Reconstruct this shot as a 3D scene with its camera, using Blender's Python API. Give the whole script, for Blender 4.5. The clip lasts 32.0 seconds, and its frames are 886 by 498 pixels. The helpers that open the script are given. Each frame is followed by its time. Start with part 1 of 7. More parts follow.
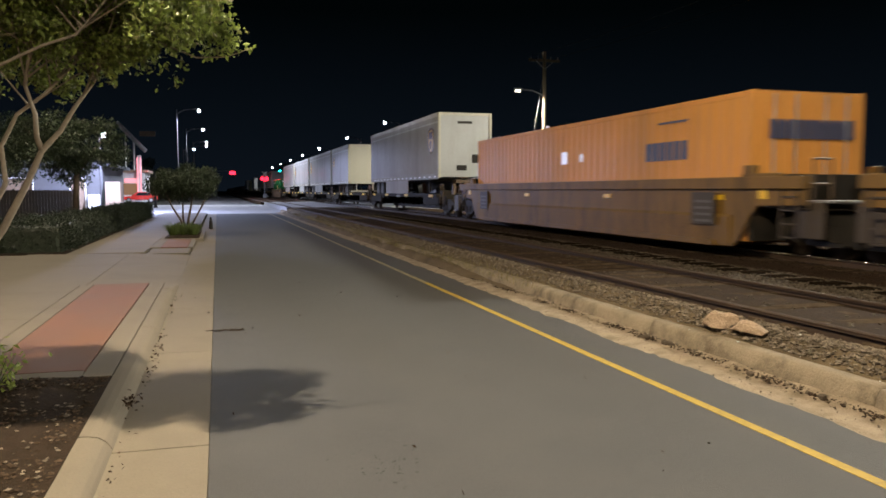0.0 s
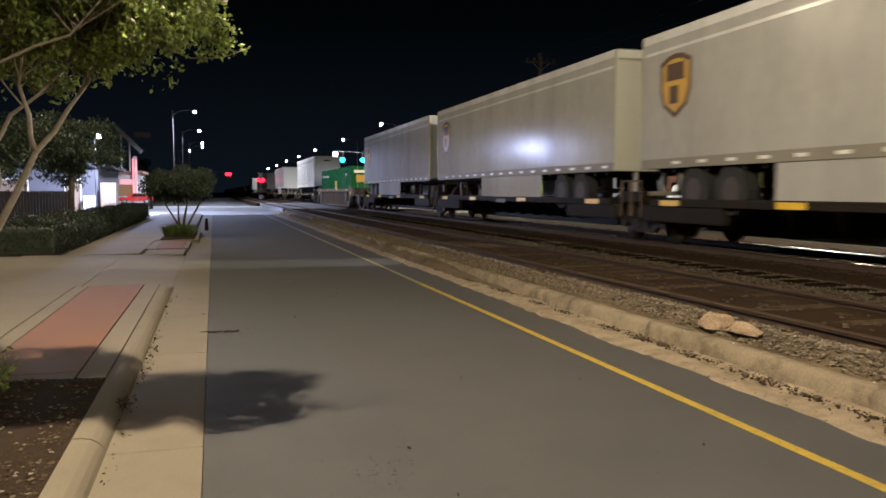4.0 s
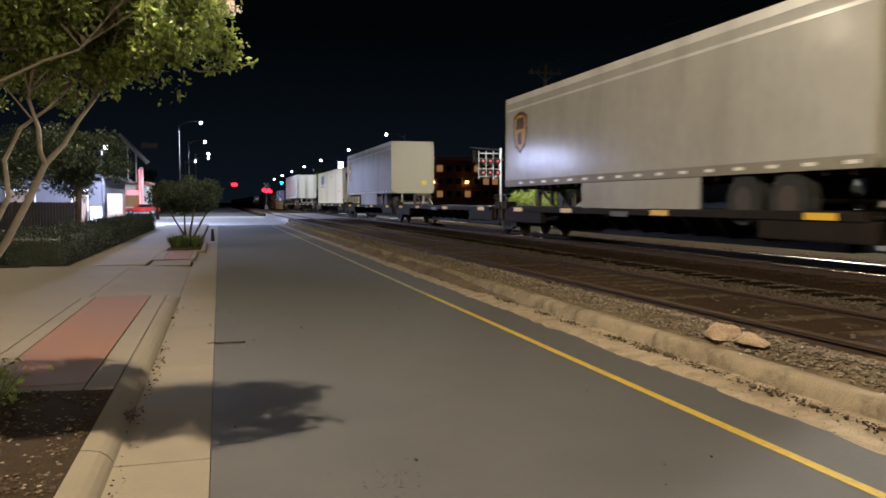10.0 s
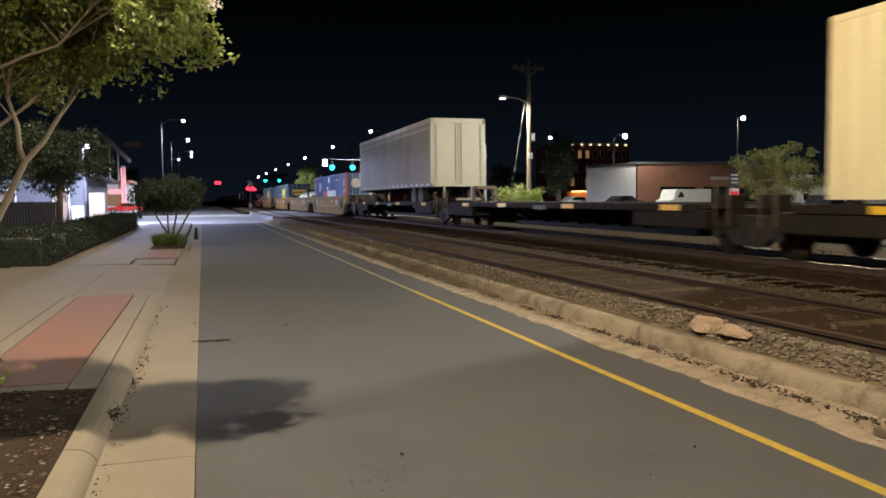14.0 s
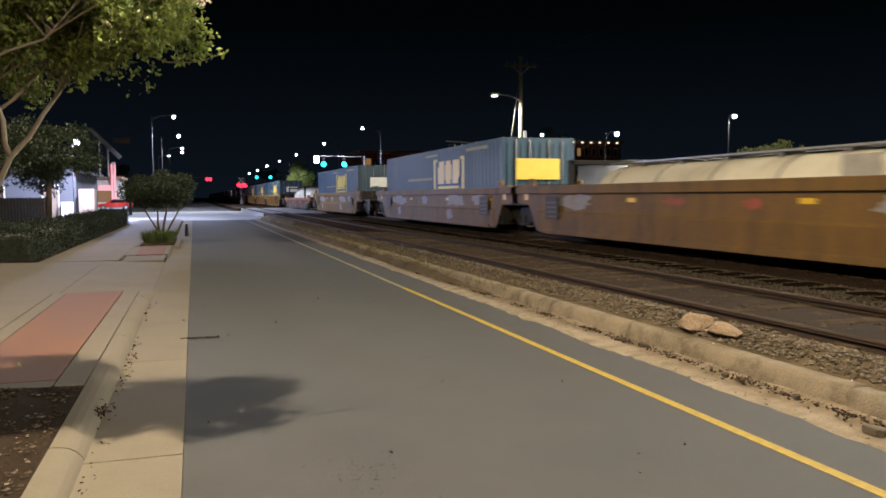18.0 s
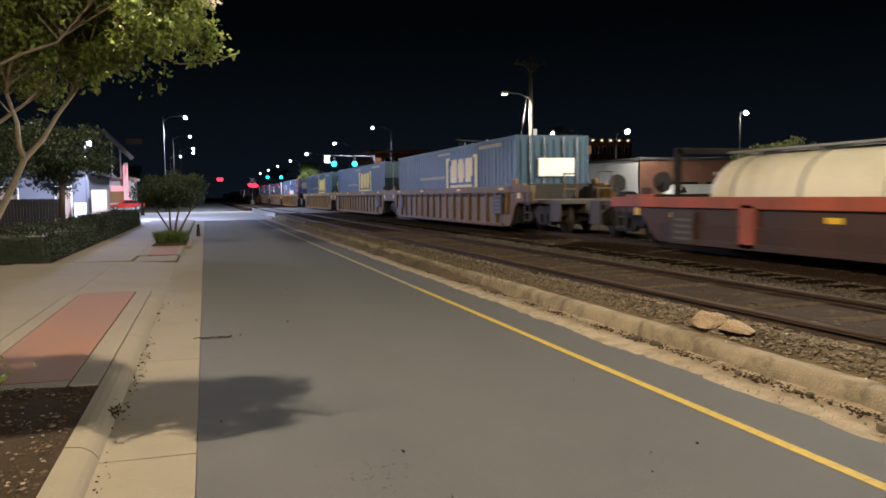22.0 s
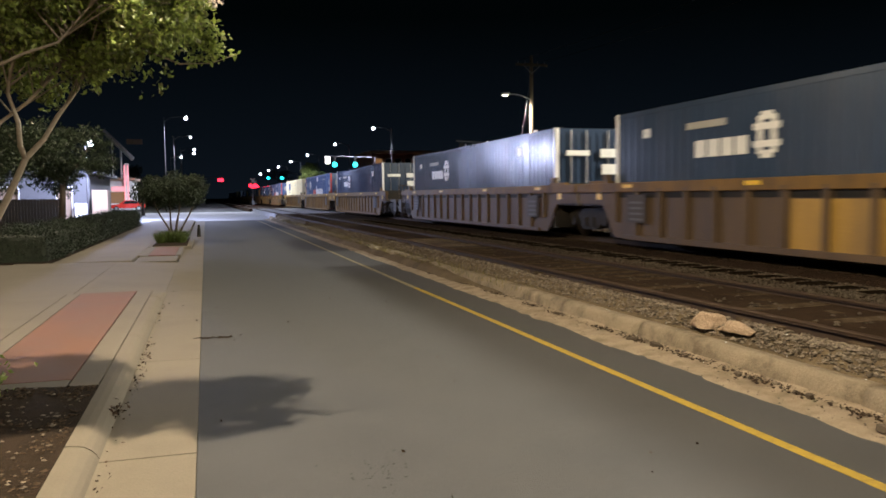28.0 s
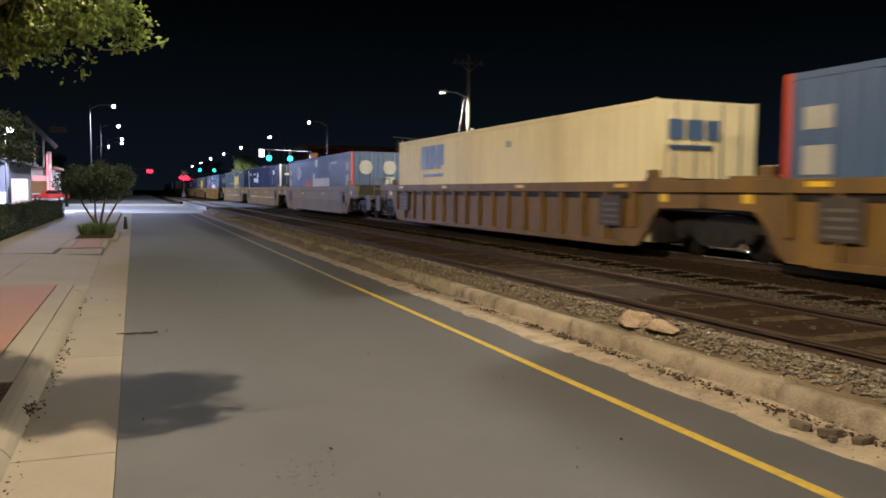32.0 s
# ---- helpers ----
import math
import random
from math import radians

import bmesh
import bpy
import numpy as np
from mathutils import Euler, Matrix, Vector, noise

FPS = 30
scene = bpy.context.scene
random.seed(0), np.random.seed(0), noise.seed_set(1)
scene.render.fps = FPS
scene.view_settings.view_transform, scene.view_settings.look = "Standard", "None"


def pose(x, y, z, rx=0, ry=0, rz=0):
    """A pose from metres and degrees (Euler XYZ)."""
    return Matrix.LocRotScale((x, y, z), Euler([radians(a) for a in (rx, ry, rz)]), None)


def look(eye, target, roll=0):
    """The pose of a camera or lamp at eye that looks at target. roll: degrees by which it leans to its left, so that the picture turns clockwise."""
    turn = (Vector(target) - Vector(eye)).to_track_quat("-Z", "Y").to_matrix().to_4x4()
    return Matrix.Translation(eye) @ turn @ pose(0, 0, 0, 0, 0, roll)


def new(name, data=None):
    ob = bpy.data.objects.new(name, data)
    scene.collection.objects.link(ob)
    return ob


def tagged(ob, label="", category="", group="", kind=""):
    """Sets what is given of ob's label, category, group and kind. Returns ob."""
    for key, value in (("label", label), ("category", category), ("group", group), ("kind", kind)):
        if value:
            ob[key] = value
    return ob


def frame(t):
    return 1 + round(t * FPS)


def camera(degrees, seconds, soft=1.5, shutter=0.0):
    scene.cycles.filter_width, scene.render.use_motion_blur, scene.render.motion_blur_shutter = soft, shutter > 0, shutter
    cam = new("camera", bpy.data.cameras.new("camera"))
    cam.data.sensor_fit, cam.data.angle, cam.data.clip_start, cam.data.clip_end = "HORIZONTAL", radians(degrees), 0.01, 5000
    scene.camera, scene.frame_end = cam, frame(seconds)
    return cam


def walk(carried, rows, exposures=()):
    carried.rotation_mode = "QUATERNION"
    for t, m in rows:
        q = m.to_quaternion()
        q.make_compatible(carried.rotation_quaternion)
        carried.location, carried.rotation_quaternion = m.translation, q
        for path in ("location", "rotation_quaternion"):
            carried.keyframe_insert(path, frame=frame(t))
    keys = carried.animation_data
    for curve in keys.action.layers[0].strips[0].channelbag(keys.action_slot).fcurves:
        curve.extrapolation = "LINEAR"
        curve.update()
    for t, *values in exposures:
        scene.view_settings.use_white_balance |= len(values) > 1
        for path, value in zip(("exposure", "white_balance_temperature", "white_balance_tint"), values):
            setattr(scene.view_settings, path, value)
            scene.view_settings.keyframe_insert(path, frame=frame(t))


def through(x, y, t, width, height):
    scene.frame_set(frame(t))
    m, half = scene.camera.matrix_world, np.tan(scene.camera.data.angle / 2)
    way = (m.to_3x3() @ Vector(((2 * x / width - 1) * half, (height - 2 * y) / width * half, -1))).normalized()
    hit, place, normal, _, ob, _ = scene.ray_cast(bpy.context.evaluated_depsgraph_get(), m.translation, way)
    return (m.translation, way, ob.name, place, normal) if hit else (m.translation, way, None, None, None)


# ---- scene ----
cam = camera(59.5, 32.0, soft=1.65, shutter=0.36)
PATH = [
    (0, pose(-0.000, -0.000, 1.600, 85.70, -0.00, -16.20)),
    (0.5, pose(-0.001, -0.011, 1.592, 85.64, -0.02, -16.13)),
    (1, pose(0.006, -0.004, 1.598, 85.48, 0.06, -16.12)),
    (1.5, pose(0.008, 0.007, 1.594, 85.43, 0.04, -16.16)),
    (2, pose(0.011, 0.003, 1.590, 85.43, 0.09, -16.21)),
    (2.5, pose(0.012, 0.002, 1.597, 85.45, 0.13, -16.30)),
    (3, pose(0.013, 0.006, 1.594, 85.59, 0.07, -16.36)),
    (3.5, pose(0.007, 0.002, 1.599, 85.70, -0.02, -16.42)),
    (5.5, pose(0.010, 0.003, 1.599, 86.07, 0.06, -16.66)),
    (6, pose(0.000, -0.008, 1.597, 86.12, 0.08, -16.72)),
    (6.5, pose(0.007, -0.003, 1.596, 86.18, 0.08, -16.72)),
    (7, pose(0.001, -0.003, 1.603, 86.28, -0.03, -16.73)),
    (7.5, pose(-0.006, -0.006, 1.597, 86.46, -0.16, -16.64)),
    (8, pose(-0.005, -0.007, 1.608, 86.53, -0.13, -16.49)),
    (8.5, pose(-0.018, -0.011, 1.604, 86.63, -0.15, -16.38)),
    (9, pose(-0.018, -0.012, 1.601, 86.66, -0.16, -16.26)),
    (9.5, pose(-0.008, -0.013, 1.600, 86.66, -0.14, -16.13)),
    (10, pose(-0.003, -0.006, 1.612, 86.53, 0.08, -16.10)),
    (10.5, pose(-0.010, -0.013, 1.595, 86.55, 0.08, -16.20)),
    (11, pose(0.001, -0.020, 1.594, 86.44, 0.22, -16.31)),
    (11.5, pose(-0.012, -0.016, 1.599, 86.34, 0.33, -16.54)),
    (12, pose(-0.016, -0.016, 1.596, 86.34, 0.38, -16.63)),
    (12.5, pose(-0.006, -0.010, 1.594, 86.35, 0.39, -16.62)),
    (13, pose(-0.002, -0.026, 1.595, 86.35, 0.54, -16.52)),
    (13.5, pose(-0.009, -0.025, 1.596, 86.35, 0.52, -16.73)),
    (14, pose(0.003, -0.016, 1.598, 86.28, 0.54, -17.21)),
    (14.5, pose(0.017, -0.009, 1.600, 86.37, 0.56, -17.90)),
    (16.5, pose(0.034, -0.006, 1.595, 85.71, -0.14, -20.25)),
    (17, pose(0.035, 0.005, 1.597, 85.85, 0.06, -19.52)),
    (17.5, pose(0.025, -0.001, 1.598, 85.99, 0.25, -18.66)),
    (18, pose(0.020, 0.004, 1.595, 86.07, 0.37, -17.82)),
    (18.5, pose(0.025, 0.003, 1.592, 86.09, 0.47, -17.19)),
    (19, pose(0.019, 0.003, 1.594, 86.06, 0.50, -16.90)),
    (19.5, pose(0.021, 0.002, 1.594, 86.06, 0.51, -16.78)),
    (20, pose(0.018, 0.002, 1.594, 86.05, 0.55, -16.81)),
    (20.5, pose(0.012, 0.001, 1.592, 86.05, 0.57, -16.84)),
    (21, pose(0.016, -0.001, 1.598, 86.00, 0.65, -16.87)),
    (21.5, pose(0.024, -0.001, 1.598, 85.99, 0.71, -16.95)),
    (22, pose(0.017, -0.001, 1.599, 85.99, 0.70, -17.05)),
    (22.5, pose(0.010, 0.002, 1.596, 86.05, 0.75, -17.17)),
    (23, pose(0.019, -0.004, 1.592, 86.12, 0.70, -17.17)),
    (23.5, pose(0.018, -0.005, 1.592, 86.18, 0.70, -17.23)),
    (24, pose(0.013, 0.001, 1.599, 86.22, 0.63, -17.25)),
    (24.5, pose(0.015, -0.004, 1.593, 86.24, 0.51, -17.24)),
    (25, pose(0.015, -0.002, 1.594, 86.18, 0.43, -17.09)),
    (25.5, pose(0.016, -0.004, 1.594, 86.16, 0.38, -16.93)),
    (27.5, pose(0.013, -0.009, 1.594, 86.11, 0.56, -16.96)),
    (28, pose(0.016, -0.007, 1.594, 86.06, 0.61, -17.01)),
    (28.5, pose(0.012, -0.008, 1.594, 86.05, 0.55, -17.08)),
    (29, pose(0.007, -0.005, 1.600, 86.02, 0.38, -17.48)),
    (29.5, pose(0.020, 0.005, 1.596, 86.06, 0.17, -18.08)),
    (30, pose(0.028, -0.014, 1.596, 86.23, -0.30, -19.10)),
    (30.5, pose(0.052, 0.007, 1.596, 86.18, -0.93, -22.11)),
    (31, pose(0.047, 0.004, 1.592, 85.87, -0.94, -22.54)),
    (31.5, pose(0.050, -0.004, 1.590, 85.71, -0.76, -22.50)),
    (32, pose(0.044, -0.004, 1.593, 85.82, -0.53, -21.71)),
]
walk(cam, PATH)

# ---- night sky and lamps ----
world = bpy.data.worlds.new("night")
scene.world = world
world.use_nodes = True
wn, wl = world.node_tree.nodes, world.node_tree.links
wc, ws, wr = wn.new("ShaderNodeTexCoord"), wn.new("ShaderNodeSeparateXYZ"), wn.new("ShaderNodeValToRGB")
wl.new(wc.outputs["Generated"], ws.inputs[0])
wl.new(ws.outputs["Z"], wr.inputs[0])
wr.color_ramp.elements[0].color, wr.color_ramp.elements[0].position = (0.36, 0.58, 0.95, 1), 0.0
wr.color_ramp.elements[1].color, wr.color_ramp.elements[1].position = (0.04, 0.10, 0.12, 1), 0.22
wl.new(wr.outputs[0], wn["Background"].inputs[0])
wn["Background"].inputs[1].default_value = 0.0105
scene.view_settings.exposure = 0.06

WARM = (1.0, 0.84, 0.60)
NEUTRAL = (1.0, 0.96, 0.83)
COOL = (0.74, 0.80, 1.0)
BLUE = (0.56, 0.63, 1.0)


def street_light(x, y, z, power, colour, cone=176, radius=0.12, blend=0.12):
    data = bpy.data.lights.new("street_light", "SPOT")
    data.energy, data.color, data.spot_size, data.spot_blend = power, colour, radians(cone), blend
    data.shadow_soft_size = radius
    ob = new("street_light", data)
    ob.matrix_world = pose(x, y, z)
    return ob


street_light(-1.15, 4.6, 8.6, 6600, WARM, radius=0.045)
# unseen warm fill, added to brighten the train and the tree's near side
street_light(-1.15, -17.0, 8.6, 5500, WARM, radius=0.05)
# unseen warm fill, added to brighten the middle of the street and sidewalk
street_light(-5.0, 27.0, 8.9, 2400, WARM, radius=0.05)
street_light(23.0, 16.3, 10.05, 23000, NEUTRAL, 178, radius=0.3)
street_light(22.0, -19.5, 11.2, 9000, NEUTRAL, 180)
street_light(19.0, 47.9, 7.95, 8500, NEUTRAL, 174, blend=0.3)
street_light(18.8, 100, 10.0, 14000, COOL, 160, blend=0.5)
street_light(-1.9, 98, 10.6, 22000, COOL, 172, blend=0.35)
street_light(18.3, 196, 10.0, 14000, COOL, 176, blend=0.2)
street_light(-1.9, 128, 10.6, 9000, COOL, 168, blend=0.5)
street_light(-6.7, 60.4, 5.4, 12500, BLUE, 178, blend=0.08)
street_light(41.5, 68.5, 7.7, 2600, NEUTRAL, 165, blend=0.4)
street_light(60.0, 76, 10.2, 6000, NEUTRAL, 165, blend=0.4)
# added red spot, set at the shop's tubes and aimed to tint the train
red_spot = street_light(-10.5, 117.6, 4.6, 2000, (1.0, 0.16, 0.26), 95, 0.5, 0.6)
red_spot.matrix_world = look((-10.5, 117.6, 4.6), (11.0, 124.0, 3.0))

# ---- materials ----


def srgb(r, g, b):
    f = lambda c: ((c / 255 + 0.055) / 1.055) ** 2.4 if c > 10 else c / 255 / 12.92
    return (f(r), f(g), f(b))


def mat(name, colour, rough=0.6, metal=0.0, var=0.18, scale=3.0, fine=40.0, bump=0.15, dirt=None, dirt_amount=0.5, dirt_scale=1.3, spec=0.5, each=0.0, streak=1.0, island=0.0):
    m = bpy.data.materials.new(name)
    m.use_nodes = True
    nt = m.node_tree
    n, l = nt.nodes, nt.links
    bsdf = n["Principled BSDF"]
    co = n.new("ShaderNodeTexCoord")
    mp = n.new("ShaderNodeMapping")
    mp.inputs["Scale"].default_value = (1, 1, streak)
    l.new(co.outputs["Object"], mp.inputs[0])
    a = n.new("ShaderNodeTexNoise")
    a.inputs["Scale"].default_value, a.inputs["Detail"].default_value = scale, 5
    b = n.new("ShaderNodeTexNoise")
    b.inputs["Scale"].default_value, b.inputs["Detail"].default_value = fine, 3
    l.new(mp.outputs[0], a.inputs[0])
    l.new(co.outputs["Object"], b.inputs[0])
    mix = n.new("ShaderNodeMath")
    mix.operation = "ADD"
    l.new(a.outputs[0], mix.inputs[0])
    l.new(b.outputs[0], mix.inputs[1])
    last = mix
    if each or island:
        info = n.new("ShaderNodeNewGeometry" if island else "ShaderNodeObjectInfo")
        mul = n.new("ShaderNodeMath")
        mul.operation = "MULTIPLY_ADD"
        l.new(info.outputs["Random Per Island" if island else "Random"], mul.inputs[0])
        mul.inputs[1].default_value = each + island
        l.new(mix.outputs[0], mul.inputs[2])
        last = mul
    ramp = n.new("ShaderNodeMapRange")
    ramp.inputs["From Min"].default_value, ramp.inputs["From Max"].default_value = 0.6, 1.4 + each + island
    ramp.inputs["To Min"].default_value, ramp.inputs["To Max"].default_value = 1 - var, 1 + var
    l.new(last.outputs[0], ramp.inputs["Value"])
    col = n.new("ShaderNodeVectorMath")
    col.operation = "SCALE"
    col.inputs[0].default_value = colour
    l.new(ramp.outputs[0], col.inputs["Scale"])
    out = col.outputs[0]
    if dirt:
        c = n.new("ShaderNodeTexNoise")
        c.inputs["Scale"].default_value, c.inputs["Detail"].default_value, c.inputs["Roughness"].default_value = dirt_scale, 7, 0.65
        l.new(mp.outputs[0], c.inputs[0])
        r2 = n.new("ShaderNodeMapRange")
        r2.inputs["From Min"].default_value, r2.inputs["From Max"].default_value = 0.46, 0.72
        r2.inputs["To Max"].default_value = dirt_amount
        l.new(c.outputs[0], r2.inputs["Value"])
        mx = n.new("ShaderNodeMix")
        mx.data_type = "RGBA"
        l.new(r2.outputs[0], mx.inputs["Factor"])
        l.new(out, mx.inputs["A"])
        mx.inputs["B"].default_value = (*dirt, 1)
        out = mx.outputs["Result"]
    l.new(out, bsdf.inputs["Base Color"])
    rr = n.new("ShaderNodeMapRange")
    rr.inputs["To Min"].default_value, rr.inputs["To Max"].default_value = max(rough - 0.12, 0.03), min(rough + 0.12, 1)
    l.new(a.outputs[0], rr.inputs["Value"])
    l.new(rr.outputs[0], bsdf.inputs["Roughness"])
    bsdf.inputs["Metallic"].default_value = metal
    bsdf.inputs["Specular IOR Level"].default_value = spec
    if bump:
        bp = n.new("ShaderNodeBump")
        bp.inputs["Strength"].default_value, bp.inputs["Distance"].default_value = bump, 0.01
        l.new(b.outputs[0], bp.inputs["Height"])
        l.new(bp.outputs[0], bsdf.inputs["Normal"])
    return m


def glow(name, colour, strength):
    m = bpy.data.materials.new(name)
    m.use_nodes = True
    b = m.node_tree.nodes["Principled BSDF"]
    b.inputs["Base Color"].default_value = (0.02, 0.02, 0.02, 1)
    b.inputs["Emission Color"].default_value = (*colour, 1)
    b.inputs["Emission Strength"].default_value = strength
    return m


def leaf_mat(name, colour, through=0.35):
    m = mat(name, colour, 0.5, var=0.75, scale=2.5, fine=17, bump=0, island=1.0)
    n, l = m.node_tree.nodes, m.node_tree.links
    bsdf = n["Principled BSDF"]
    tr = n.new("ShaderNodeBsdfTranslucent")
    base = bsdf.inputs["Base Color"].links[0].from_socket
    l.new(base, tr.inputs[0])
    mx = n.new("ShaderNodeMixShader")
    mx.inputs[0].default_value = through
    l.new(bsdf.outputs[0], mx.inputs[1])
    l.new(tr.outputs[0], mx.inputs[2])
    l.new(mx.outputs[0], n["Material Output"].inputs[0])
    return m


ASPHALT = mat("asphalt", (0.0656, 0.0648, 0.0664), 0.8, var=0.2, scale=1.3, fine=170, bump=0.7, dirt=(0.0864, 0.0832, 0.08), dirt_amount=0.3, dirt_scale=1.6, streak=1.0, spec=0.2)
OLD_ASPHALT = mat("old_asphalt", (0.0286, 0.0286, 0.0302), 0.8, var=0.2, scale=0.4, fine=90, bump=0.4, spec=0.2)
CONCRETE = mat("concrete", (0.156, 0.132, 0.101), 0.85, var=0.14, scale=1.2, fine=70, bump=0.3, dirt=(0.112, 0.0944, 0.072), dirt_amount=0.4, dirt_scale=0.9, each=0.25, spec=0.2)
PALE_CONCRETE = mat("pale_concrete", (0.295, 0.295, 0.303), 0.85, var=0.15, scale=0.3, fine=30, bump=0.3, dirt=(0.164, 0.164, 0.164), dirt_amount=0.4, dirt_scale=0.2, spec=0.2)
CURB_WORN = mat("worn_concrete", (0.232, 0.188, 0.136), 0.9, var=0.34, scale=3.5, fine=55, bump=1.0, dirt=(0.06, 0.0464, 0.032), dirt_amount=0.9, dirt_scale=2.6, each=0.3, spec=0.1)
SAND = mat("sandy_grit", (0.296, 0.236, 0.172), 0.95, var=0.3, scale=5, fine=140, bump=0.9, dirt=(0.152, 0.116, 0.076), dirt_amount=0.85, dirt_scale=3.4, spec=0.08)
PAVER = mat("red_paver", (0.148, 0.0656, 0.0407), 0.85, var=0.2, scale=2, fine=80, bump=0.35, dirt=(0.125, 0.0689, 0.0459), dirt_amount=0.6)
MULCH = mat("mulch", (0.0288, 0.0192, 0.0128), 0.95, var=0.5, scale=9, fine=70, bump=1.0, dirt=(0.024, 0.016, 0.0104), dirt_amount=0.7, dirt_scale=6, spec=0.08)
CHIP = mat("wood_chip", (0.06, 0.0408, 0.027), 0.9, var=0.8, scale=6, fine=30, bump=0.3, spec=0.1, island=1.4)
DIRT = mat("dirt", (0.128, 0.096, 0.06), 0.95, var=0.35, scale=1.5, fine=60, bump=0.9, dirt=(0.048, 0.036, 0.024), dirt_amount=0.7, dirt_scale=1.0, spec=0.08)
BALLAST = mat("ballast_bed", (0.0324, 0.0204, 0.013), 0.95, var=0.45, scale=6, fine=50, bump=1.0, dirt=(0.0183, 0.0127, 0.00845), dirt_amount=0.6, dirt_scale=1.5, spec=0.03)
STONE = mat("ballast_stone", (0.148, 0.121, 0.0938), 0.9, var=0.8, scale=9, fine=60, bump=0.3, spec=0.1, island=1.4)
CRIB = mat("dusty_crib_stone", (0.0606, 0.0485, 0.0359), 0.92, var=0.7, scale=6, fine=50, bump=0.3, spec=0.08, island=1.2)
RUBBLE = mat("broken_paving", (0.096, 0.076, 0.0576), 0.92, var=0.4, scale=9, fine=60, bump=0.8, dirt=(0.048, 0.036, 0.0264), dirt_amount=0.6, dirt_scale=8, spec=0.1, each=0.5)
ROCK = mat("pale_rock", (0.34, 0.25, 0.175), 0.9, var=0.45, scale=9, fine=60, bump=1.0, dirt=(0.128, 0.096, 0.068), dirt_amount=0.7, dirt_scale=9, spec=0.1)
YELLOW_LINE = mat("yellow_paint", (0.368, 0.252, 0.044), 0.75, var=0.2, scale=4, fine=110, bump=0.4, dirt=(0.16, 0.116, 0.048), dirt_amount=0.6, dirt_scale=14, spec=0.15)
WORN_LINE = mat("worn_line_paint", (0.232, 0.188, 0.096), 0.8, var=0.25, scale=3, fine=60, bump=0.2, dirt=(0.072, 0.064, 0.052), dirt_amount=0.7, dirt_scale=4)
RAIL_SIDE = mat("rusty_rail", (0.0357, 0.0185, 0.00893), 0.85, var=0.4, scale=4, fine=40, bump=0.4)
RAIL_DULL = mat("dull_rail_head", (0.055, 0.034, 0.022), 0.6, 0.5, var=0.3, scale=3, fine=40)
RAIL_SHINE = mat("polished_rail_head", (0.6, 0.58, 0.55), 0.22, 1.0, var=0.1, scale=3, fine=40, bump=0.02)
TIE = mat("creosoted_tie", (0.075, 0.055, 0.037), 0.95, var=0.4, scale=5, fine=35, bump=0.6, dirt=(0.022, 0.014, 0.009), dirt_amount=1.0, dirt_scale=4.0, each=0.6, spec=0.0)
HOLLOW_DARK = mat("dark_hollow", (0.013, 0.009, 0.006), 1.0, var=0.4, scale=5, fine=35, bump=0.6, spec=0.0)
GROUND = mat("dark_ground", (0.016, 0.015, 0.010), 0.95, var=0.4, scale=0.3, fine=9, bump=0.5, dirt=(0.012, 0.016, 0.007), dirt_amount=0.7, dirt_scale=0.15, spec=0.05)
LOT = mat("parking_lot_paving", (0.10, 0.10, 0.10), 0.8, var=0.2, scale=0.3, fine=40, bump=0.3, spec=0.2)
BARK = mat("smooth_bark", (0.25, 0.20, 0.145), 0.75, var=0.3, scale=5, fine=25, bump=0.4, streak=0.25)
DARK_BARK = mat("dark_bark", (0.07, 0.05, 0.035), 0.9, var=0.3, scale=5, fine=25, bump=0.5)
LITTER = mat("leaf_debris", (0.044, 0.0304, 0.0208), 0.95, var=0.8, scale=8, fine=40, bump=0.3, spec=0.1, island=1.4)
LEAF = leaf_mat("crape_leaf", (0.20, 0.25, 0.055), 0.38)
LEAF_OLIVE = leaf_mat("olive_leaf", (0.115, 0.12, 0.036), 0.32)
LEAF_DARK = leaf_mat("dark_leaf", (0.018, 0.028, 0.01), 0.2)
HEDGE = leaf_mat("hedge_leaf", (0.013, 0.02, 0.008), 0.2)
GRASS = leaf_mat("grass_blade", (0.06, 0.085, 0.02), 0.25)
DRY_GRASS = leaf_mat("dry_grass", (0.16, 0.13, 0.05), 0.25)
FLOWER = leaf_mat("white_flower", (0.75, 0.66, 0.58), 0.3)

BLACK = mat("black_steel", (0.016, 0.014, 0.012), 0.7, 0.1, var=0.4, scale=3, fine=40, bump=0.3, dirt=(0.04, 0.028, 0.019), dirt_amount=0.6, spec=0.2)
GREASE = mat("greasy_truck_steel", (0.018, 0.015, 0.012), 0.7, 0.1, var=0.4, scale=4, fine=40, bump=0.4, dirt=(0.045, 0.03, 0.018), dirt_amount=0.6, spec=0.25)
WHEEL_STEEL = mat("wheel_steel", (0.06, 0.045, 0.035), 0.55, 0.5, var=0.3, scale=5, fine=40)
TYRE = mat("tyre_rubber", (0.02, 0.02, 0.02), 0.85, var=0.3, scale=6, fine=50)
CAR_YELLOW = mat("weathered_yellow_paint", (0.165, 0.086, 0.013), 0.65, var=0.35, scale=1.6, fine=30, bump=0.2, dirt=(0.052, 0.030, 0.011), dirt_amount=0.85, dirt_scale=1.7, streak=0.25)
CAR_GOLD = mat("brighter_yellow", (0.33, 0.19, 0.035), 0.55, var=0.25, scale=1.6, fine=30, bump=0.2, dirt=(0.16, 0.10, 0.045), dirt_amount=0.8, dirt_scale=1.2, streak=0.3)
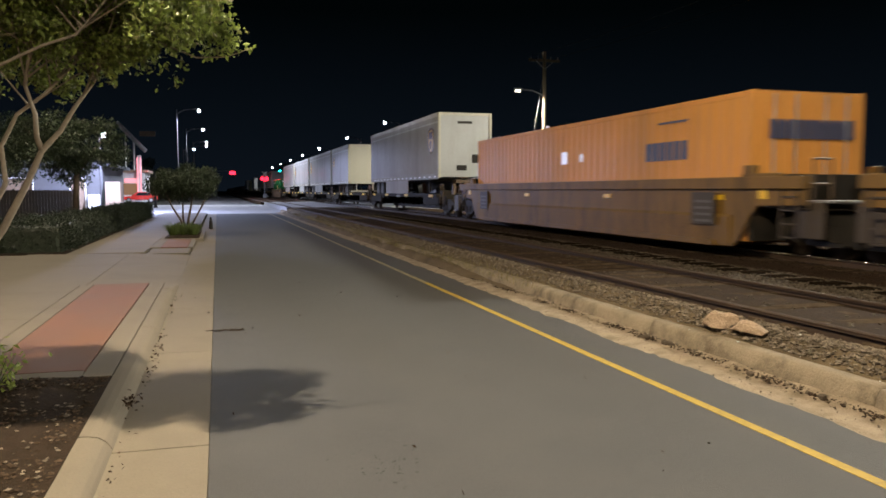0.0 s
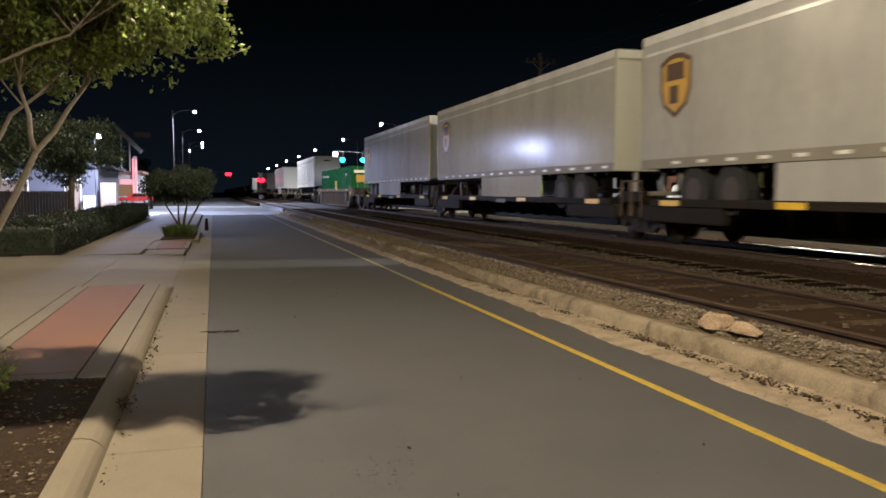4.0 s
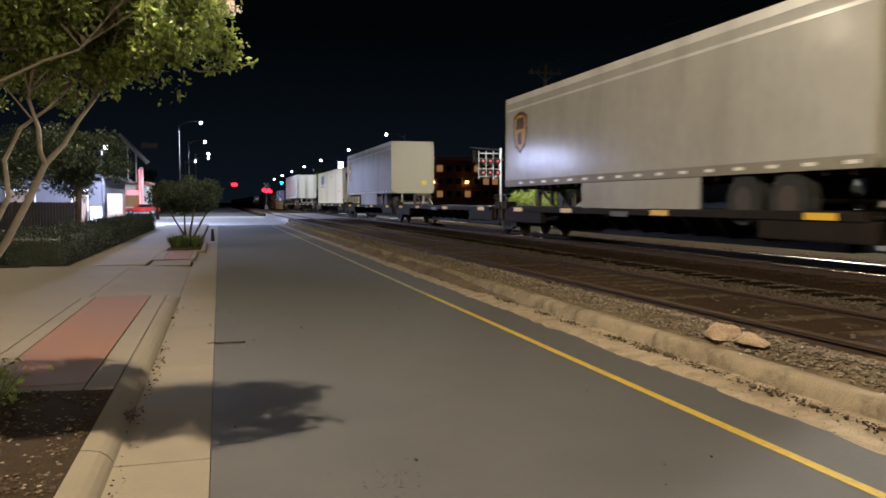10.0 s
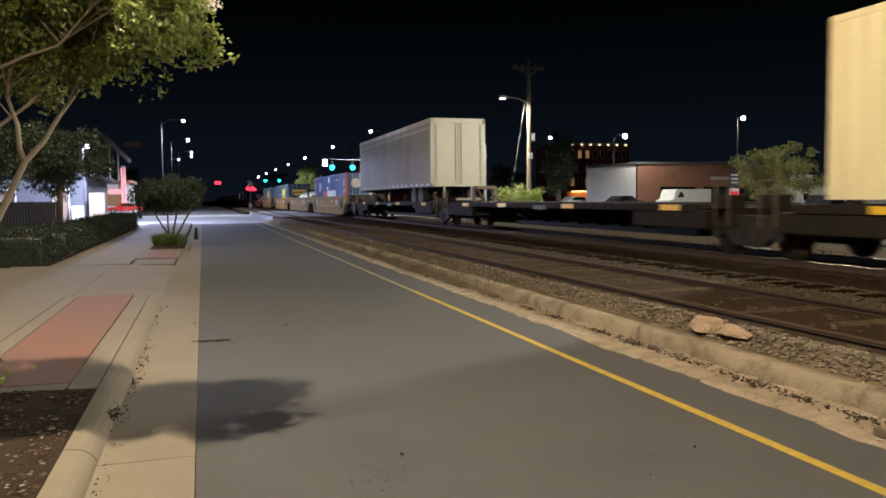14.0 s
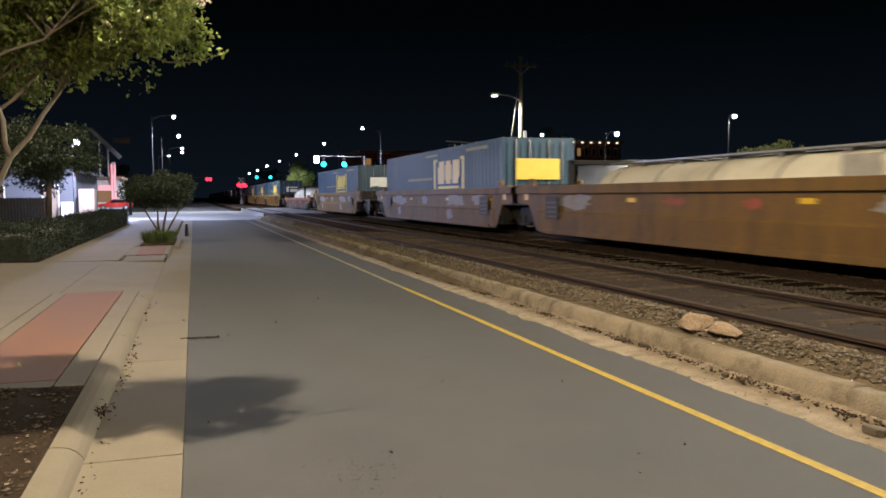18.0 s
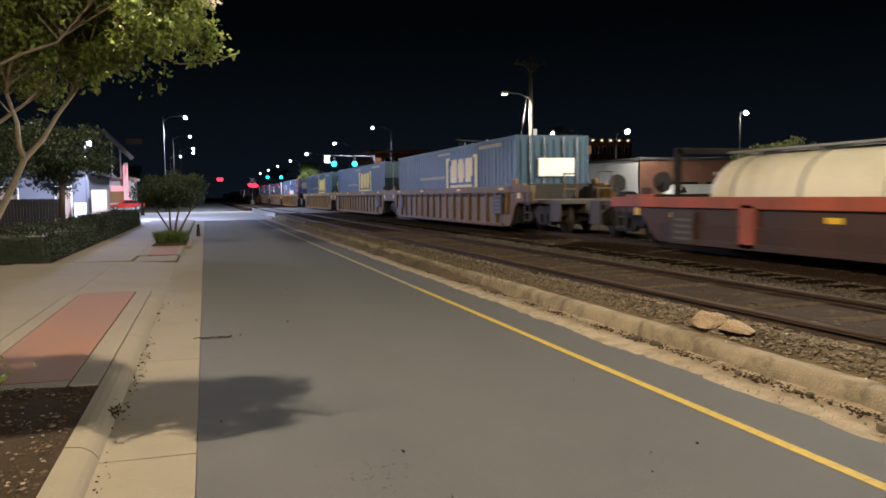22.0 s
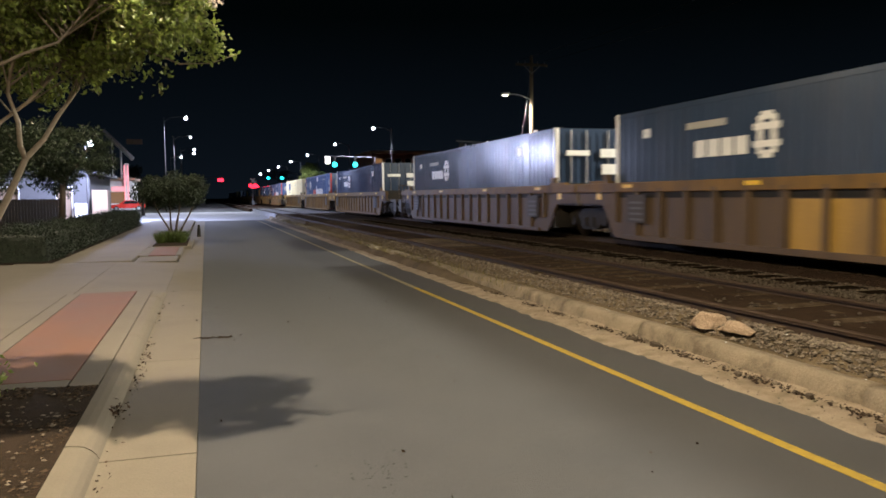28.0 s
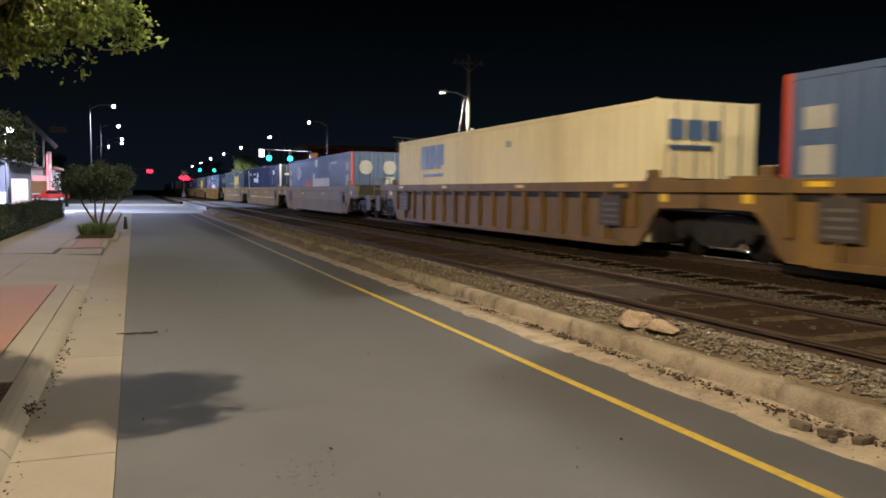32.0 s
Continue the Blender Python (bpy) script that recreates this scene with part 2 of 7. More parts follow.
CAR_BROWN = mat("grimy_brown_paint", (0.0924, 0.0563, 0.0282), 0.65, var=0.3, scale=1.2, fine=30, bump=0.2, dirt=(0.0528, 0.0334, 0.0194), dirt_amount=0.8, dirt_scale=0.8, streak=0.3)
CAR_DARK = mat("sooty_brown_paint", (0.05, 0.036, 0.025), 0.65, var=0.3, scale=1.2, fine=30, bump=0.2, dirt=(0.04, 0.03, 0.022), dirt_amount=0.8, dirt_scale=0.8, streak=0.3)
SPINE_DECK = mat("sooty_spine_steel", (0.0174, 0.0136, 0.00992), 0.75, var=0.4, scale=2, fine=30, bump=0.3, dirt=(0.026, 0.018, 0.0105), dirt_amount=0.8, dirt_scale=1.4, spec=0.12)
CAR_MAROON = mat("sooty_maroon_paint", (0.05, 0.022, 0.015), 0.65, var=0.35, scale=1.2, fine=30, bump=0.2, dirt=(0.025, 0.017, 0.013), dirt_amount=0.8, dirt_scale=0.8, streak=0.3)
CAR_RED = mat("faded_red_paint", (0.36, 0.075, 0.035), 0.6, var=0.3, scale=1.2, fine=30, bump=0.2, dirt=(0.08, 0.04, 0.03), dirt_amount=0.8, dirt_scale=0.8, streak=0.3)
GRAFFITI = mat("graffiti_paint", (0.27, 0.25, 0.255), 0.6, var=0.3, scale=2, fine=12, dirt=(0.2, 0.13, 0.08), dirt_amount=0.7, dirt_scale=2)
REFLECT = mat("yellow_reflector", (0.75, 0.46, 0.02), 0.4, var=0.1, scale=5, fine=30, bump=0)
WHITE_MARK = mat("white_marking", (0.78, 0.76, 0.72), 0.32, var=0.12, scale=4, fine=30, bump=0)
GREY_MARK = mat("faded_marking", (0.36, 0.34, 0.30), 0.6, var=0.2, scale=4, fine=30, bump=0)
STENCIL = mat("faded_stencil", (0.095, 0.085, 0.07), 0.6, var=0.3, scale=6, fine=30, bump=0)
DARK_MARK = mat("dark_blue_marking", (0.05, 0.055, 0.11), 0.5, var=0.15, scale=4, fine=30, bump=0)
BLUE_MARK = mat("blue_marking", (0.06, 0.11, 0.24), 0.5, var=0.15, scale=4, fine=30, bump=0)
YELLOW_MARK = mat("yellow_marking", (0.68, 0.50, 0.07), 0.5, var=0.12, scale=4, fine=30, bump=0)
YELLOW_FADED = mat("faded_yellow_marking", (0.22, 0.19, 0.085), 0.55, var=0.2, scale=4, fine=30, bump=0)
GOLD_MARK = mat("gold_marking", (0.55, 0.32, 0.05), 0.45, var=0.1, scale=4, fine=30, bump=0)
BROWN_MARK = mat("brown_marking", (0.075, 0.035, 0.015), 0.45, var=0.1, scale=4, fine=30, bump=0)
RED_MARK = mat("red_marking", (0.50, 0.07, 0.035), 0.5, var=0.15, scale=4, fine=30, bump=0)
STEEL = mat("galvanised_steel", (0.35, 0.35, 0.36), 0.4, 0.8, var=0.15, scale=4, fine=30, bump=0.05)


def paint(name, c, rough=0.45, dirt=(0.12, 0.09, 0.06), amount=0.35):
    return mat(name, c, rough, var=0.1, scale=0.8, fine=25, bump=0.05, dirt=dirt, dirt_amount=amount, dirt_scale=0.7, streak=0.3, spec=0.3)


P_ORANGE = paint("orange_paint", (0.60, 0.265, 0.055), 0.5)
P_GREEN = paint("green_paint", (0.0125, 0.117, 0.0351), 0.2, amount=0.15)
P_NAVY = paint("navy_paint", (0.032, 0.066, 0.10), 0.5, amount=0.15)
P_BLUE = paint("blue_paint", (0.06, 0.10, 0.19), 0.36, amount=0.2)
P_SLATE = paint("slate_blue_paint", (0.032, 0.050, 0.088), 0.22, amount=0.15)
P_CREAM = paint("cream_paint", (0.84, 0.73, 0.45), 0.55, dirt=(0.5, 0.38, 0.2), amount=0.45)
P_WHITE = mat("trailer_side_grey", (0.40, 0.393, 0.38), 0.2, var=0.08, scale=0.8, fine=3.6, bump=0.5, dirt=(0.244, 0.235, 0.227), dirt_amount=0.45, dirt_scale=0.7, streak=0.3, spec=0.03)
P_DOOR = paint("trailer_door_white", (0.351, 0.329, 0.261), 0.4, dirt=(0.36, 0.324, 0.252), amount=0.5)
P_WHITE_DIRTY = paint("streaked_white", (0.669, 0.642, 0.563), 0.45, dirt=(0.396, 0.352, 0.264), amount=0.6)
P_POST = paint("dirty_side_post", (0.25, 0.23, 0.19), 0.6)
P_RAIL_SHEEN = paint("sheen_pale_rail", (0.66, 0.66, 0.66), 0.2)
P_NOSE = paint("grey_nose_panel", (0.30, 0.30, 0.29), 0.35)
P_TANK = paint("tank_white", (0.80, 0.74, 0.60), 0.45, dirt=(0.3, 0.24, 0.17), amount=0.5)
P_RED = paint("red_paint", (0.5, 0.06, 0.03))
BRICK = mat("far_brick", (0.178, 0.0808, 0.051), 0.9, var=0.3, scale=1.2, fine=12, bump=0.4)
WALL_WHITE = mat("white_stucco", (0.62, 0.61, 0.60), 0.85, var=0.1, scale=0.6, fine=20, bump=0.2, dirt=(0.4, 0.39, 0.37), dirt_amount=0.4, dirt_scale=0.4)
WALL_GREY = mat("grey_stucco", (0.112, 0.112, 0.119), 0.85, var=0.15, scale=0.5, fine=16, bump=0.2, dirt=(0.07, 0.07, 0.0735), dirt_amount=0.6, dirt_scale=0.5)
WALL_TAN = mat("tan_block_wall", (0.28, 0.20, 0.14), 0.9, var=0.2, scale=0.8, fine=14, bump=0.3)
ROOF = mat("dark_roof", (0.05, 0.05, 0.055), 0.8, var=0.3, scale=0.8, fine=20)
GLASS_DARK = mat("dark_window_glass", (0.01, 0.012, 0.015), 0.08, var=0.1, bump=0)
WOOD_POLE = mat("utility_pole_wood", (0.14, 0.115, 0.075), 0.9, var=0.3, scale=3, fine=30, bump=0.5, streak=0.1)
WOOD_DARK = mat("dark_weathered_wood", (0.04, 0.033, 0.026), 0.9, var=0.3, scale=3, fine=30, bump=0.5)
CAR_RED_PAINT = mat("car_red", (0.55, 0.02, 0.015), 0.25, var=0.05, bump=0)
CAR_WHITE_PAINT = mat("car_white", (0.7, 0.7, 0.68), 0.25, var=0.05, bump=0)
CAR_DARK_PAINT = mat("car_dark", (0.04, 0.04, 0.045), 0.25, var=0.05, bump=0)
DARK_POLE = mat("dark_painted_pole", (0.07, 0.07, 0.075), 0.6, var=0.2, scale=3, fine=20, bump=0)
GLINT = mat("broken_glass", (0.7, 0.75, 0.75), 0.06, var=0.1, bump=0, spec=1.0)
G_COOL = glow("lamp_cool", (0.8, 0.88, 1.0), 60)
G_WARM = glow("lamp_warm", (1.0, 0.86, 0.66), 12)
G_WARM_DIM = glow("cornice_lamp_glow", (1.0, 0.8, 0.55), 1.6)
G_HEAD = glow("lamp_lens", (1.0, 0.95, 0.85), 9)
G_RED = glow("signal_red", (1.0, 0.02, 0.05), 4)
G_GREEN = glow("signal_green", (0.02, 0.9, 0.95), 4)
G_DIMRED = glow("flasher_red", (1.0, 0.03, 0.06), 0.6)
G_AMBER = glow("amber_lamp", (1.0, 0.45, 0.12), 14)
G_WINDOW = glow("lit_window", (1.0, 0.5, 0.2), 0.22)
G_GATE = glow("gate_light", (1.0, 0.3, 0.36), 1.6)

# ---- building helpers ----


def part(name, bm, material, parent=None, label="", at=None):
    """One mesh object out of a bmesh (or a ready mesh), under a thing or a part."""
    if isinstance(bm, bmesh.types.BMesh):
        me = bpy.data.meshes.new(name)
        bm.to_mesh(me)
        bm.free()
    else:
        me = bm
    if material and not me.materials:
        me.materials.append(material)
    ob = new(name, me)
    if parent:
        ob.parent = parent
    if at is not None:
        ob.matrix_local = at
    if label:
        ob["label"] = label
    return ob


def thing(name, label, category, group="", at=None):
    ob = new(name)
    tagged(ob, label, category, group)
    if at is not None:
        ob.matrix_local = at
    return ob


def box(bm, x0, x1, y0, y1, z0, z1, bevel=0.0):
    r = bmesh.ops.create_cube(bm, size=1)
    vs = r["verts"]
    bmesh.ops.scale(bm, vec=(x1 - x0, y1 - y0, z1 - z0), verts=vs)
    bmesh.ops.translate(bm, vec=((x0 + x1) / 2, (y0 + y1) / 2, (z0 + z1) / 2), verts=vs)
    if bevel:
        es = list({e for v in vs for e in v.link_edges})
        bmesh.ops.bevel(bm, geom=es, offset=bevel, segments=2, affect="EDGES", profile=0.6)
    return vs


def boxes(*rows, bevel=0.0):
    bm = bmesh.new()
    for r in rows:
        box(bm, *r[:6], bevel=bevel)
    return bm


def tube(bm, a, b, r0, r1=None, seg=10, caps=True):
    a, b = Vector(a), Vector(b)
    d = b - a
    r = bmesh.ops.create_cone(bm, cap_ends=caps, segments=seg, radius1=r0, radius2=r0 if r1 is None else r1, depth=d.length)
    m = Matrix.Translation((a + b) / 2) @ d.to_track_quat("Z", "Y").to_matrix().to_4x4()
    bmesh.ops.transform(bm, matrix=m, verts=r["verts"])
    return r["verts"]


def tubes(*rows, seg=10):
    bm = bmesh.new()
    for a, b, r0, *rest in rows:
        tube(bm, a, b, r0, rest[0] if rest else None, seg)
    return bm


def smooth(ob, angle=40):
    for p in ob.data.polygons:
        p.use_smooth = True
    return ob


def prism(points, z0, z1, bevel=0.0):
    """A slab with the outline points (x, y)."""
    bm = bmesh.new()
    low = [bm.verts.new((x, y, z0)) for x, y in points]
    top = [bm.verts.new((x, y, z1)) for x, y in points]
    n = len(points)
    bm.faces.new(low[::-1])
    t = bm.faces.new(top)
    for i in range(n):
        bm.faces.new((low[i], low[(i + 1) % n], top[(i + 1) % n], top[i]))
    bmesh.ops.recalc_face_normals(bm, faces=bm.faces)
    if bevel:
        bmesh.ops.bevel(bm, geom=list(t.edges), offset=bevel, segments=2, affect="EDGES", profile=0.6)
    return bm


def extrude_y(profile, y0, y1, steps=1, wobble=0.0):
    """A bar along y with the section profile (x, z), counted round."""
    bm = bmesh.new()
    rings = []
    for i in range(steps + 1):
        y = y0 + (y1 - y0) * i / steps
        ring = []
        for k, (x, z) in enumerate(profile):
            w = wobble * noise.noise((x * 3.1 + 7, y * 1.7, z * 5.0)) if wobble else 0
            v = wobble * noise.noise((x * 3.1 - 3, y * 4.1, z * 5.0 + 9)) if wobble else 0
            ring.append(bm.verts.new((x + w, y, z + v)))
        rings.append(ring)
    n = len(profile)
    for a, b in zip(rings, rings[1:]):
        for k in range(n):
            bm.faces.new((a[k], a[(k + 1) % n], b[(k + 1) % n], b[k]))
    bm.faces.new(rings[0][::-1])
    bm.faces.new(rings[-1])
    bmesh.ops.recalc_face_normals(bm, faces=bm.faces)
    return bm


def leaves_mesh(name, pts, size, rng, droop=0.3, fold=0.25):
    """Small folded leaves at the points, each turned its own way."""
    n = len(pts)
    d = rng.normal(size=(n, 3))
    d[:, 2] -= droop
    d /= np.linalg.norm(d, axis=1)[:, None]
    s = np.cross(d, rng.normal(size=(n, 3)))
    s /= np.linalg.norm(s, axis=1)[:, None]
    u = np.cross(s, d)
    L = size * rng.uniform(0.6, 1.3, n)[:, None]
    W = L * 0.27
    v = np.stack([pts, pts + d * L * 0.5 + s * W + u * L * fold * 0.4, pts + d * L, pts + d * L * 0.5 - s * W + u * L * fold * 0.4], 1).reshape(-1, 3)
    k = np.arange(n)[:, None] * 4
    f = np.concatenate([k + np.array([[0, 1, 2]]), k + np.array([[0, 2, 3]])], 0)
    me = bpy.data.meshes.new(name)
    me.from_pydata(v.tolist(), [], f.tolist())
    return me


def clump_points(rng, centres, n, spread):
    c = np.array(centres)
    r = c[:, 3]
    w = r ** 2 / (r ** 2).sum()
    idx = rng.choice(len(c), n, p=w)
    d = rng.normal(size=(n, 3))
    d /= np.linalg.norm(d, axis=1)[:, None]
    q = rng.uniform(0, 1, n) ** spread
    return c[idx, :3] + d * (r[idx] * q)[:, None] * np.array([1, 1, 0.75])


def limb(bm, pts, r0, r1, seg=8):
    """A tapered branch through the points."""
    pts = [Vector(p) for p in pts]
    n = len(pts)
    rings = []
    for i, p in enumerate(pts):
        d = (pts[min(i + 1, n - 1)] - pts[max(i - 1, 0)]).normalized()
        q = d.to_track_quat("Z", "Y")
        r = r0 + (r1 - r0) * i / (n - 1)
        rings.append([bm.verts.new(p + q @ Vector((r * math.cos(a), r * math.sin(a), 0))) for a in (2 * math.pi * k / seg for k in range(seg))])
    for a, b in zip(rings, rings[1:]):
        for k in range(seg):
            bm.faces.new((a[k], a[(k + 1) % seg], b[(k + 1) % seg], b[k])).smooth = True
    bm.faces.new(rings[-1])
    bm.faces.new(rings[0][::-1])


def structure(ob, label, category):
    return tagged(ob, label, category, kind="structure")

# ---- ground, street and pavement ----
ROAD_L, ROAD_R = -0.08, 4.05
structure(part("ground", boxes((-1500, 1500, -900, 2500, -0.6, -0.06)), GROUND), "dark ground beyond the street, reaching the horizon", "ground")


def grid_strip(x0, x1, y0, y1, nx, ny, height):
    """A closed slab whose top follows height(x, y)."""
    bm = bmesh.new()
    rows = []
    for j in range(ny + 1):
        y = y0 + (y1 - y0) * j / ny
        rows.append([bm.verts.new((x0 + (x1 - x0) * i / nx, y, height(x0 + (x1 - x0) * i / nx, y))) for i in range(nx + 1)])
    for a, b in zip(rows, rows[1:]):
        for i in range(nx):
            bm.faces.new((a[i], a[i + 1], b[i + 1], b[i])).smooth = True
    edge = rows[0] + [r[-1] for r in rows[1:]] + rows[-1][-2::-1] + [r[0] for r in rows[-2:0:-1]]
    low = [bm.verts.new((v.co.x, v.co.y, -0.3)) for v in edge]
    edge = [bm.verts.new(v.co) for v in edge]
    n = len(edge)
    for i in range(n):
        bm.faces.new((edge[(i + 1) % n], edge[i], low[i], low[(i + 1) % n]))
    return bm


def road_h(x, y):
    return -0.004 + 0.006 * noise.noise((x * 0.6, y * 0.25, 0))


structure(part("road", grid_strip(ROAD_L, ROAD_R + 0.08, -25, 56.5, 14, 120, road_h), ASPHALT), "grey asphalt one-lane street beside the railway", "road")
structure(part("cross_street", boxes((-80, 9.0, 56.5, 92, -0.3, -0.006), (9.0, 90, 60, 88, -0.3, 0.3)), PALE_CONCRETE), "pale concrete cross street over the tracks", "road")
structure(part("far_road", boxes((-1.5, 4.3, 92, 900, -0.3, -0.004)), OLD_ASPHALT), "asphalt street running on into the distance", "road")
structure(part("yellow_line", grid_strip(3.428, 3.512, -25, 13, 1, 90, lambda x, y: road_h(x, y) + 0.0035), YELLOW_LINE), "worn solid yellow edge line on the street", "road line")
structure(part("worn_line", grid_strip(3.428, 3.512, 13.01, 56, 1, 90, lambda x, y: road_h(x, y) + 0.004), WORN_LINE), "nearly worn away edge line on the street", "road line")
gutter_left = structure(new("gutter_left"), "pale concrete gutter pan along the street", "gutter")
for y in range(-25, 56, 3):
    part("gutter_slab", boxes((-0.68, ROAD_L - 0.004, y + 0.006, y + 2.994, -0.3, 0.004), bevel=0.004), CONCRETE, gutter_left)


def grit_h(x, y):
    """Grit that thins out unevenly over the asphalt's edge."""
    edge = 4.0 + 0.07 * noise.noise((y * 0.9, 2, 7)) + 0.045 * noise.noise((y * 4.1, 5, 1)) + 0.02 * noise.noise((y * 13, 1, 4))
    k = min(max((x - edge) / 0.12, 0), 1)
    return -0.02 + 0.024 * k + 0.03 * max(x - 4.1, 0) / 0.4 + k * (0.016 * noise.noise((x * 5, y * 2.2, 3)) + 0.008 * noise.noise((x * 17, y * 12, 1)))


structure(part("gutter_right", grid_strip(3.84, 4.52, -12, 58, 14, 620, grit_h), SAND), "gutter filled with sandy grit beside the railway curb", "gutter")

# kerb on the near side, which ends at the driveway
curb_left = structure(new("curb_left"), "rounded concrete curb at the planting bed and sidewalk", "curb")
sect = [(-0.845, -0.2), (-0.645, -0.2), (-0.652, 0.004), (-0.668, 0.034), (-0.695, 0.064), (-0.735, 0.088), (-0.785, 0.099), (-0.845, 0.102)]
for y0, y1 in ((-25, -12), (-12, -4), (-4, 1.0), (1.0, 5.06), (5.06, 9.1), (9.1, 12.6)):
    part("curb_stone", extrude_y(sect, y0 + 0.008, y1 - 0.008, 6), CONCRETE, curb_left)
bm = bmesh.new()
rings = []
for i, (dy, h) in enumerate(((0, 1), (0.3, 0.95), (0.7, 0.75), (1.1, 0.4), (1.35, 0.12))):
    rings.append([bm.verts.new((x, 12.6 + dy, z if z < 0 else z * h + 0.004)) for x, z in sect])
for a, b in zip(rings, rings[1:]):
    for k in range(len(sect)):
        bm.faces.new((a[k], a[(k + 1) % len(sect)], b[(k + 1) % len(sect)], b[k]))
bm.faces.new(rings[0][::-1])
bm.faces.new(rings[-1])
bmesh.ops.recalc_face_normals(bm, faces=bm.faces)
part("curb_end", bm, CONCRETE, curb_left, "curb end sloping down to the driveway")

sidewalk = structure(new("sidewalk"), "tan concrete sidewalk slabs with joints", "pavement")


def slab(x0, x1, y0, y1, z, name="slab", m=None, parent=None):
    part(name, boxes((x0 + 0.006, x1 - 0.006, y0 + 0.006, y1 - 0.006, -0.2, z), bevel=0.006), m or CONCRETE, parent or sidewalk)


slab(-1.09, -0.85, 6.72, 13.4, 0.102)
slab(-1.92, -1.09, 6.72, 6.98, 0.102)
slab(-1.92, -1.09, 6.98, 13.4, 0.103, "red_paver", PAVER)
slab(-2.12, -1.92, 6.72, 13.4, 0.102)
for y0, y1 in ((6.72, 10.0), (10.0, 13.4)):
    slab(-4.3, -2.12, y0, y1, 0.102)
    slab(-7.6, -4.3, y0, y1, 0.102)
# driveway apron, falling towards the gutter
bm = bmesh.new()
for x0, x1 in ((-0.68, -2.05), (-2.06, -4.3), (-4.31, -7.6)):
    za, zb = (0.012 if x0 > -1 else 0.08), (0.08 if x0 > -1 else 0.10)
    v = [bm.verts.new(p) for p in ((x1, 13.42, zb), (x0, 13.42, za), (x0, 20.2, za), (x1, 20.2, zb), (x1, 13.42, -0.2), (x0, 13.42, -0.2), (x0, 20.2, -0.2), (x1, 20.2, -0.2))]
    for f in ((0, 1, 2, 3), (0, 4, 5, 1), (1, 5, 6, 2), (2, 6, 7, 3), (3, 7, 4, 0)):
        bm.faces.new([v[i] for i in f])
bmesh.ops.recalc_face_normals(bm, faces=bm.faces)
structure(part("driveway", bm, CONCRETE), "tan concrete driveway apron", "pavement")
for y0 in range(20, 56, 3):
    slab(-3.5, -1.75, y0 + 0.2, y0 + 3.2, 0.095)
slab(-1.70, -0.72, 20.22, 22.0, 0.06)
slab(-1.5, -0.8, 22.0, 25.6, 0.085, "red_paver", PAVER)
slab(-1.76, -1.5, 22.0, 25.6, 0.086)
slab(-0.8, -0.66, 22.0, 25.6, 0.086)
slab(-1.75, -0.72, 33.0, 56, 0.09)
structure(part("parking_lot_left", boxes((-60, -3.55, 56.5 - 36, 56.4, -0.3, -0.02)), LOT), "parking lot behind the hedge", "pavement")

# planting bed in the foreground


def bed_h(x, y):
    k = min(max((-0.85 - x) / 0.5, 0), 1)
    return 0.098 + 0.035 * k * noise.noise((x * 1.1, y * 1.1, 5)) + 0.014 * (0.3 + 0.7 * k) * noise.noise((x * 7, y * 7, 2))


structure(part("planting_bed", grid_strip(-7.6, -0.85, -12, 6.71, 60, 150, bed_h), MULCH), "mulched planting bed at the curb", "planting bed")

# island with a kerb, round the small tree
island = [(-0.45, 25.6)] + [(-0.45 + 0.0, 30.0)] + [(-1.1 + 0.65 * math.cos(a), 31.0 + 1.4 * math.sin(a)) for a in (math.pi * k / 10 for k in range(0, 11))] + [(-1.75, 25.6)]
structure(part("island_curb", prism(island, -0.1, 0.10, 0.02), CONCRETE), "raised concrete island curb", "curb")
inner = [(-1.1 + (x + 1.1) * 0.8, 28.6 + (y - 28.6) * 0.94) for x, y in island]
structure(part("island_soil", prism(inner, 0.0, 0.13, 0.03), MULCH), "mulched soil in the island", "planting bed")

# kerb and verge on the railway side
curb_right = structure(new("curb_right"), "weathered concrete railway-side curb, chipped and stained", "curb")
sect = [(4.49, -0.2), (4.51, 0.03), (4.535, 0.14), (4.57, 0.178), (4.63, 0.186), (4.72, 0.18), (4.76, 0.15), (4.77, -0.2)]
y, rng = -20.0, np.random.default_rng(4)
while y < 57:
    n = 3.05 if y > 1 else 6.1
    w = rng.uniform(-0.012, 0.012)
    smooth(part("curb_stone", extrude_y([(a + w, b + w * 0.6) for a, b in sect], y + 0.012, y + n - 0.012, 24, 0.009), CURB_WORN, curb_right))
    y += n


def verge_h(x, y):
    k = min(max((x - 4.75) / 0.2, 0), 1)
    return 0.145 + 0.16 * k + 0.03 * noise.noise((x * 2.5, y * 1.1, 8)) + 0.012 * noise.noise((x * 11, y * 11, 3))


structure(part("verge", grid_strip(4.76, 5.08, -20, 57, 6, 260, verge_h), DIRT), "strip of dirt and gravel behind the curb", "ground")


def drift_h(x, y):
    """Dirt washed over the far part of the curb."""
    side = math.sin(min(max((x - 4.28) / 0.66, 0), 1) * math.pi) ** 0.7
    along = min(max((y - 10.5) / 4.0, 0), 1)
    return -0.03 + (0.225 * along + 0.05 * noise.noise((y * 0.9, 3, 1))) * side * (0.85 + 0.3 * noise.noise((x * 4, y * 0.8, 4))) + 0.012 * noise.noise((x * 13, y * 9, 5))


structure(part("curb_drift", grid_strip(4.28, 4.94, 9.5, 55, 10, 260, drift_h), DIRT), "dirt and grit drifted over the curb", "ground")


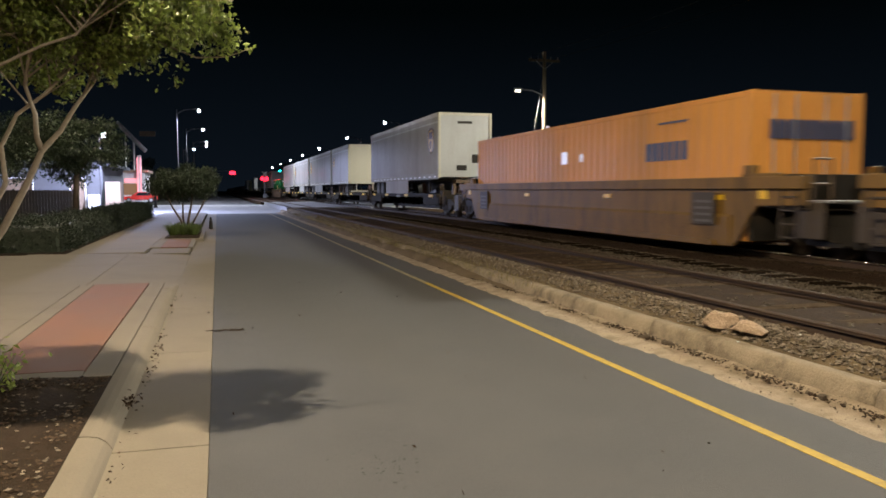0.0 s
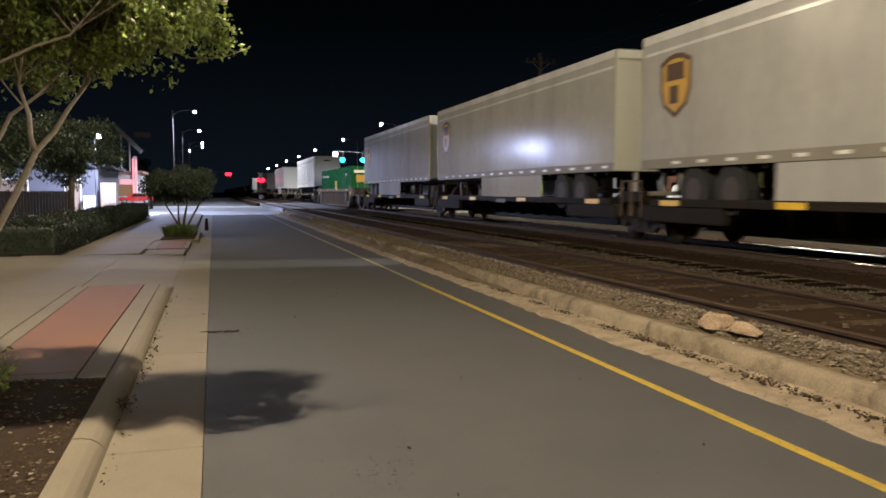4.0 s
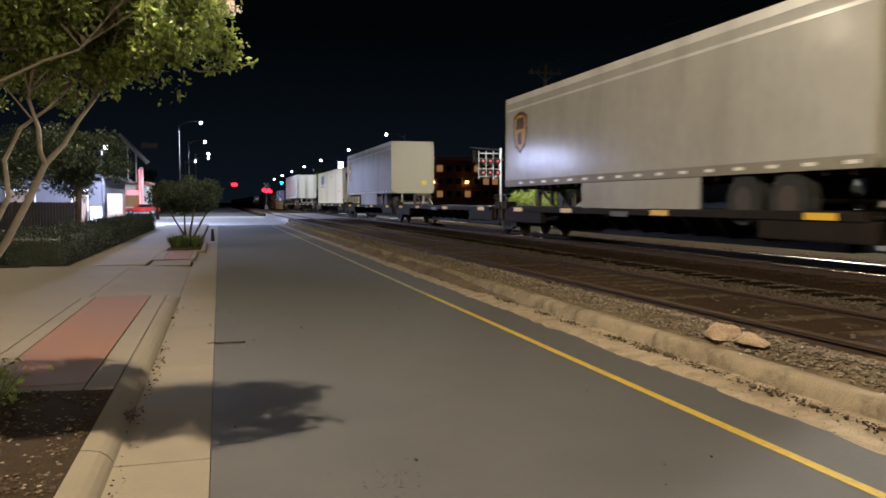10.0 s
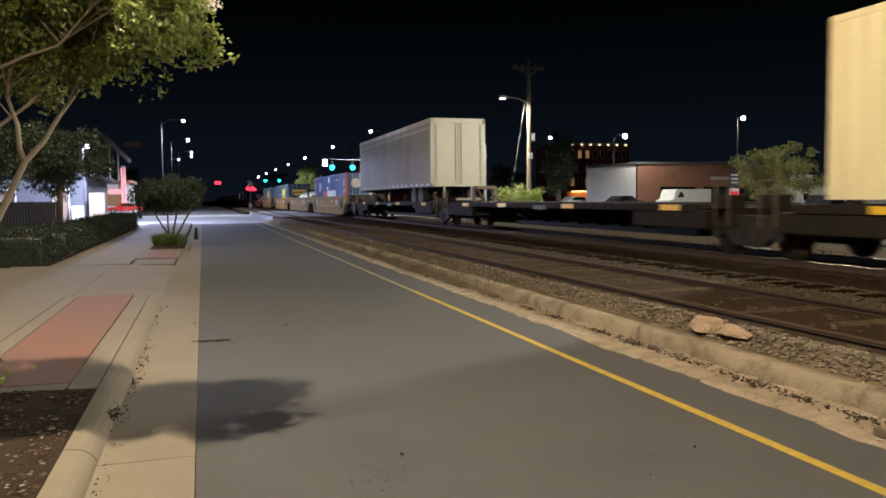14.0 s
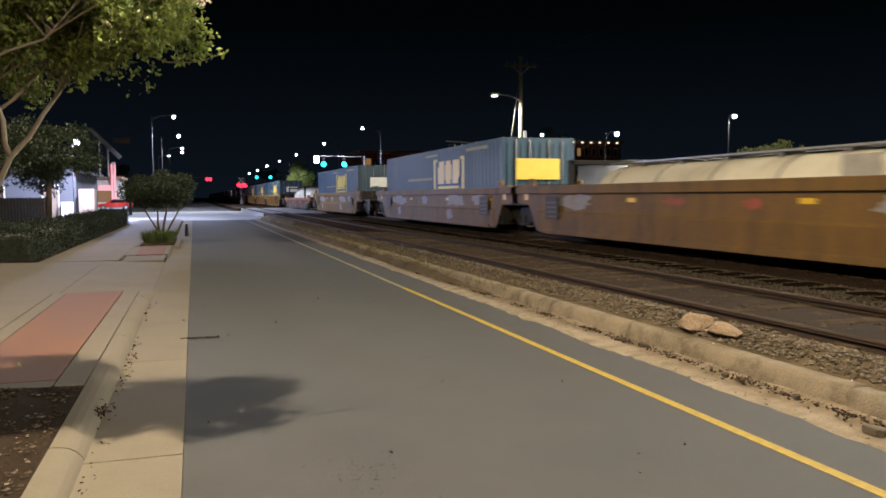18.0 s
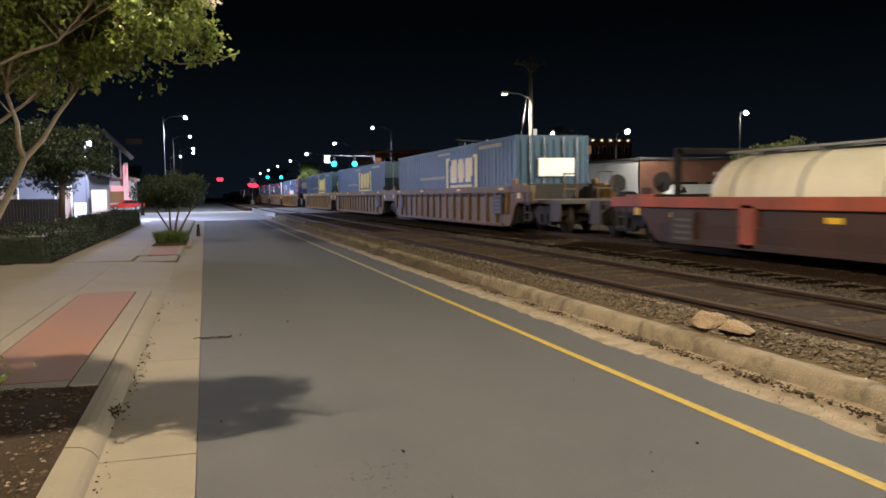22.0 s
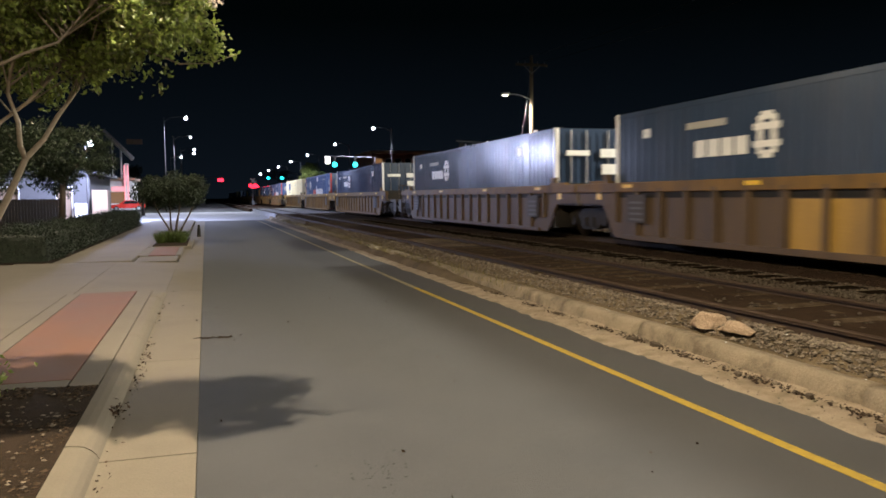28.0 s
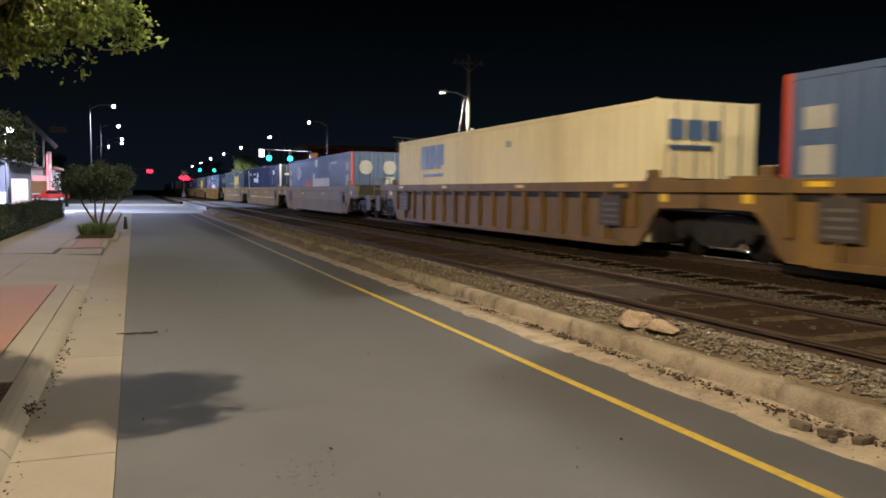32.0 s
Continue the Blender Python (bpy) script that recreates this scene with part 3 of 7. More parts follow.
def bed_z(x, y):
    """Mud packed round the siding's rails, a low shoulder, then the main track's ballast."""
    z = 0.275 + 0.065 * min(max((x - 5.17) / 0.1, 0), 1) - 0.1 * min(max((x - 8.3) / 0.5, 0), 1) + 0.04 * min(max((x - 9.2) / 0.5, 0), 1) - 0.25 * (x > 15.2)
    return z + 0.012 * noise.noise((x * 1.7, y * 1.7, 6)) + 0.008 * noise.noise((x * 6, y * 6, 2))


structure(part("track_bed", grid_strip(5.04, 15.6, -120, 59.5, 88, 460, bed_z), BALLAST), "dark ballast bed under two railway tracks", "ballast")
structure(part("far_track_bed", boxes((4.8, 14.4, 92, 900, -0.3, 0.28)), BALLAST), "ballast bed running into the distance", "ballast")
structure(part("crossing_panel", boxes((5.0, 14.2, 59.5, 88.5, -0.1, 0.355)), PALE_CONCRETE), "concrete level crossing panels between the rails", "road")

RAIL = 0.42
sect_rail = [(-0.07, -0.155), (0.07, -0.155), (0.07, -0.14), (0.015, -0.12), (0.012, -0.045), (0.037, -0.035), (0.037, -0.005), (0.03, 0.0), (-0.03, 0.0), (-0.037, -0.005), (-0.037, -0.035), (-0.012, -0.045), (-0.015, -0.12), (-0.07, -0.14)]


crown = [(-0.0375, -0.02)] + [(0.0378 * math.sin(k), -0.008 + 0.0125 * math.cos(k)) for k in (math.pi * (i - 5) / 10 for i in range(11))] + [(0.0375, -0.02)]

for cx, head, what in ((5.92, RAIL_DULL, "rusty siding track with wooden ties"), (11.1, RAIL_SHINE, "main track with polished rails")):
    tr = structure(new("railway_track"), what, "railway track")
    tr.location = (cx, 0, RAIL)
    for sx in (-0.7525, 0.7525):
        r = part("rail", extrude_y([(sx + a, b) for a, b in sect_rail], -120, 900), RAIL_SIDE, tr)
        smooth(part("rail_head", extrude_y([(sx + a, b) for a, b in crown], -120, 900), head, r))
    tie = None
    for k in range(140):
        y = 1.0 + k * 0.5
        if y > 59:
            break
        if tie is None:
            x0, x1, top = (-0.8, 0.72, -0.0745) if cx < 8 else (-1.3, 1.3, -0.128)
            bm = boxes((x0, x1, -0.115, 0.115, -0.30, top), bevel=0.012)
            tie = part("tie", bm, TIE, tr)
            ob = tie
        else:
            ob = part("tie", tie.data, None, tr)
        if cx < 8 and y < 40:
            # near-black blocks added for the dark hollows in the shoulder's stones
            stub = part("hollow_block", boxes((1.74, 2.2, -0.14, 0.14, -0.3, -0.055), bevel=0.012) if k == 0 else stub.data, HOLLOW_DARK if k == 0 else None, tr)
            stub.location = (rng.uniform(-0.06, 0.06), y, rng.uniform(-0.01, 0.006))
        ob.location = (rng.uniform(-0.05, 0.05), y, rng.uniform(-0.012, 0.006))
        ob.rotation_euler = (0, 0, rng.uniform(-0.02, 0.02))

# ---- the train ----
SPEED = 17.425
MOVING = []


def moving(ob, s):
    """s: how far up the track the thing's near end stands as the clip starts."""
    MOVING.append((ob, s))
    return ob


CL, CW = 16.15, 1.3


def side_marks(parent, rows, x, m, name, label=""):
    """Flat marks on a side: rows of y0, y1, z0, z1."""
    for a, b, c, d in rows:
        part(name, boxes((x - 0.006, x + 0.004, a, b, c, d)), m, parent, label)


def end_marks(parent, rows, y, m, name, label=""):
    for a, b, c, d in rows:
        part(name, boxes((a, b, y - 0.006, y + 0.004, c, d)), m, parent, label)


def wavy_side(x, depth, z0, z1, period, y0=0.12, y1=CL - 0.12):
    """A corrugated steel side with vertical flutes."""
    bm = bmesh.new()
    sgn = -1 if x < 0 else 1
    prev = None
    n = int((y1 - y0) / period)
    p = (y1 - y0) / n
    pts = []
    for i in range(n):
        a = y0 + i * p
        pts += [(a, 0), (a + p * 0.3, 0), (a + p * 0.42, 1), (a + p * 0.88, 1)]
    pts.append((y1, 0))
    for yy, k in pts:
        q = [bm.verts.new((x - sgn * depth * k, yy, z)) for z in (z0, z1)]
        if prev:
            bm.faces.new((prev[0], prev[1], q[1], q[0]) if x > 0 else (prev[0], q[0], q[1], prev[1]))
        prev = q
    return bm


def container(colour, label, base=0.0, height=2.9, trim=None, flutes=0.36, depth=0.022, doors=True, logo=None, door_plate=None, dark_end=False):
    """A 16 m box container whose near end is at y 0, floor at base."""
    c = thing("shipping_container", label, "shipping container", "containers on the train")
    z0, z1 = base, base + height
    tr = trim or colour
    part("core", boxes((-CW + 0.05, CW - 0.05, 0.05, CL - 0.05, z0 + 0.02, z1 - 0.03)), colour, c)
    part("side_panel", wavy_side(-CW, depth, z0 + 0.16, z1 - 0.11, flutes), colour, c)
    part("side_panel", wavy_side(CW, depth, z0 + 0.16, z1 - 0.11, flutes), colour, c)
    for x in (-CW, CW - 0.09):
        part("bottom_rail", boxes((x, x + 0.09, 0.02, CL - 0.02, z0, z0 + 0.165), bevel=0.008), colour, c)
        part("top_rail", boxes((x, x + 0.09, 0.02, CL - 0.02, z1 - 0.115, z1), bevel=0.012), colour, c)
        for y in (0, CL - 0.14):
            part("corner_post", boxes((x - 0.008, x + 0.098, y, y + 0.14, z0, z1 + 0.006), bevel=0.01), tr if x < 0 else colour, c)
        for y in (2.0, CL - 2.2):
            part("lift_post", boxes((x - 0.006, x + 0.096, y, y + 0.2, z0, z1 + 0.004), bevel=0.01), colour, c)
    part("roof", boxes((-CW + 0.03, CW - 0.03, 0.03, CL - 0.03, z1 - 0.03, z1 - 0.008)), colour, c)
    for x0, x1 in ((-1.19, -0.006), (0.006, 1.19)):
        rows = [(x0, x1, 0.0, 0.06, z0 + 0.1, z1 - 0.1)]
        d = part("door", boxes(*rows, bevel=0.01), colour, c)
        w = (x1 - x0) / 5
        part("door_ribs", boxes(*[(x0 + w * k + 0.05, x0 + w * k + 0.12, -0.02, 0.01, z0 + 0.2, z1 - 0.2) for k in range(5)], bevel=0.008), colour, d)
        for fx in (0.3, 0.72):
            xx = x0 + (x1 - x0) * fx
            part("lock_rod", tubes(((xx, -0.045, z0 + 0.06), (xx, -0.045, z1 - 0.06), 0.018), seg=6), STEEL, d)
            part("rod_handle", boxes((xx - 0.16, xx + 0.02, -0.07, -0.05, z0 + 1.05, z0 + 1.09)), STEEL, d)
    part("door_header", boxes((-1.2, 1.2, 0.0, 0.08, z1 - 0.11, z1 - 0.005), bevel=0.01), colour, c)
    part("door_sill", boxes((-1.2, 1.2, 0.0, 0.08, z0, z0 + 0.11), bevel=0.01), colour, c)
    part("far_end", wavy_end(CL - 0.02, z0 + 0.1, z1 - 0.1), colour, c)
    if logo:
        logo(c, z0, z1)
    if door_plate:
        end_marks(c, [(x0, x1, z0 + a, z0 + b) for x0, x1, a, b in door_plate[1]], -0.068, door_plate[0], "door_marking")
    return c


def wavy_end(y, z0, z1):
    bm = bmesh.new()
    prev = None
    for i in range(40):
        x = -1.2 + 2.4 * i / 39
        q = [bm.verts.new((x, y - (0.03 if i % 4 in (1, 2) else 0), z)) for z in (z0, z1)]
        if prev:
            bm.faces.new((prev[1], prev[0], q[0], q[1]))
        prev = q
    return bm


def logo_block(c, z0, z1):
    """Large bracketed block mark, with small lines fore and aft."""
    x = -CW - 0.002
    y = 3.85
    lo, hi = z0 + 1.16, z0 + 2.48
    for a, b in ((y, y + 0.24), (y + 3.62, y + 3.86)):
        inner = (a + 0.24, a + 0.46) if a == y else (a - 0.22, a)
        bm = boxes((x - 0.006, x + 0.004, a, b, lo, hi), (x - 0.006, x + 0.004, *inner, hi - 0.1, hi), (x - 0.006, x + 0.004, *inner, lo, lo + 0.1))
        part("bracket_mark", bm, YELLOW_MARK, c, "yellow bracket")
    # three plain blocks with a notched corner
    bars = (((0.0, 0.84, 1.46, 2.16), (0.0, 0.66, 2.16, 2.38)), ((0.0, 0.84, 1.62, 2.22), (0.14, 0.70, 1.46, 1.62), (0.14, 0.70, 2.22, 2.38)), ((0.0, 0.84, 1.68, 2.38), (0.18, 0.84, 1.46, 1.68)))
    for a, rows in zip((y + 2.45, y + 1.5, y + 0.52), bars):
        part("block_mark", boxes(*[(x - 0.006, x + 0.004, a + p, a + q, z0 + u, z0 + v) for p, q, u, v in rows]), YELLOW_MARK, c, "large yellow block mark")
    side_marks(c, [(y + 0.6, y + 3.3, z0 + 1.26, z0 + 1.36)], x, YELLOW_MARK, "underline_mark")
    side_marks(c, [(8.0 + k * 0.36, 8.24 + k * 0.36, z0 + 1.64, z0 + 1.76) for k in range(11)], x, YELLOW_FADED, "line_mark", "small faded yellow bar")
    side_marks(c, [(1.4, 3.6, z0 + 2.62, z0 + 2.74)], x, YELLOW_FADED, "line_mark")
    side_marks(c, [(7.2, 8.9, z0 + 2.62, z0 + 2.72)], x, YELLOW_FADED, "line_mark")


def logo_weave(c, z0, z1):
    """Bars and a white diamond knot."""
    x = -CW - 0.002
    side_marks(c, [(11.25 + k * 0.43, 11.6 + k * 0.43, z0 + 1.7, z0 + 2.05) for k in range(4)], x, WHITE_MARK, "word_bar")
    part("knot_mark", boxes(*[(x - 0.006 - 0.003 * k, x + 0.004, *r) for k, r in enumerate(((10.48, 10.62, z0 + 1.68, z0 + 2.38), (10.84, 10.98, z0 + 1.68, z0 + 2.38), (10.38, 11.08, z0 + 1.8, z0 + 1.92), (10.38, 11.08, z0 + 2.12, z0 + 2.24), (10.58, 10.88, z0 + 2.3, z0 + 2.45), (10.58, 10.88, z0 + 1.6, z0 + 1.74)))]), WHITE_MARK, c, "white knot mark")
    side_marks(c, [(11.9, 13.2, z0 + 2.3, z0 + 2.44)], x, GREY_MARK, "line_mark")
    side_marks(c, [(2.5, 2.95, z0 + 2.2, z0 + 2.5), (14.6, 14.9, z0 + 2.25, z0 + 2.45)], x, WHITE_MARK, "number_bar")
    end_marks(c, [(-1.0, -0.25, z0 + 2.1, z0 + 2.25), (0.1, 1.0, z0 + 2.05, z0 + 2.3), (0.15, 0.95, z0 + 1.55, z0 + 1.85), (0.15, 0.95, z0 + 0.9, z0 + 1.3), (-0.9, -0.3, z0 + 0.6, z0 + 0.9)], -0.068, WHITE_MARK, "door_marking", "white bars on the doors")


def logo_stripes(c, z0, z1):
    """Striped disc, a row of white and orange bars."""
    x = -CW - 0.002
    for k in range(9):
        h = math.cos((k - 4) / 4.6 * math.pi / 2) * 0.8
        part("disc_stripe", boxes((x - 0.006, x + 0.004, 12.75 - h * 1.05, 12.9 + h * 0.6, z0 + 1.68 + k * 0.094, z0 + 1.735 + k * 0.094)), WHITE_MARK, c)
    part("disc_face", tubes(((x - 0.008, 13.05, z0 + 2.08), (x + 0.004, 13.05, z0 + 2.08), 0.34), seg=20), GREY_MARK, c, "pale disc")
    side_marks(c, [(8.85 + k * 0.64, 9.35 + k * 0.64, z0 + 1.14, z0 + 1.66) for k in range(3)], x, RED_MARK, "word_bar", "faded red-orange bar")
    side_marks(c, [(4.6 + k * 0.59, 5.08 + k * 0.59, z0 + 1.16, z0 + 1.7 + (0.3 if k == 6 else 0)) for k in range(7)], x, WHITE_MARK, "word_bar", "white bar")
    side_marks(c, [(7.4, 8.05, z0 + 2.35, z0 + 2.76)], x, WHITE_MARK, "panel_mark")
    side_marks(c, [(3.0, 4.3, z0 + 2.4, z0 + 2.52)], x, GREY_MARK, "line_mark")
    side_marks(c, [(15.2, 15.75, z0 + 2.0, z0 + 2.35), (15.2, 15.75, z0 + 1.3, z0 + 1.75), (0.5, 1.1, z0 + 2.0, z0 + 2.4), (0.5, 1.1, z0 + 1.25, z0 + 1.8)], x, GREY_MARK, "number_bar")
    for xx in (-0.6, 0.6):
        part("door_disc", tubes(((xx, -0.074, z0 + 2.15), (xx, -0.064, z0 + 2.15), 0.34), seg=18), GREY_MARK, c, "pale disc on the door")
    end_marks(c, [(0.4, 0.85, z0 + 1.3, z0 + 1.7)], -0.068, GREY_MARK, "door_marking")


def logo_cream(c, z0, z1):
    x = -CW - 0.002
    for k in range(3):
        a = 12.95 - k * 0.76
        w = 0.66
        bars = [(a, a + w, z0 + 1.9, z0 + 2.6), (a + 0.12 * k, a + w, z0 + 1.78, z0 + 1.9)]
        part("block_mark", boxes(*[(x - 0.006, x + 0.004, *r) for r in bars]), BLUE_MARK, c, "faded blue block mark")
    side_marks(c, [(11.5, 13.4, z0 + 1.52, z0 + 1.62)], x, BLUE_MARK, "underline_mark")
    side_marks(c, [(1.2, 2.6, z0 + 1.0, z0 + 1.04), (6.4, 6.7, z0 + 2.25, z0 + 2.42)], x, GREY_MARK, "line_mark")
    end_marks(c, [(-1.0, -0.65, z0 + 2.1, z0 + 2.5), (-0.55, -0.15, z0 + 2.1, z0 + 2.5), (-0.05, 0.25, z0 + 2.1, z0 + 2.5), (-1.0, 0.1, z0 + 1.9, z0 + 1.98)], -0.068, BLUE_MARK, "door_marking", "blue bars on the end")


def logo_orange(c, z0, z1):
    x = -CW - 0.002
    side_marks(c, [(2.1 + k * 0.29, 2.34 + k * 0.29, z0 + 1.66, z0 + 2.08) for k in range(6)], x, DARK_MARK, "word_bar", "dark blue bars")
    side_marks(c, [(8.1, 8.5, z0 + 1.75, z0 + 2.1), (7.1, 7.3, z0 + 1.78, z0 + 2.0)], x, WHITE_MARK, "panel_mark")
    side_marks(c, [(2.1, 3.3, z0 + 2.48, z0 + 2.53)], x, DARK_MARK, "line_mark")
    end_marks(c, [(-0.95 + k * 0.2, -0.79 + k * 0.2, z0 + 1.98, z0 + 2.35) for k in range(10)], -0.068, DARK_MARK, "door_marking", "dark blue bars on the doors")


def logo_green(c, z0, z1):
    x = -CW - 0.002
    side_marks(c, [(6.85, 7.9, z0 + 1.2, z0 + 1.9)], x, GOLD_MARK, "panel_mark", "gold square mark")
    side_marks(c, [(11.5, 15.4, z0 + 2.25, z0 + 2.4), (2.0, 2.5, z0 + 2.2, z0 + 2.4), (2.4, 3.1, z0 + 0.5, z0 + 0.8)], x, GREY_MARK, "line_mark")
    end_marks(c, [(-0.95, -0.2, z0 + 1.7, z0 + 2.25)], -0.068, GOLD_MARK, "door_marking", "gold square on the door")
    end_marks(c, [(-1.1, -0.3, z0 + 0.5, z0 + 0.7), (-1.1, -0.3, z0 + 1.1, z0 + 1.3), (0.2, 1.0, z0 + 1.9, z0 + 2.05), (0.2, 1.0, z0 + 1.2, z0 + 1.35), (0.2, 1.0, z0 + 0.4, z0 + 0.55), (0.5, 0.85, z0 + 1.4, z0 + 1.8), (-1.1, -0.3, z0 + 2.4, z0 + 2.6)], -0.07, WHITE_MARK, "door_bars", "white bars on the doors")


def shield(c, y, z, s=0.9):
    """Brown and gold shield mark."""
    x = -CW - 0.004
    for k, (m, n) in enumerate(((BROWN_MARK, 1.0), (GOLD_MARK, 0.84))):
        pts = [(-0.5, 0.55), (-0.25, 0.68), (0, 0.72), (0.25, 0.68), (0.5, 0.55), (0.5, -0.1), (0.38, -0.45), (0, -0.72), (-0.38, -0.45), (-0.5, -0.1)]
        bm = bmesh.new()
        bm.faces.new([bm.verts.new((x - 0.004 * k, y - a * s * n * 1.2, z + b * s * n)) for a, b in pts])
        r = bmesh.ops.extrude_face_region(bm, geom=bm.faces[:])
        bmesh.ops.translate(bm, vec=(0.004, 0, 0), verts=[v for v in r["geom"] if isinstance(v, bmesh.types.BMVert)])
        bmesh.ops.recalc_face_normals(bm, faces=bm.faces)
        part("shield_mark", bm, m, c, "brown and gold shield mark" if k == 0 else "gold field")
    side_marks(c, [(y - 0.34 * s, y + 0.34 * s, z + 0.12 * s, z + 0.5 * s), (y - 0.12 * s, y + 0.2 * s, z - 0.4 * s, z + 0.0)], x - 0.008, BROWN_MARK, "shield_letter_bar")


def logo_shield(c, z0, z1):
    shield(c, 14.8, z0 + 1.8, 0.98)


def logo_pup(c, z0, z1):
    shield(c, 7.6, z0 + 1.9, 0.6)


def logo_shield_near(c, z0, z1):
    shield(c, 1.2, z0 + 1.8, 0.88)


def logo_none(c, z0, z1):
    return None


def road_wheel(parent, x, y, z):
    w = part("wheel", tubes(((x - 0.14, y, z), (x + 0.14, y, z), 0.5), seg=20), TYRE, parent)
    part("rim", tubes(((x - 0.15, y, z), (x + 0.15, y, z), 0.27), seg=14), CAR_DARK, w)


def trailer(label, rear="E", body=None, logo=None, ribbed=False, skirt=True, swing=False, length=CL):
    """A 16 m highway trailer; heights count from the rail."""
    t = thing("semi_trailer", label, "semi-trailer", "trailers on the train")
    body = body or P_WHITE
    z0, z1 = 1.72, 4.78
    part("box_body", boxes((-CW + 0.01, CW - 0.01, 0.02, length - 0.02, z0 + 0.1, z1 - 0.1), bevel=0.03), body, t)
    for x in (-CW, CW - 0.05):
        # pale top rail and seam, with their bright sheen put into the colour
        part("top_rail", boxes((x, x + 0.05, 0, length, z1 - 0.2, z1), bevel=0.015), P_RAIL_SHEEN if not ribbed else body, t)
        part("sheen_seam", boxes((x + (0.0 if x < 0 else 0.04), x + (0.012 if x < 0 else 0.05), 0.1, length - 0.1, z1 - 0.47, z1 - 0.40)), P_RAIL_SHEEN, t)
        part("bottom_rail", boxes((x - 0.006, x + 0.05, 0, length, z0, z0 + 0.22), bevel=0.012), P_POST if not ribbed else body, t)
        if ribbed:
            for k in range(10):
                for y in (0.5 + k * 1.62, 1.05 + k * 1.62 + 0.12 * (k % 3)):
                    if y < length - 0.3:
                        part("side_post", boxes((x - 0.012, x + 0.03, y, y + 0.05, z0 + 0.2, z1 - 0.2)), P_POST, t)
        bars = [(0.3 + k * 0.95, 0.6 + k * 0.95) for k in range(int(length))]
        part("reflective_tape", boxes(*[(x - 0.01, x + 0.052, a, b, z0 + 0.08, z0 + 0.145) for a, b in bars if b < length]), RED_MARK if ribbed else WHITE_MARK, t)["kind"] = "stuff"
    part("roof", boxes((-CW + 0.04, CW - 0.04, 0.02, length - 0.02, z1 - 0.1, z1 - 0.02), bevel=0.02), body, t)
    nose, tail = (length, 0) if rear == "E" else (0, length)
    s = 1 if rear == "E" else -1
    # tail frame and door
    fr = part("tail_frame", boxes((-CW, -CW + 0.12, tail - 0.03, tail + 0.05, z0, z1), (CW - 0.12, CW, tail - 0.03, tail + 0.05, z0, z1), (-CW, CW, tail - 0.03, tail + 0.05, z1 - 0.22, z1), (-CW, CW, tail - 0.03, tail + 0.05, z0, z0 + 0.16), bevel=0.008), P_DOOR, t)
    if swing:
        for x0, x1 in ((-1.17, -0.01), (0.01, 1.17)):
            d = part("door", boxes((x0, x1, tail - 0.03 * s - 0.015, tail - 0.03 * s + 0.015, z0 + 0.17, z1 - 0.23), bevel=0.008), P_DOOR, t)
            for fx in (0.1, 0.9):
                xx = x0 + (x1 - x0) * fx
                part("lock_rod", tubes(((xx, tail - 0.07 * s, z0 + 0.1), (xx, tail - 0.07 * s, z1 - 0.2), 0.017), seg=6), STEEL, d)
            for zz in (0.3, 0.9, 1.6, 2.3):
                xx = x0 if x0 < -1 else x1 - 0.1
                part("hinge", boxes((xx, xx + 0.1, tail - 0.08 * s - 0.02, tail - 0.08 * s + 0.02, z0 + zz, z0 + zz + 0.06)), STEEL, d)
        end_marks(t, [(0.5, 0.85, z0 + 2.3, z0 + 2.55)], tail - 0.05 * s, GREY_MARK, "door_marking")
    else:
        n = 7
        h = (z1 - 0.22 - z0 - 0.16) / n
        for k in range(n):
            part("door_panel", boxes((-1.17, 1.17, tail - 0.012, tail + 0.03, z0 + 0.1605 + k * h, z0 + 0.1595 + (k + 1) * h), bevel=0.0015), P_DOOR, t)
        end_marks(t, [(0.55, 0.85, z0 + 0.5, z0 + 0.75)], tail - 0.02 * s, YELLOW_MARK, "door_marking", "small yellow placard")
    # underride guard
    part("underride_guard", boxes((-1.1, 1.1, tail - 0.03, tail + 0.07, z0 - 0.62, z0 - 0.52), (-0.7, -0.6, tail - 0.02, tail + 0.06, z0 - 0.55, z0), (0.6, 0.7, tail - 0.02, tail + 0.06, z0 - 0.55, z0), bevel=0.008), P_POST, t)
    # nose rounding and a small fitting
    part("nose_panel", boxes((-CW + 0.06, CW - 0.06, nose - 0.02, nose + 0.02, z0 + 0.1, z1 - 0.1), bevel=0.008), P_NOSE, t)
    for x in (-CW - 0.004, CW - 0.126):
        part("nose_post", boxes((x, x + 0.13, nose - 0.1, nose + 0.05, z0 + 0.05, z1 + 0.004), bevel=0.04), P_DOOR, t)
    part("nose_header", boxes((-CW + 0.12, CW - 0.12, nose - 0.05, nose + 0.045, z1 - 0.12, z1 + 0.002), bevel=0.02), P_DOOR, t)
    end_marks(t, [(-0.35, 0.35, z1 - 0.5, z1 - 0.38), (0.35, 0.8, z0 + 0.75, z0 + 1.15), (-0.4, 0.1, z0 + 0.4, z0 + 0.65)], nose + (0.024 if s > 0 else -0.024), BLACK, "nose_fitting")
    # tandem axles
    for k in (2.0, 3.25) if length > 10 else (1.1,):
        y = tail + s * k
        part("axle", tubes(((-0.95, y, z0 - 0.5), (0.95, y, z0 - 0.5), 0.07)), BLACK, t)
        for x in (-1.08, 1.08):
            road_wheel(t, x, y, z0 - 0.5)
        for x in (-0.75, 0.75):
            part("spring_hanger", boxes((x - 0.06, x + 0.06, y - 0.2, y + 0.2, z0 - 0.4, z0 + 0.02)), BLACK, t)
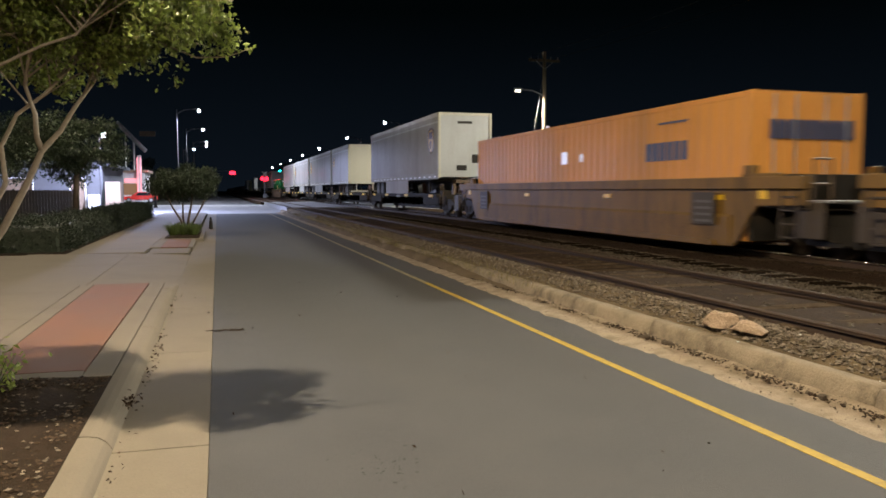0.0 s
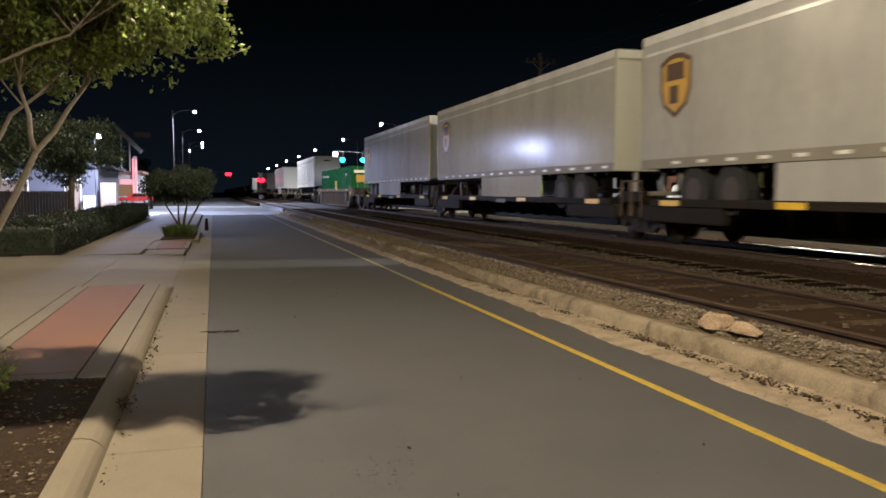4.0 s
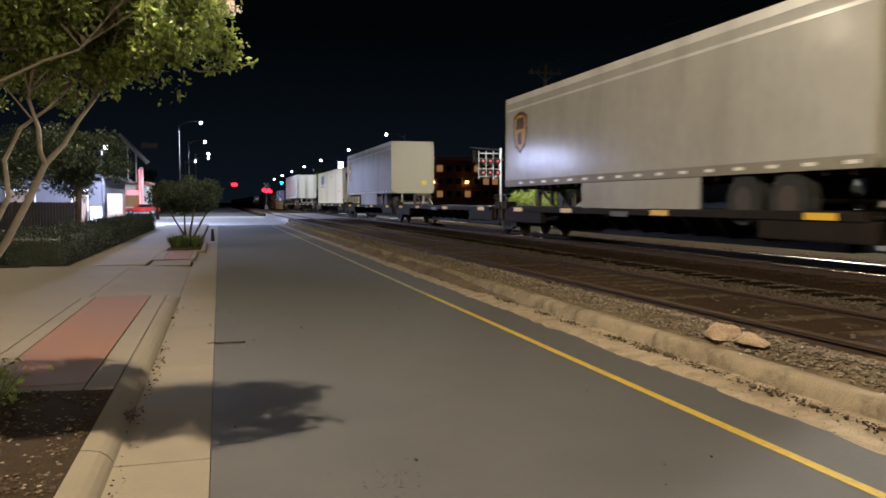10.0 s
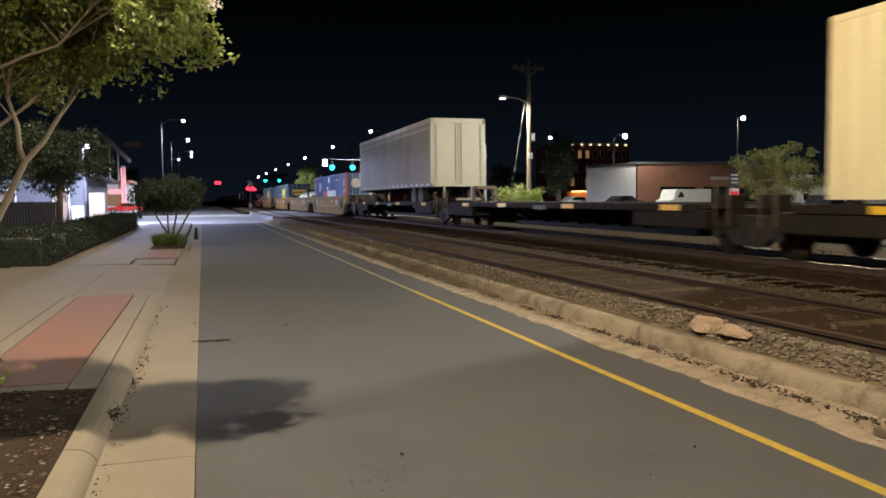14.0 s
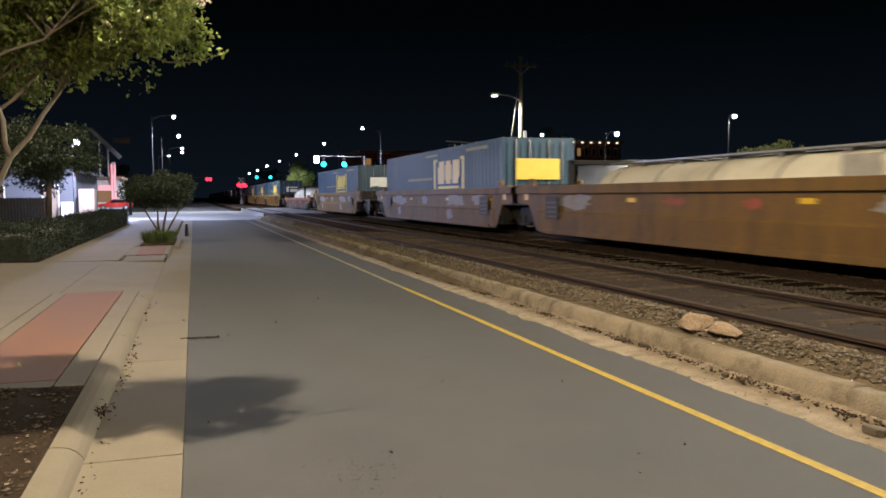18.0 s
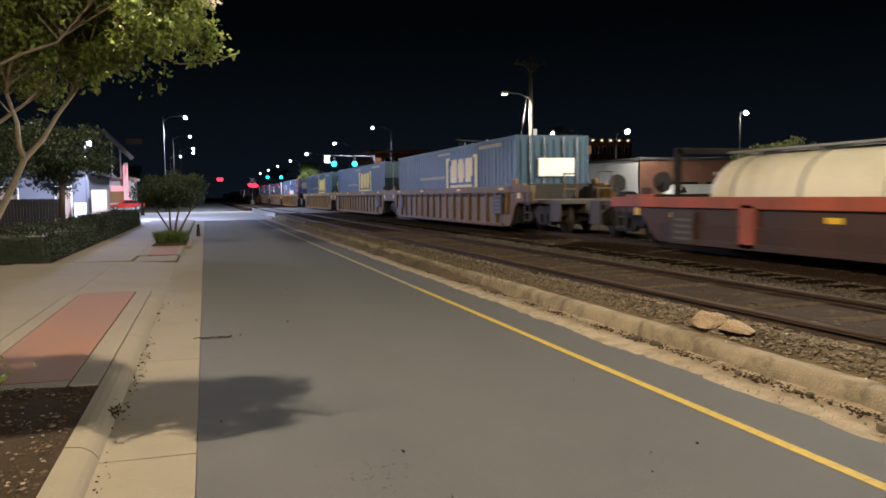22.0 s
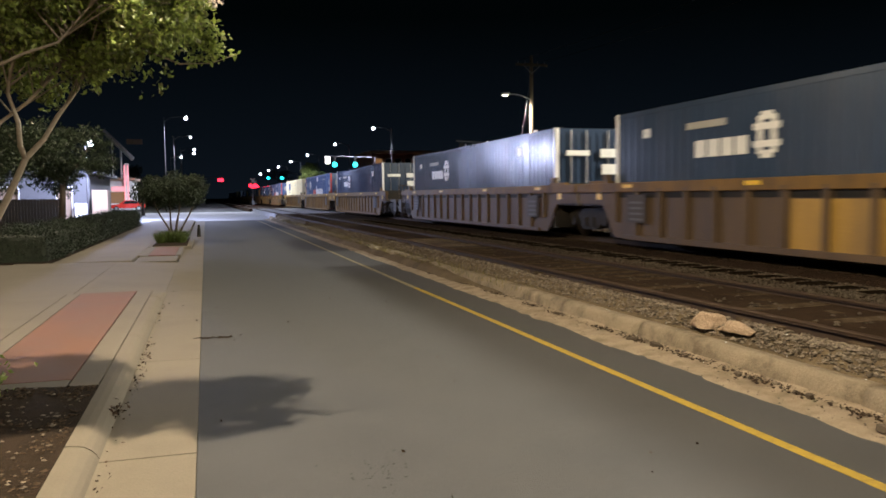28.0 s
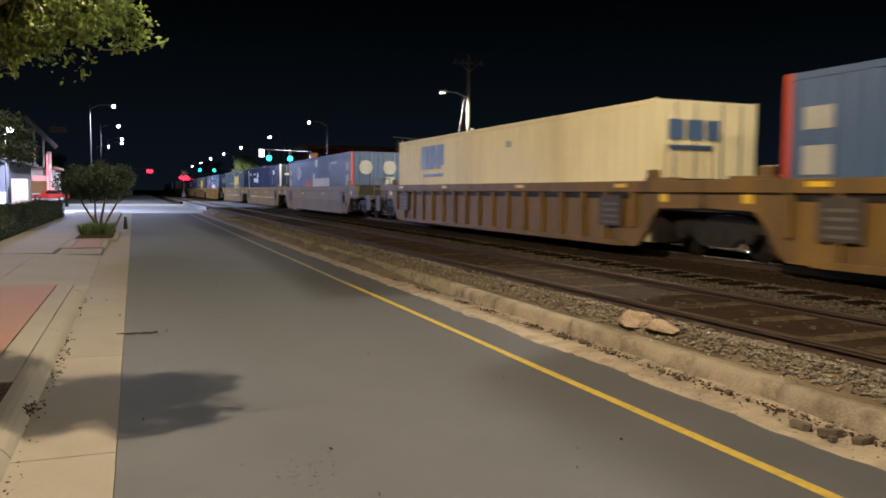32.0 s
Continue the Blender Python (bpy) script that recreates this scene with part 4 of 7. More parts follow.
    # crossmembers, landing gear, skirt
    part("underframe", boxes(*[(-1.2, 1.2, 0.5 + k * 0.6, 0.58 + k * 0.6, z0 - 0.09, z0 + 0.02) for k in range(int(length / 0.62))]), BLACK, t)["kind"] = "stuff"
    for x in (-0.9, 0.82):
        y = nose - s * (3.0 if length > 10 else 2.0)
        part("landing_leg", boxes((x, x + 0.1, y - 0.06, y + 0.06, z0 - 0.62, z0)), BLACK, t)
    if skirt:
        a, b = sorted((tail + s * 4.6, tail + s * 10.2))
        for x in (-CW + 0.02, CW - 0.05):
            part("side_skirt", boxes((x, x + 0.03, a, b, z0 - 0.74, z0), bevel=0.008), body, t, "pale side skirt")
    if logo:
        logo(t, z0, z1)
    return t


def truck_parts(parent, y):
    """A two-axle railway truck: side frames, springs and four wheels."""
    t = part("truck_bolster", boxes((-0.95, 0.95, y - 0.18, y + 0.18, 0.42, 0.72), bevel=0.03), GREASE, parent)
    for x in (-1.02, 1.02):
        bm = bmesh.new()
        prof = [(-1.2, 0.50), (-1.2, 0.62), (-0.75, 0.80), (0.75, 0.80), (1.2, 0.62), (1.2, 0.50), (0.78, 0.48), (0.4, 0.22), (-0.4, 0.22), (-0.78, 0.48)]
        a = [bm.verts.new((x - 0.08, y + p, q)) for p, q in prof]
        b = [bm.verts.new((x + 0.08, y + p, q)) for p, q in prof]
        bm.faces.new(a)
        bm.faces.new(b[::-1])
        for i in range(10):
            bm.faces.new((a[i], b[i], b[(i + 1) % 10], a[(i + 1) % 10]))
        bmesh.ops.recalc_face_normals(bm, faces=bm.faces)
        part("side_frame", bm, GREASE, t)
        for d in (-0.2, 0.2):
            part("spring", tubes(((x, y + d, 0.3), (x, y + d, 0.55), 0.13), seg=8), GREASE, t)
    for dy in (-0.89, 0.89):
        part("axle", tubes(((-1.05, y + dy, 0.42), (1.05, y + dy, 0.42), 0.075), seg=8), GREASE, t)
        for x in (-0.78, 0.78):
            smooth(part("wheel", tubes(((x - 0.06, y + dy, 0.42), (x + 0.06, y + dy, 0.42), 0.42), ((x - 0.09 if x < 0 else x + 0.09, y + dy, 0.42), (x, y + dy, 0.42), 0.15), seg=24), WHEEL_STEEL, t), 30)
        for x in (-1.08, 1.08):
            part("bearing_cap", tubes(((x - 0.08, y + dy, 0.45), (x + 0.08, y + dy, 0.45), 0.13), seg=10), GREASE, t)


def blot(y0, y1, z0, z1, x):
    """A thin ragged patch of paint on a side."""
    rg = random.Random(int(y0 * 37 + z1 * 91))
    bm = bmesh.new()
    n = 22
    ring = []
    for k in range(n):
        a = 2 * math.pi * k / n
        r = rg.uniform(0.55, 1.1)
        ring.append(bm.verts.new((x, (y0 + y1) / 2 + r * (y1 - y0) / 2 * math.cos(a), min(max((z0 + z1) / 2 + r * (z1 - z0) / 2 * math.sin(a), z0), z1))))
    f = bm.faces.new(ring)
    r = bmesh.ops.extrude_face_region(bm, geom=[f])
    bmesh.ops.translate(bm, vec=(0.004, 0, 0), verts=[v for v in r["geom"] if isinstance(v, bmesh.types.BMVert)])
    bmesh.ops.recalc_face_normals(bm, faces=bm.faces)
    return bm


def well_car(label, colour, ribbed, near_truck, far_truck, band=None, patch=None, hi=1.30, panel=None):
    """A well for one container from y 0 to 16.15, platforms at both ends."""
    c = thing("well_car", label, "railway well car", "well cars of the train")
    lo, foot = 0.10, min(0.93, hi - 0.2)
    for x in (-1, 1):
        w0, w1 = (1.40, 1.46)
        a, b = sorted((x * w0, x * w1))
        bm = bmesh.new()
        e = 1.64
        out = [(-e, hi), (-e, foot), (-0.42, foot - 0.03), (-0.22, foot - 0.2), (0.1, lo + 0.15), (0.3, lo), (CL - 0.3, lo), (CL - 0.1, lo + 0.15), (CL + 0.22, foot - 0.2), (CL + 0.42, foot - 0.03), (CL + e, foot), (CL + e, hi)]
        p = [bm.verts.new((a, y, z)) for y, z in out]
        q = [bm.verts.new((b, y, z)) for y, z in out]
        bm.faces.new(p)
        bm.faces.new(q[::-1])
        for i in range(len(out)):
            bm.faces.new((p[i], q[i], q[(i + 1) % len(out)], p[(i + 1) % len(out)]))
        bmesh.ops.recalc_face_normals(bm, faces=bm.faces)
        s = part("side_sill", bm, colour, c)
        e0, e1 = sorted((x * 1.36, x * 1.53))
        part("top_chord", boxes((e0, e1, -1.66, CL + 1.66, hi - 0.09, hi + 0.14), bevel=0.02), band or colour, s)
        part("bottom_chord", boxes((e0 + (0.02 if x > 0 else 0), e1 - (0 if x > 0 else -0.0), 0.8, CL - 0.8, lo - 0.02, lo + 0.10), bevel=0.015), colour, s)
        if ribbed:
            f0, f1 = sorted((x * 1.45, x * 1.535))
            for k in range(17):
                y = 0.35 + k * 0.962
                part("side_post", boxes((f0, f1, y, y + 0.12, lo + (0.1 if 0.8 < y < CL - 0.9 else 0.4), hi), bevel=0.012), colour, s)
            # black strips between the posts: shade under the top chord, put in as colour
            h0, h1 = sorted((x * 1.455, x * 1.47))
            for k in range(16):
                y = 0.35 + k * 0.962
                part("chord_shade", boxes((h0, h1, y + 0.17, y + 0.91, hi - 0.22, hi - 0.11)), BLACK, s)
        else:
            f0, f1 = sorted((x * 1.45, x * 1.49))
            bm = bmesh.new()
            sec = [(1.455, hi * 0.56), (1.50, hi * 0.51), (1.475, lo + 0.03), (1.455, lo + 0.03)]
            ends = [[bm.verts.new((x * p, y, q)) for p, q in sec] for y in (0.35, CL - 0.35)]
            bm.faces.new(ends[0])
            bm.faces.new(ends[1][::-1])
            for k in range(4):
                bm.faces.new((ends[0][k], ends[1][k], ends[1][(k + 1) % 4], ends[0][(k + 1) % 4]))
            bmesh.ops.recalc_face_normals(bm, faces=bm.faces)
            part("lower_plate", bm, colour, s)
        for y in (0.6, 5.2, 10.6, 15.0):
            g0, g1 = sorted((x * 1.525, x * 1.54))
            part("reflector", boxes((g0, g1, y, y + 0.42, hi + 0.01, hi + 0.09)) if ribbed else boxes((sorted((x * 1.458, x * 1.472))[0], sorted((x * 1.458, x * 1.472))[1], y, y + 0.35, hi - 0.3, hi - 0.2)), REFLECT, s)
        if hi < 1.0:
            for y in (3.6, 8.0, 12.6):
                r0, r1 = sorted((x * 1.45, x * 1.53))
                part("red_side_post", boxes((r0, r1, y, y + 0.42, lo, hi), bevel=0.012), band or colour, s, "faded red post")
        # brighter yellow over the given stretch of the side
        if panel and x < 0:
            part("yellow_panel", boxes((-1.472, -1.458, panel[0], panel[1], lo + 0.1, hi - 0.24)), CAR_GOLD, s, "brighter yellow panel on the near half")
        if patch and x < 0:
            for (ya, yb, za, zb, pm) in patch:
                part("painted_patch", blot(ya, yb, za, zb, -1.508 if zb < hi * 0.55 else -1.466), pm, s, "patch of faded graffiti paint")
    part("well_floor", boxes(*[(-1.38, 1.38, y, y + 0.5, 0.14, 0.2) for y in (0.3, 4.0, 7.8, 11.6, 15.3)], (-1.38, -1.1, 0.3, CL - 0.3, 0.15, 0.198), (1.1, 1.38, 0.3, CL - 0.3, 0.15, 0.198)), BLACK, c)
    own_near, own_far = near_truck is not None, far_truck == CL + 1.75
    for near in (True, False):
        loose = own_near if near else own_far
        s, at = (-1, 0.0) if near else (1, CL)

        def span(a, b):
            return tuple(sorted((at + s * a, at + s * b)))
        reach = 3.2 if loose else 1.6
        e = part("end_platform", boxes((-1.39, 1.39, *span(0.0, 1.6), 0.86, 1.0), (-0.45, 0.45, *span(0.0, reach), 0.58, 0.9), bevel=0.02), CAR_DARK, c, "sooty end platform")
        part("bulkhead", boxes((-1.39, 1.39, *span(0.08, 0.2), 0.22, hi + 0.2), (-1.2, -1.05, *span(0.2, 0.8), hi - 0.35, hi + 0.1), (1.05, 1.2, *span(0.2, 0.8), hi - 0.35, hi + 0.1), bevel=0.015), GREASE, e, "grimy dark bulkhead")
        for x in (-1.49, 1.46):
            if loose:
                part("ladder", boxes((x, x + 0.03, *span(1.05, 1.08), 0.3, 1.3), (x, x + 0.03, *span(1.45, 1.48), 0.3, 1.3), *[(x, x + 0.03, *span(1.05, 1.48), 0.34 + k * 0.24, 0.37 + k * 0.24) for k in range(4)]), CAR_DARK, e)
            g = -1.472 if x < 0 else 1.462
            part("reflector", boxes((g, g + 0.01, *span(0.45, 0.68), hi - 0.27, hi - 0.06)), REFLECT, e)
        for x in (-1.5, 1.38):
            part("guide_post", boxes((x, x + 0.12, *span(0.04, 0.34), hi + 0.12, hi + 0.36), bevel=0.03), colour, e)
            part("chord_cap", boxes((x - 0.01, x + 0.13, *span(0.0, 1.0), hi + 0.10, hi + 0.2), bevel=0.02), band or colour, e)
        if loose:
            part("hand_rail", tubes(((-1.1, at + s * 3.1, 0.9), (-1.1, at + s * 3.1, 1.75), 0.02), ((-0.7, at + s * 3.1, 0.9), (-0.7, at + s * 3.1, 1.75), 0.02), ((-1.1, at + s * 3.1, 1.74), (-0.7, at + s * 3.1, 1.74), 0.02), ((-1.1, at + s * 3.1, 1.3), (-0.7, at + s * 3.1, 1.3), 0.02), seg=6), CAR_BROWN, e)
            part("step_deck", boxes((-1.25, 1.25, *span(1.6, 3.2), 0.86, 0.98), (-1.3, -1.25, *span(2.6, 3.2), 0.35, 0.98), bevel=0.015), CAR_DARK, e)
            part("brake_wheel", tubes(((0.75, at + s * 2.9, 1.45), (0.75, at + s * 2.95, 1.45), 0.28), ((0.75, at + s * 2.9, 0.95), (0.75, at + s * 2.9, 1.45), 0.04), seg=14), BLACK, e)
        ya = 0.75 if near else CL - 1.75
        pz = hi - 0.8
        pan = part("stencil_panel", boxes((-1.545, -1.535, ya, ya + 0.8, pz, hi - 0.15)), CAR_DARK, e, "dark stencil panel")
        side_marks(pan, [(ya + 0.1, ya + 0.68, pz + 0.05 + k * 0.13, pz + 0.1 + k * 0.13) for k in range(4)], -1.55, STENCIL, "stencil_bar")
    if near_truck is not None:
        truck_parts(c, near_truck)
    if far_truck is not None:
        truck_parts(c, far_truck)
    if near_truck is not None:
        part("coupler", boxes((-0.14, 0.14, near_truck - 2.0, near_truck, 0.68, 0.92), bevel=0.03), GREASE, c)
    return c


def spine_car(label, near_truck, far_truck, hitch="F", length=17.4):
    """One low spine platform with wheel decks; y 0 is its near end."""
    c = thing("spine_car", label, "railway spine car", "spine cars of the train")
    part("center_sill", boxes((-0.32, 0.32, -0.6, length - 0.2, 0.62, 0.98), bevel=0.02), BLACK, c)
    for x in (-1, 1):
        a, b = sorted((x * 1.18, x * 1.34))
        part("side_beam", boxes((a, b, 0.6, length - 1.2, 0.86, 1.02), bevel=0.02), SPINE_DECK, c)
        for y0, y1 in ((0.4, 3.2), (length - 3.9, length - 0.8)):
            part("bolster_skirt", boxes((sorted((x * 1.12, x * 1.30))[0], sorted((x * 1.12, x * 1.30))[1], y0, y1, 0.5, 0.88), bevel=0.04), SPINE_DECK, c)
        for y in (1.2, 6.2, 11.2, 15.0):
            g0, g1 = sorted((x * 1.338, x * 1.35))
            part("reflector", boxes((g0, g1, y, y + 0.75, 0.875, 1.0)), REFLECT, c)
        g0, g1 = sorted((x * 1.338, x * 1.35))
        part("stencil_patch", boxes((g0, g1, 8.0, 8.9, 0.82, 0.95)), STENCIL, c)
        for y in (3.2, 4.4, 5.6, 6.8, 8.0, 9.2, 10.4, 11.6):
            bm = bmesh.new()
            tube(bm, (x * 1.26, y + 0.1, 0.88), (x * 0.3, y + 1.0, 0.45), 0.075, seg=6)
            part("diagonal_brace", bm, SPINE_DECK, c)
    part("lower_sill", boxes((-0.3, 0.3, 2.0, length - 3.0, 0.26, 0.63), bevel=0.03), BLACK, c)
    part("deck_plate", boxes((-1.16, 1.16, 0.7, length - 1.3, 0.9, 0.94)), BLACK, c)
    for k in range(12):
        part("deck_bar", boxes((-1.17, 1.17, 0.9 + k * 1.3, 1.15 + k * 1.3, 0.94, 1.0)), BLACK, c)
    part("wheel_deck", boxes((-1.3, -0.7, 1.0, 7.2, 1.0, 1.03), (0.7, 1.3, 1.0, 7.2, 1.0, 1.03), (-1.3, -0.7, length - 8.0, length - 2.0, 1.0, 1.03), (0.7, 1.3, length - 8.0, length - 2.0, 1.0, 1.03)), BLACK, c)
    y = 0.75 if hitch == "E" else length - 1.7
    h = part("hitch_stand", boxes((-0.42, 0.42, y - 0.3, y + 0.3, 1.55, 1.68), (-0.5, -0.38, y - 0.12, y + 0.12, 1.0, 1.56), (0.38, 0.5, y - 0.12, y + 0.12, 1.0, 1.56), bevel=0.02), CAR_BROWN, c, "rusty brown trailer hitch stand")
    part("hitch_strut", tubes(((-0.3, y, 1.55), (-0.3, y + (1.0 if hitch == "E" else -1.0), 1.02), 0.05), ((0.3, y, 1.55), (0.3, y + (1.0 if hitch == "E" else -1.0), 1.02), 0.05), seg=6), CAR_BROWN, h)
    for ye in (-0.35, length - 0.75):
        e = part("end_frame", boxes((-1.15, 1.15, ye, ye + 0.3, 0.55, 0.95), bevel=0.02), SPINE_DECK, c)
        part("brake_box", boxes((-1.3, -0.9, ye, ye + 0.5, 0.95, 1.2), bevel=0.02), SPINE_DECK, e)
        part("grab_iron", tubes(((-1.3, ye, 0.6), (-1.3, ye, 1.45), 0.02), ((-1.3, ye + 0.4, 0.6), (-1.3, ye + 0.4, 1.45), 0.02), ((-1.3, ye, 1.45), (-1.3, ye + 0.4, 1.45), 0.02), seg=6), CAR_BROWN, e)
    if near_truck is not None:
        truck_parts(c, near_truck)
    if far_truck is not None:
        truck_parts(c, far_truck)
    return c


def tank(label, length=12.2, y0=2.0):
    """Tank containers end to end: white lagged tanks with hoop bands in steel frames."""
    t = thing("tank_container", label, "tank container", "tanks on the train")
    zc, r = 1.06, 0.86
    bm = bmesh.new()
    half = length / 2
    prof = [(-half + 0.25, 0.0), (-half + 0.28, 0.4), (-half + 0.42, 0.66), (-half + 0.7, 0.82), (-half + 1.0, r), (half - 1.0, r), (half - 0.7, 0.82), (half - 0.42, 0.66), (half - 0.28, 0.4), (half - 0.25, 0.0)]
    seg = 28
    rings = []
    for y, rr in prof:
        rings.append([bm.verts.new((max(rr, 0.01) * math.cos(a), y0 + half + y, zc + max(rr, 0.01) * math.sin(a))) for a in (2 * math.pi * k / seg for k in range(seg))])
    for a, b in zip(rings, rings[1:]):
        for k in range(seg):
            bm.faces.new((a[k], b[k], b[(k + 1) % seg], a[(k + 1) % seg])).smooth = True
    bmesh.ops.recalc_face_normals(bm, faces=bm.faces)
    part("tank_shell", bm, P_TANK, t, "white lagged tank shell")
    n = 6
    for k in range(n):
        y = y0 + 1.4 + (length - 2.8) * k / (n - 1)
        part("hoop_band", tubes(((0, y - 0.04, zc), (0, y + 0.04, zc), r + 0.018), seg=28), GREY_MARK, t)
    for y in (y0, y0 + length - 0.14):
        f = part("end_frame", boxes((-CW, -CW + 0.13, y, y + 0.14, 0.2, 2.12), (CW - 0.13, CW, y, y + 0.14, 0.2, 2.12), (-CW, CW, y, y + 0.14, 2.0, 2.12), (-CW, CW, y, y + 0.14, 0.2, 0.36), bevel=0.01), BLACK, t)
        part("frame_brace", tubes(((-CW + 0.1, y + 0.07, 0.3), (-0.5, y + 0.07, 1.0), 0.05), ((CW - 0.1, y + 0.07, 0.3), (0.5, y + 0.07, 1.0), 0.05), seg=6), BLACK, f)
    part("walkway", boxes((-0.35, 0.35, y0 + 0.6, y0 + length - 0.6, zc + r + 0.06, zc + r + 0.1), *[(-0.3, 0.3, y0 + 1.0 + k * 1.6, y0 + 1.08 + k * 1.6, zc + r - 0.05, zc + r + 0.07) for k in range(7)]), STEEL, t)
    part("manhole", tubes(((0.6, y0 + half, zc + 0.4), (0.6, y0 + half, zc + r + 0.02), 0.26), seg=14), STEEL, t)
    side_marks(t, [(y0 + 3.0, y0 + 3.8, zc + 0.15, zc + 0.75)], -r - 0.004, GREY_MARK, "placard")
    part("bottom_beam", boxes((-CW, -CW + 0.13, y0, y0 + length, 0.2, 0.34), (CW - 0.13, CW, y0, y0 + length, 0.2, 0.34)), BLACK, t)
    return t


T0 = pose(11.1, 0, RAIL)


def place_well(s, colour, ribbed, near=-1.75, far=CL + 1.75, band=None, patch=None, label="", hi=1.30, panel=None):
    c = well_car(label, colour, ribbed, near, far, band, patch, hi, panel)
    moving(c, s)


def place_box(s, colour, label, **kw):
    moving(container(colour, label, base=kw.pop("base", 0.2), **kw), s)


WELL_S = "smooth-sided yellow-brown well car with grime and patches"
WELL_R = "rib-sided weathered yellow well car, rusty and grimy"
GRAF = [(1.0, 2.6, 0.76, 1.26, GRAFFITI), (3.2, 5.6, 0.74, 1.24, GRAFFITI), (4.6, 5.5, 0.2, 0.70, GRAFFITI), (8.0, 9.1, 0.78, 1.2, GRAFFITI), (11.6, 14.4, 0.74, 1.26, GRAFFITI), (12.4, 13.2, 0.25, 0.70, GRAFFITI)]
SMALL = [(8.6, 9.6, 0.92, 1.12, CAR_RED), (6.4, 7.0, 0.88, 1.1, CAR_RED), (2.4, 4.2, 0.74, 1.22, GRAFFITI), (12.6, 14.8, 0.76, 1.24, GRAFFITI)]
PLATE_W = (WHITE_MARK, [(-0.55, 0.75, 1.55, 2.15)])

place_well(-8.0, CAR_YELLOW, False, label=WELL_S)
place_well(12.65, CAR_YELLOW, False, label=WELL_S)
place_box(12.65, P_ORANGE, "orange container with dark blue bars in a well car", logo=logo_orange)

SPINE = "black low spine car with yellow reflectors"
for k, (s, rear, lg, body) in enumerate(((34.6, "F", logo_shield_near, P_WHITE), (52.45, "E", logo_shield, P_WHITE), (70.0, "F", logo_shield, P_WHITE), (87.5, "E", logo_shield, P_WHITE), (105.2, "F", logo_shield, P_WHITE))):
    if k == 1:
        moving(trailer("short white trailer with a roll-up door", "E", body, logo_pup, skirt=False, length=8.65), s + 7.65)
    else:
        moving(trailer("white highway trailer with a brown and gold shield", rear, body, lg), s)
    moving(spine_car(SPINE, -0.7 if k else -0.2, None if k < 4 else 17.1, "F" if rear == "E" else "E"), s - 0.5)

place_well(126.65, CAR_BROWN, True, label="rib-sided grimy brown well car", band=CAR_BROWN)
place_box(126.65, P_GREEN, "green container with gold squares in a well car", logo=logo_green)

for k, s in enumerate((148.4, 166.2, 184.0, 201.7, 219.2)):
    moving(spine_car(SPINE, -0.7 if k else -0.2, None if k < 4 else 17.1, "E" if k == 0 else "F"), s - 0.5)
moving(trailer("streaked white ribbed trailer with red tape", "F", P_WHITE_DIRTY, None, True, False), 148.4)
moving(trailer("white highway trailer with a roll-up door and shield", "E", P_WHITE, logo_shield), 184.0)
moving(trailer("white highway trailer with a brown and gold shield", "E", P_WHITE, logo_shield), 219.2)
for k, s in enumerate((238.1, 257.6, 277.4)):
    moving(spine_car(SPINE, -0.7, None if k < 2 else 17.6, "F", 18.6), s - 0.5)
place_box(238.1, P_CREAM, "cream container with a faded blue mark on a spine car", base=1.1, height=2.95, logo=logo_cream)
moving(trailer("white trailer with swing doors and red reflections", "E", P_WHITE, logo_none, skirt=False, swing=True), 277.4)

for k, s in enumerate((298.9, 318.6, 337.6)):
    place_well(s, CAR_YELLOW, False, -1.75 if k == 0 else None, CL + 1.62, patch=GRAF if k == 2 else SMALL, label=WELL_S)
place_box(298.9, P_BLUE, "blue container with a striped disc and bars", logo=logo_stripes, trim=P_RED)
moving(tank("pair of white lagged tanks with hoop bands in frames", 12.8, 1.5), 318.6)
place_box(337.6, P_NAVY, "navy container with yellow bracketed block mark", logo=logo_block, door_plate=(YELLOW_MARK, [(-0.85, 0.75, 1.5, 2.2)]))
place_well(361.3, CAR_YELLOW, False, patch=GRAF, label=WELL_S)
place_box(361.3, P_NAVY, "navy container with yellow bracketed block mark", logo=logo_block, door_plate=PLATE_W)
place_well(382.6, CAR_MAROON, False, band=CAR_RED, label="low sooty well car with faded red top chord", hi=0.93)
moving(tank("white tank with hoop bands and a walkway", 12.2, 3.3), 382.6)
for k, (s, pl) in enumerate(((407.0, PLATE_W), (426.4, (WHITE_MARK, [(0.3, 0.65, 1.5, 2.2)])), (445.4, (YELLOW_MARK, [(-0.9, -0.5, 1.5, 2.1), (-0.4, 0.0, 1.5, 2.1), (0.1, 0.5, 1.5, 2.1)])))):
    place_well(s, CAR_YELLOW, True, -1.75 if k == 0 else None, CL + 1.65, label=WELL_R)
    place_box(s, P_NAVY, "navy container with yellow bracketed block mark", logo=logo_block, door_plate=pl)
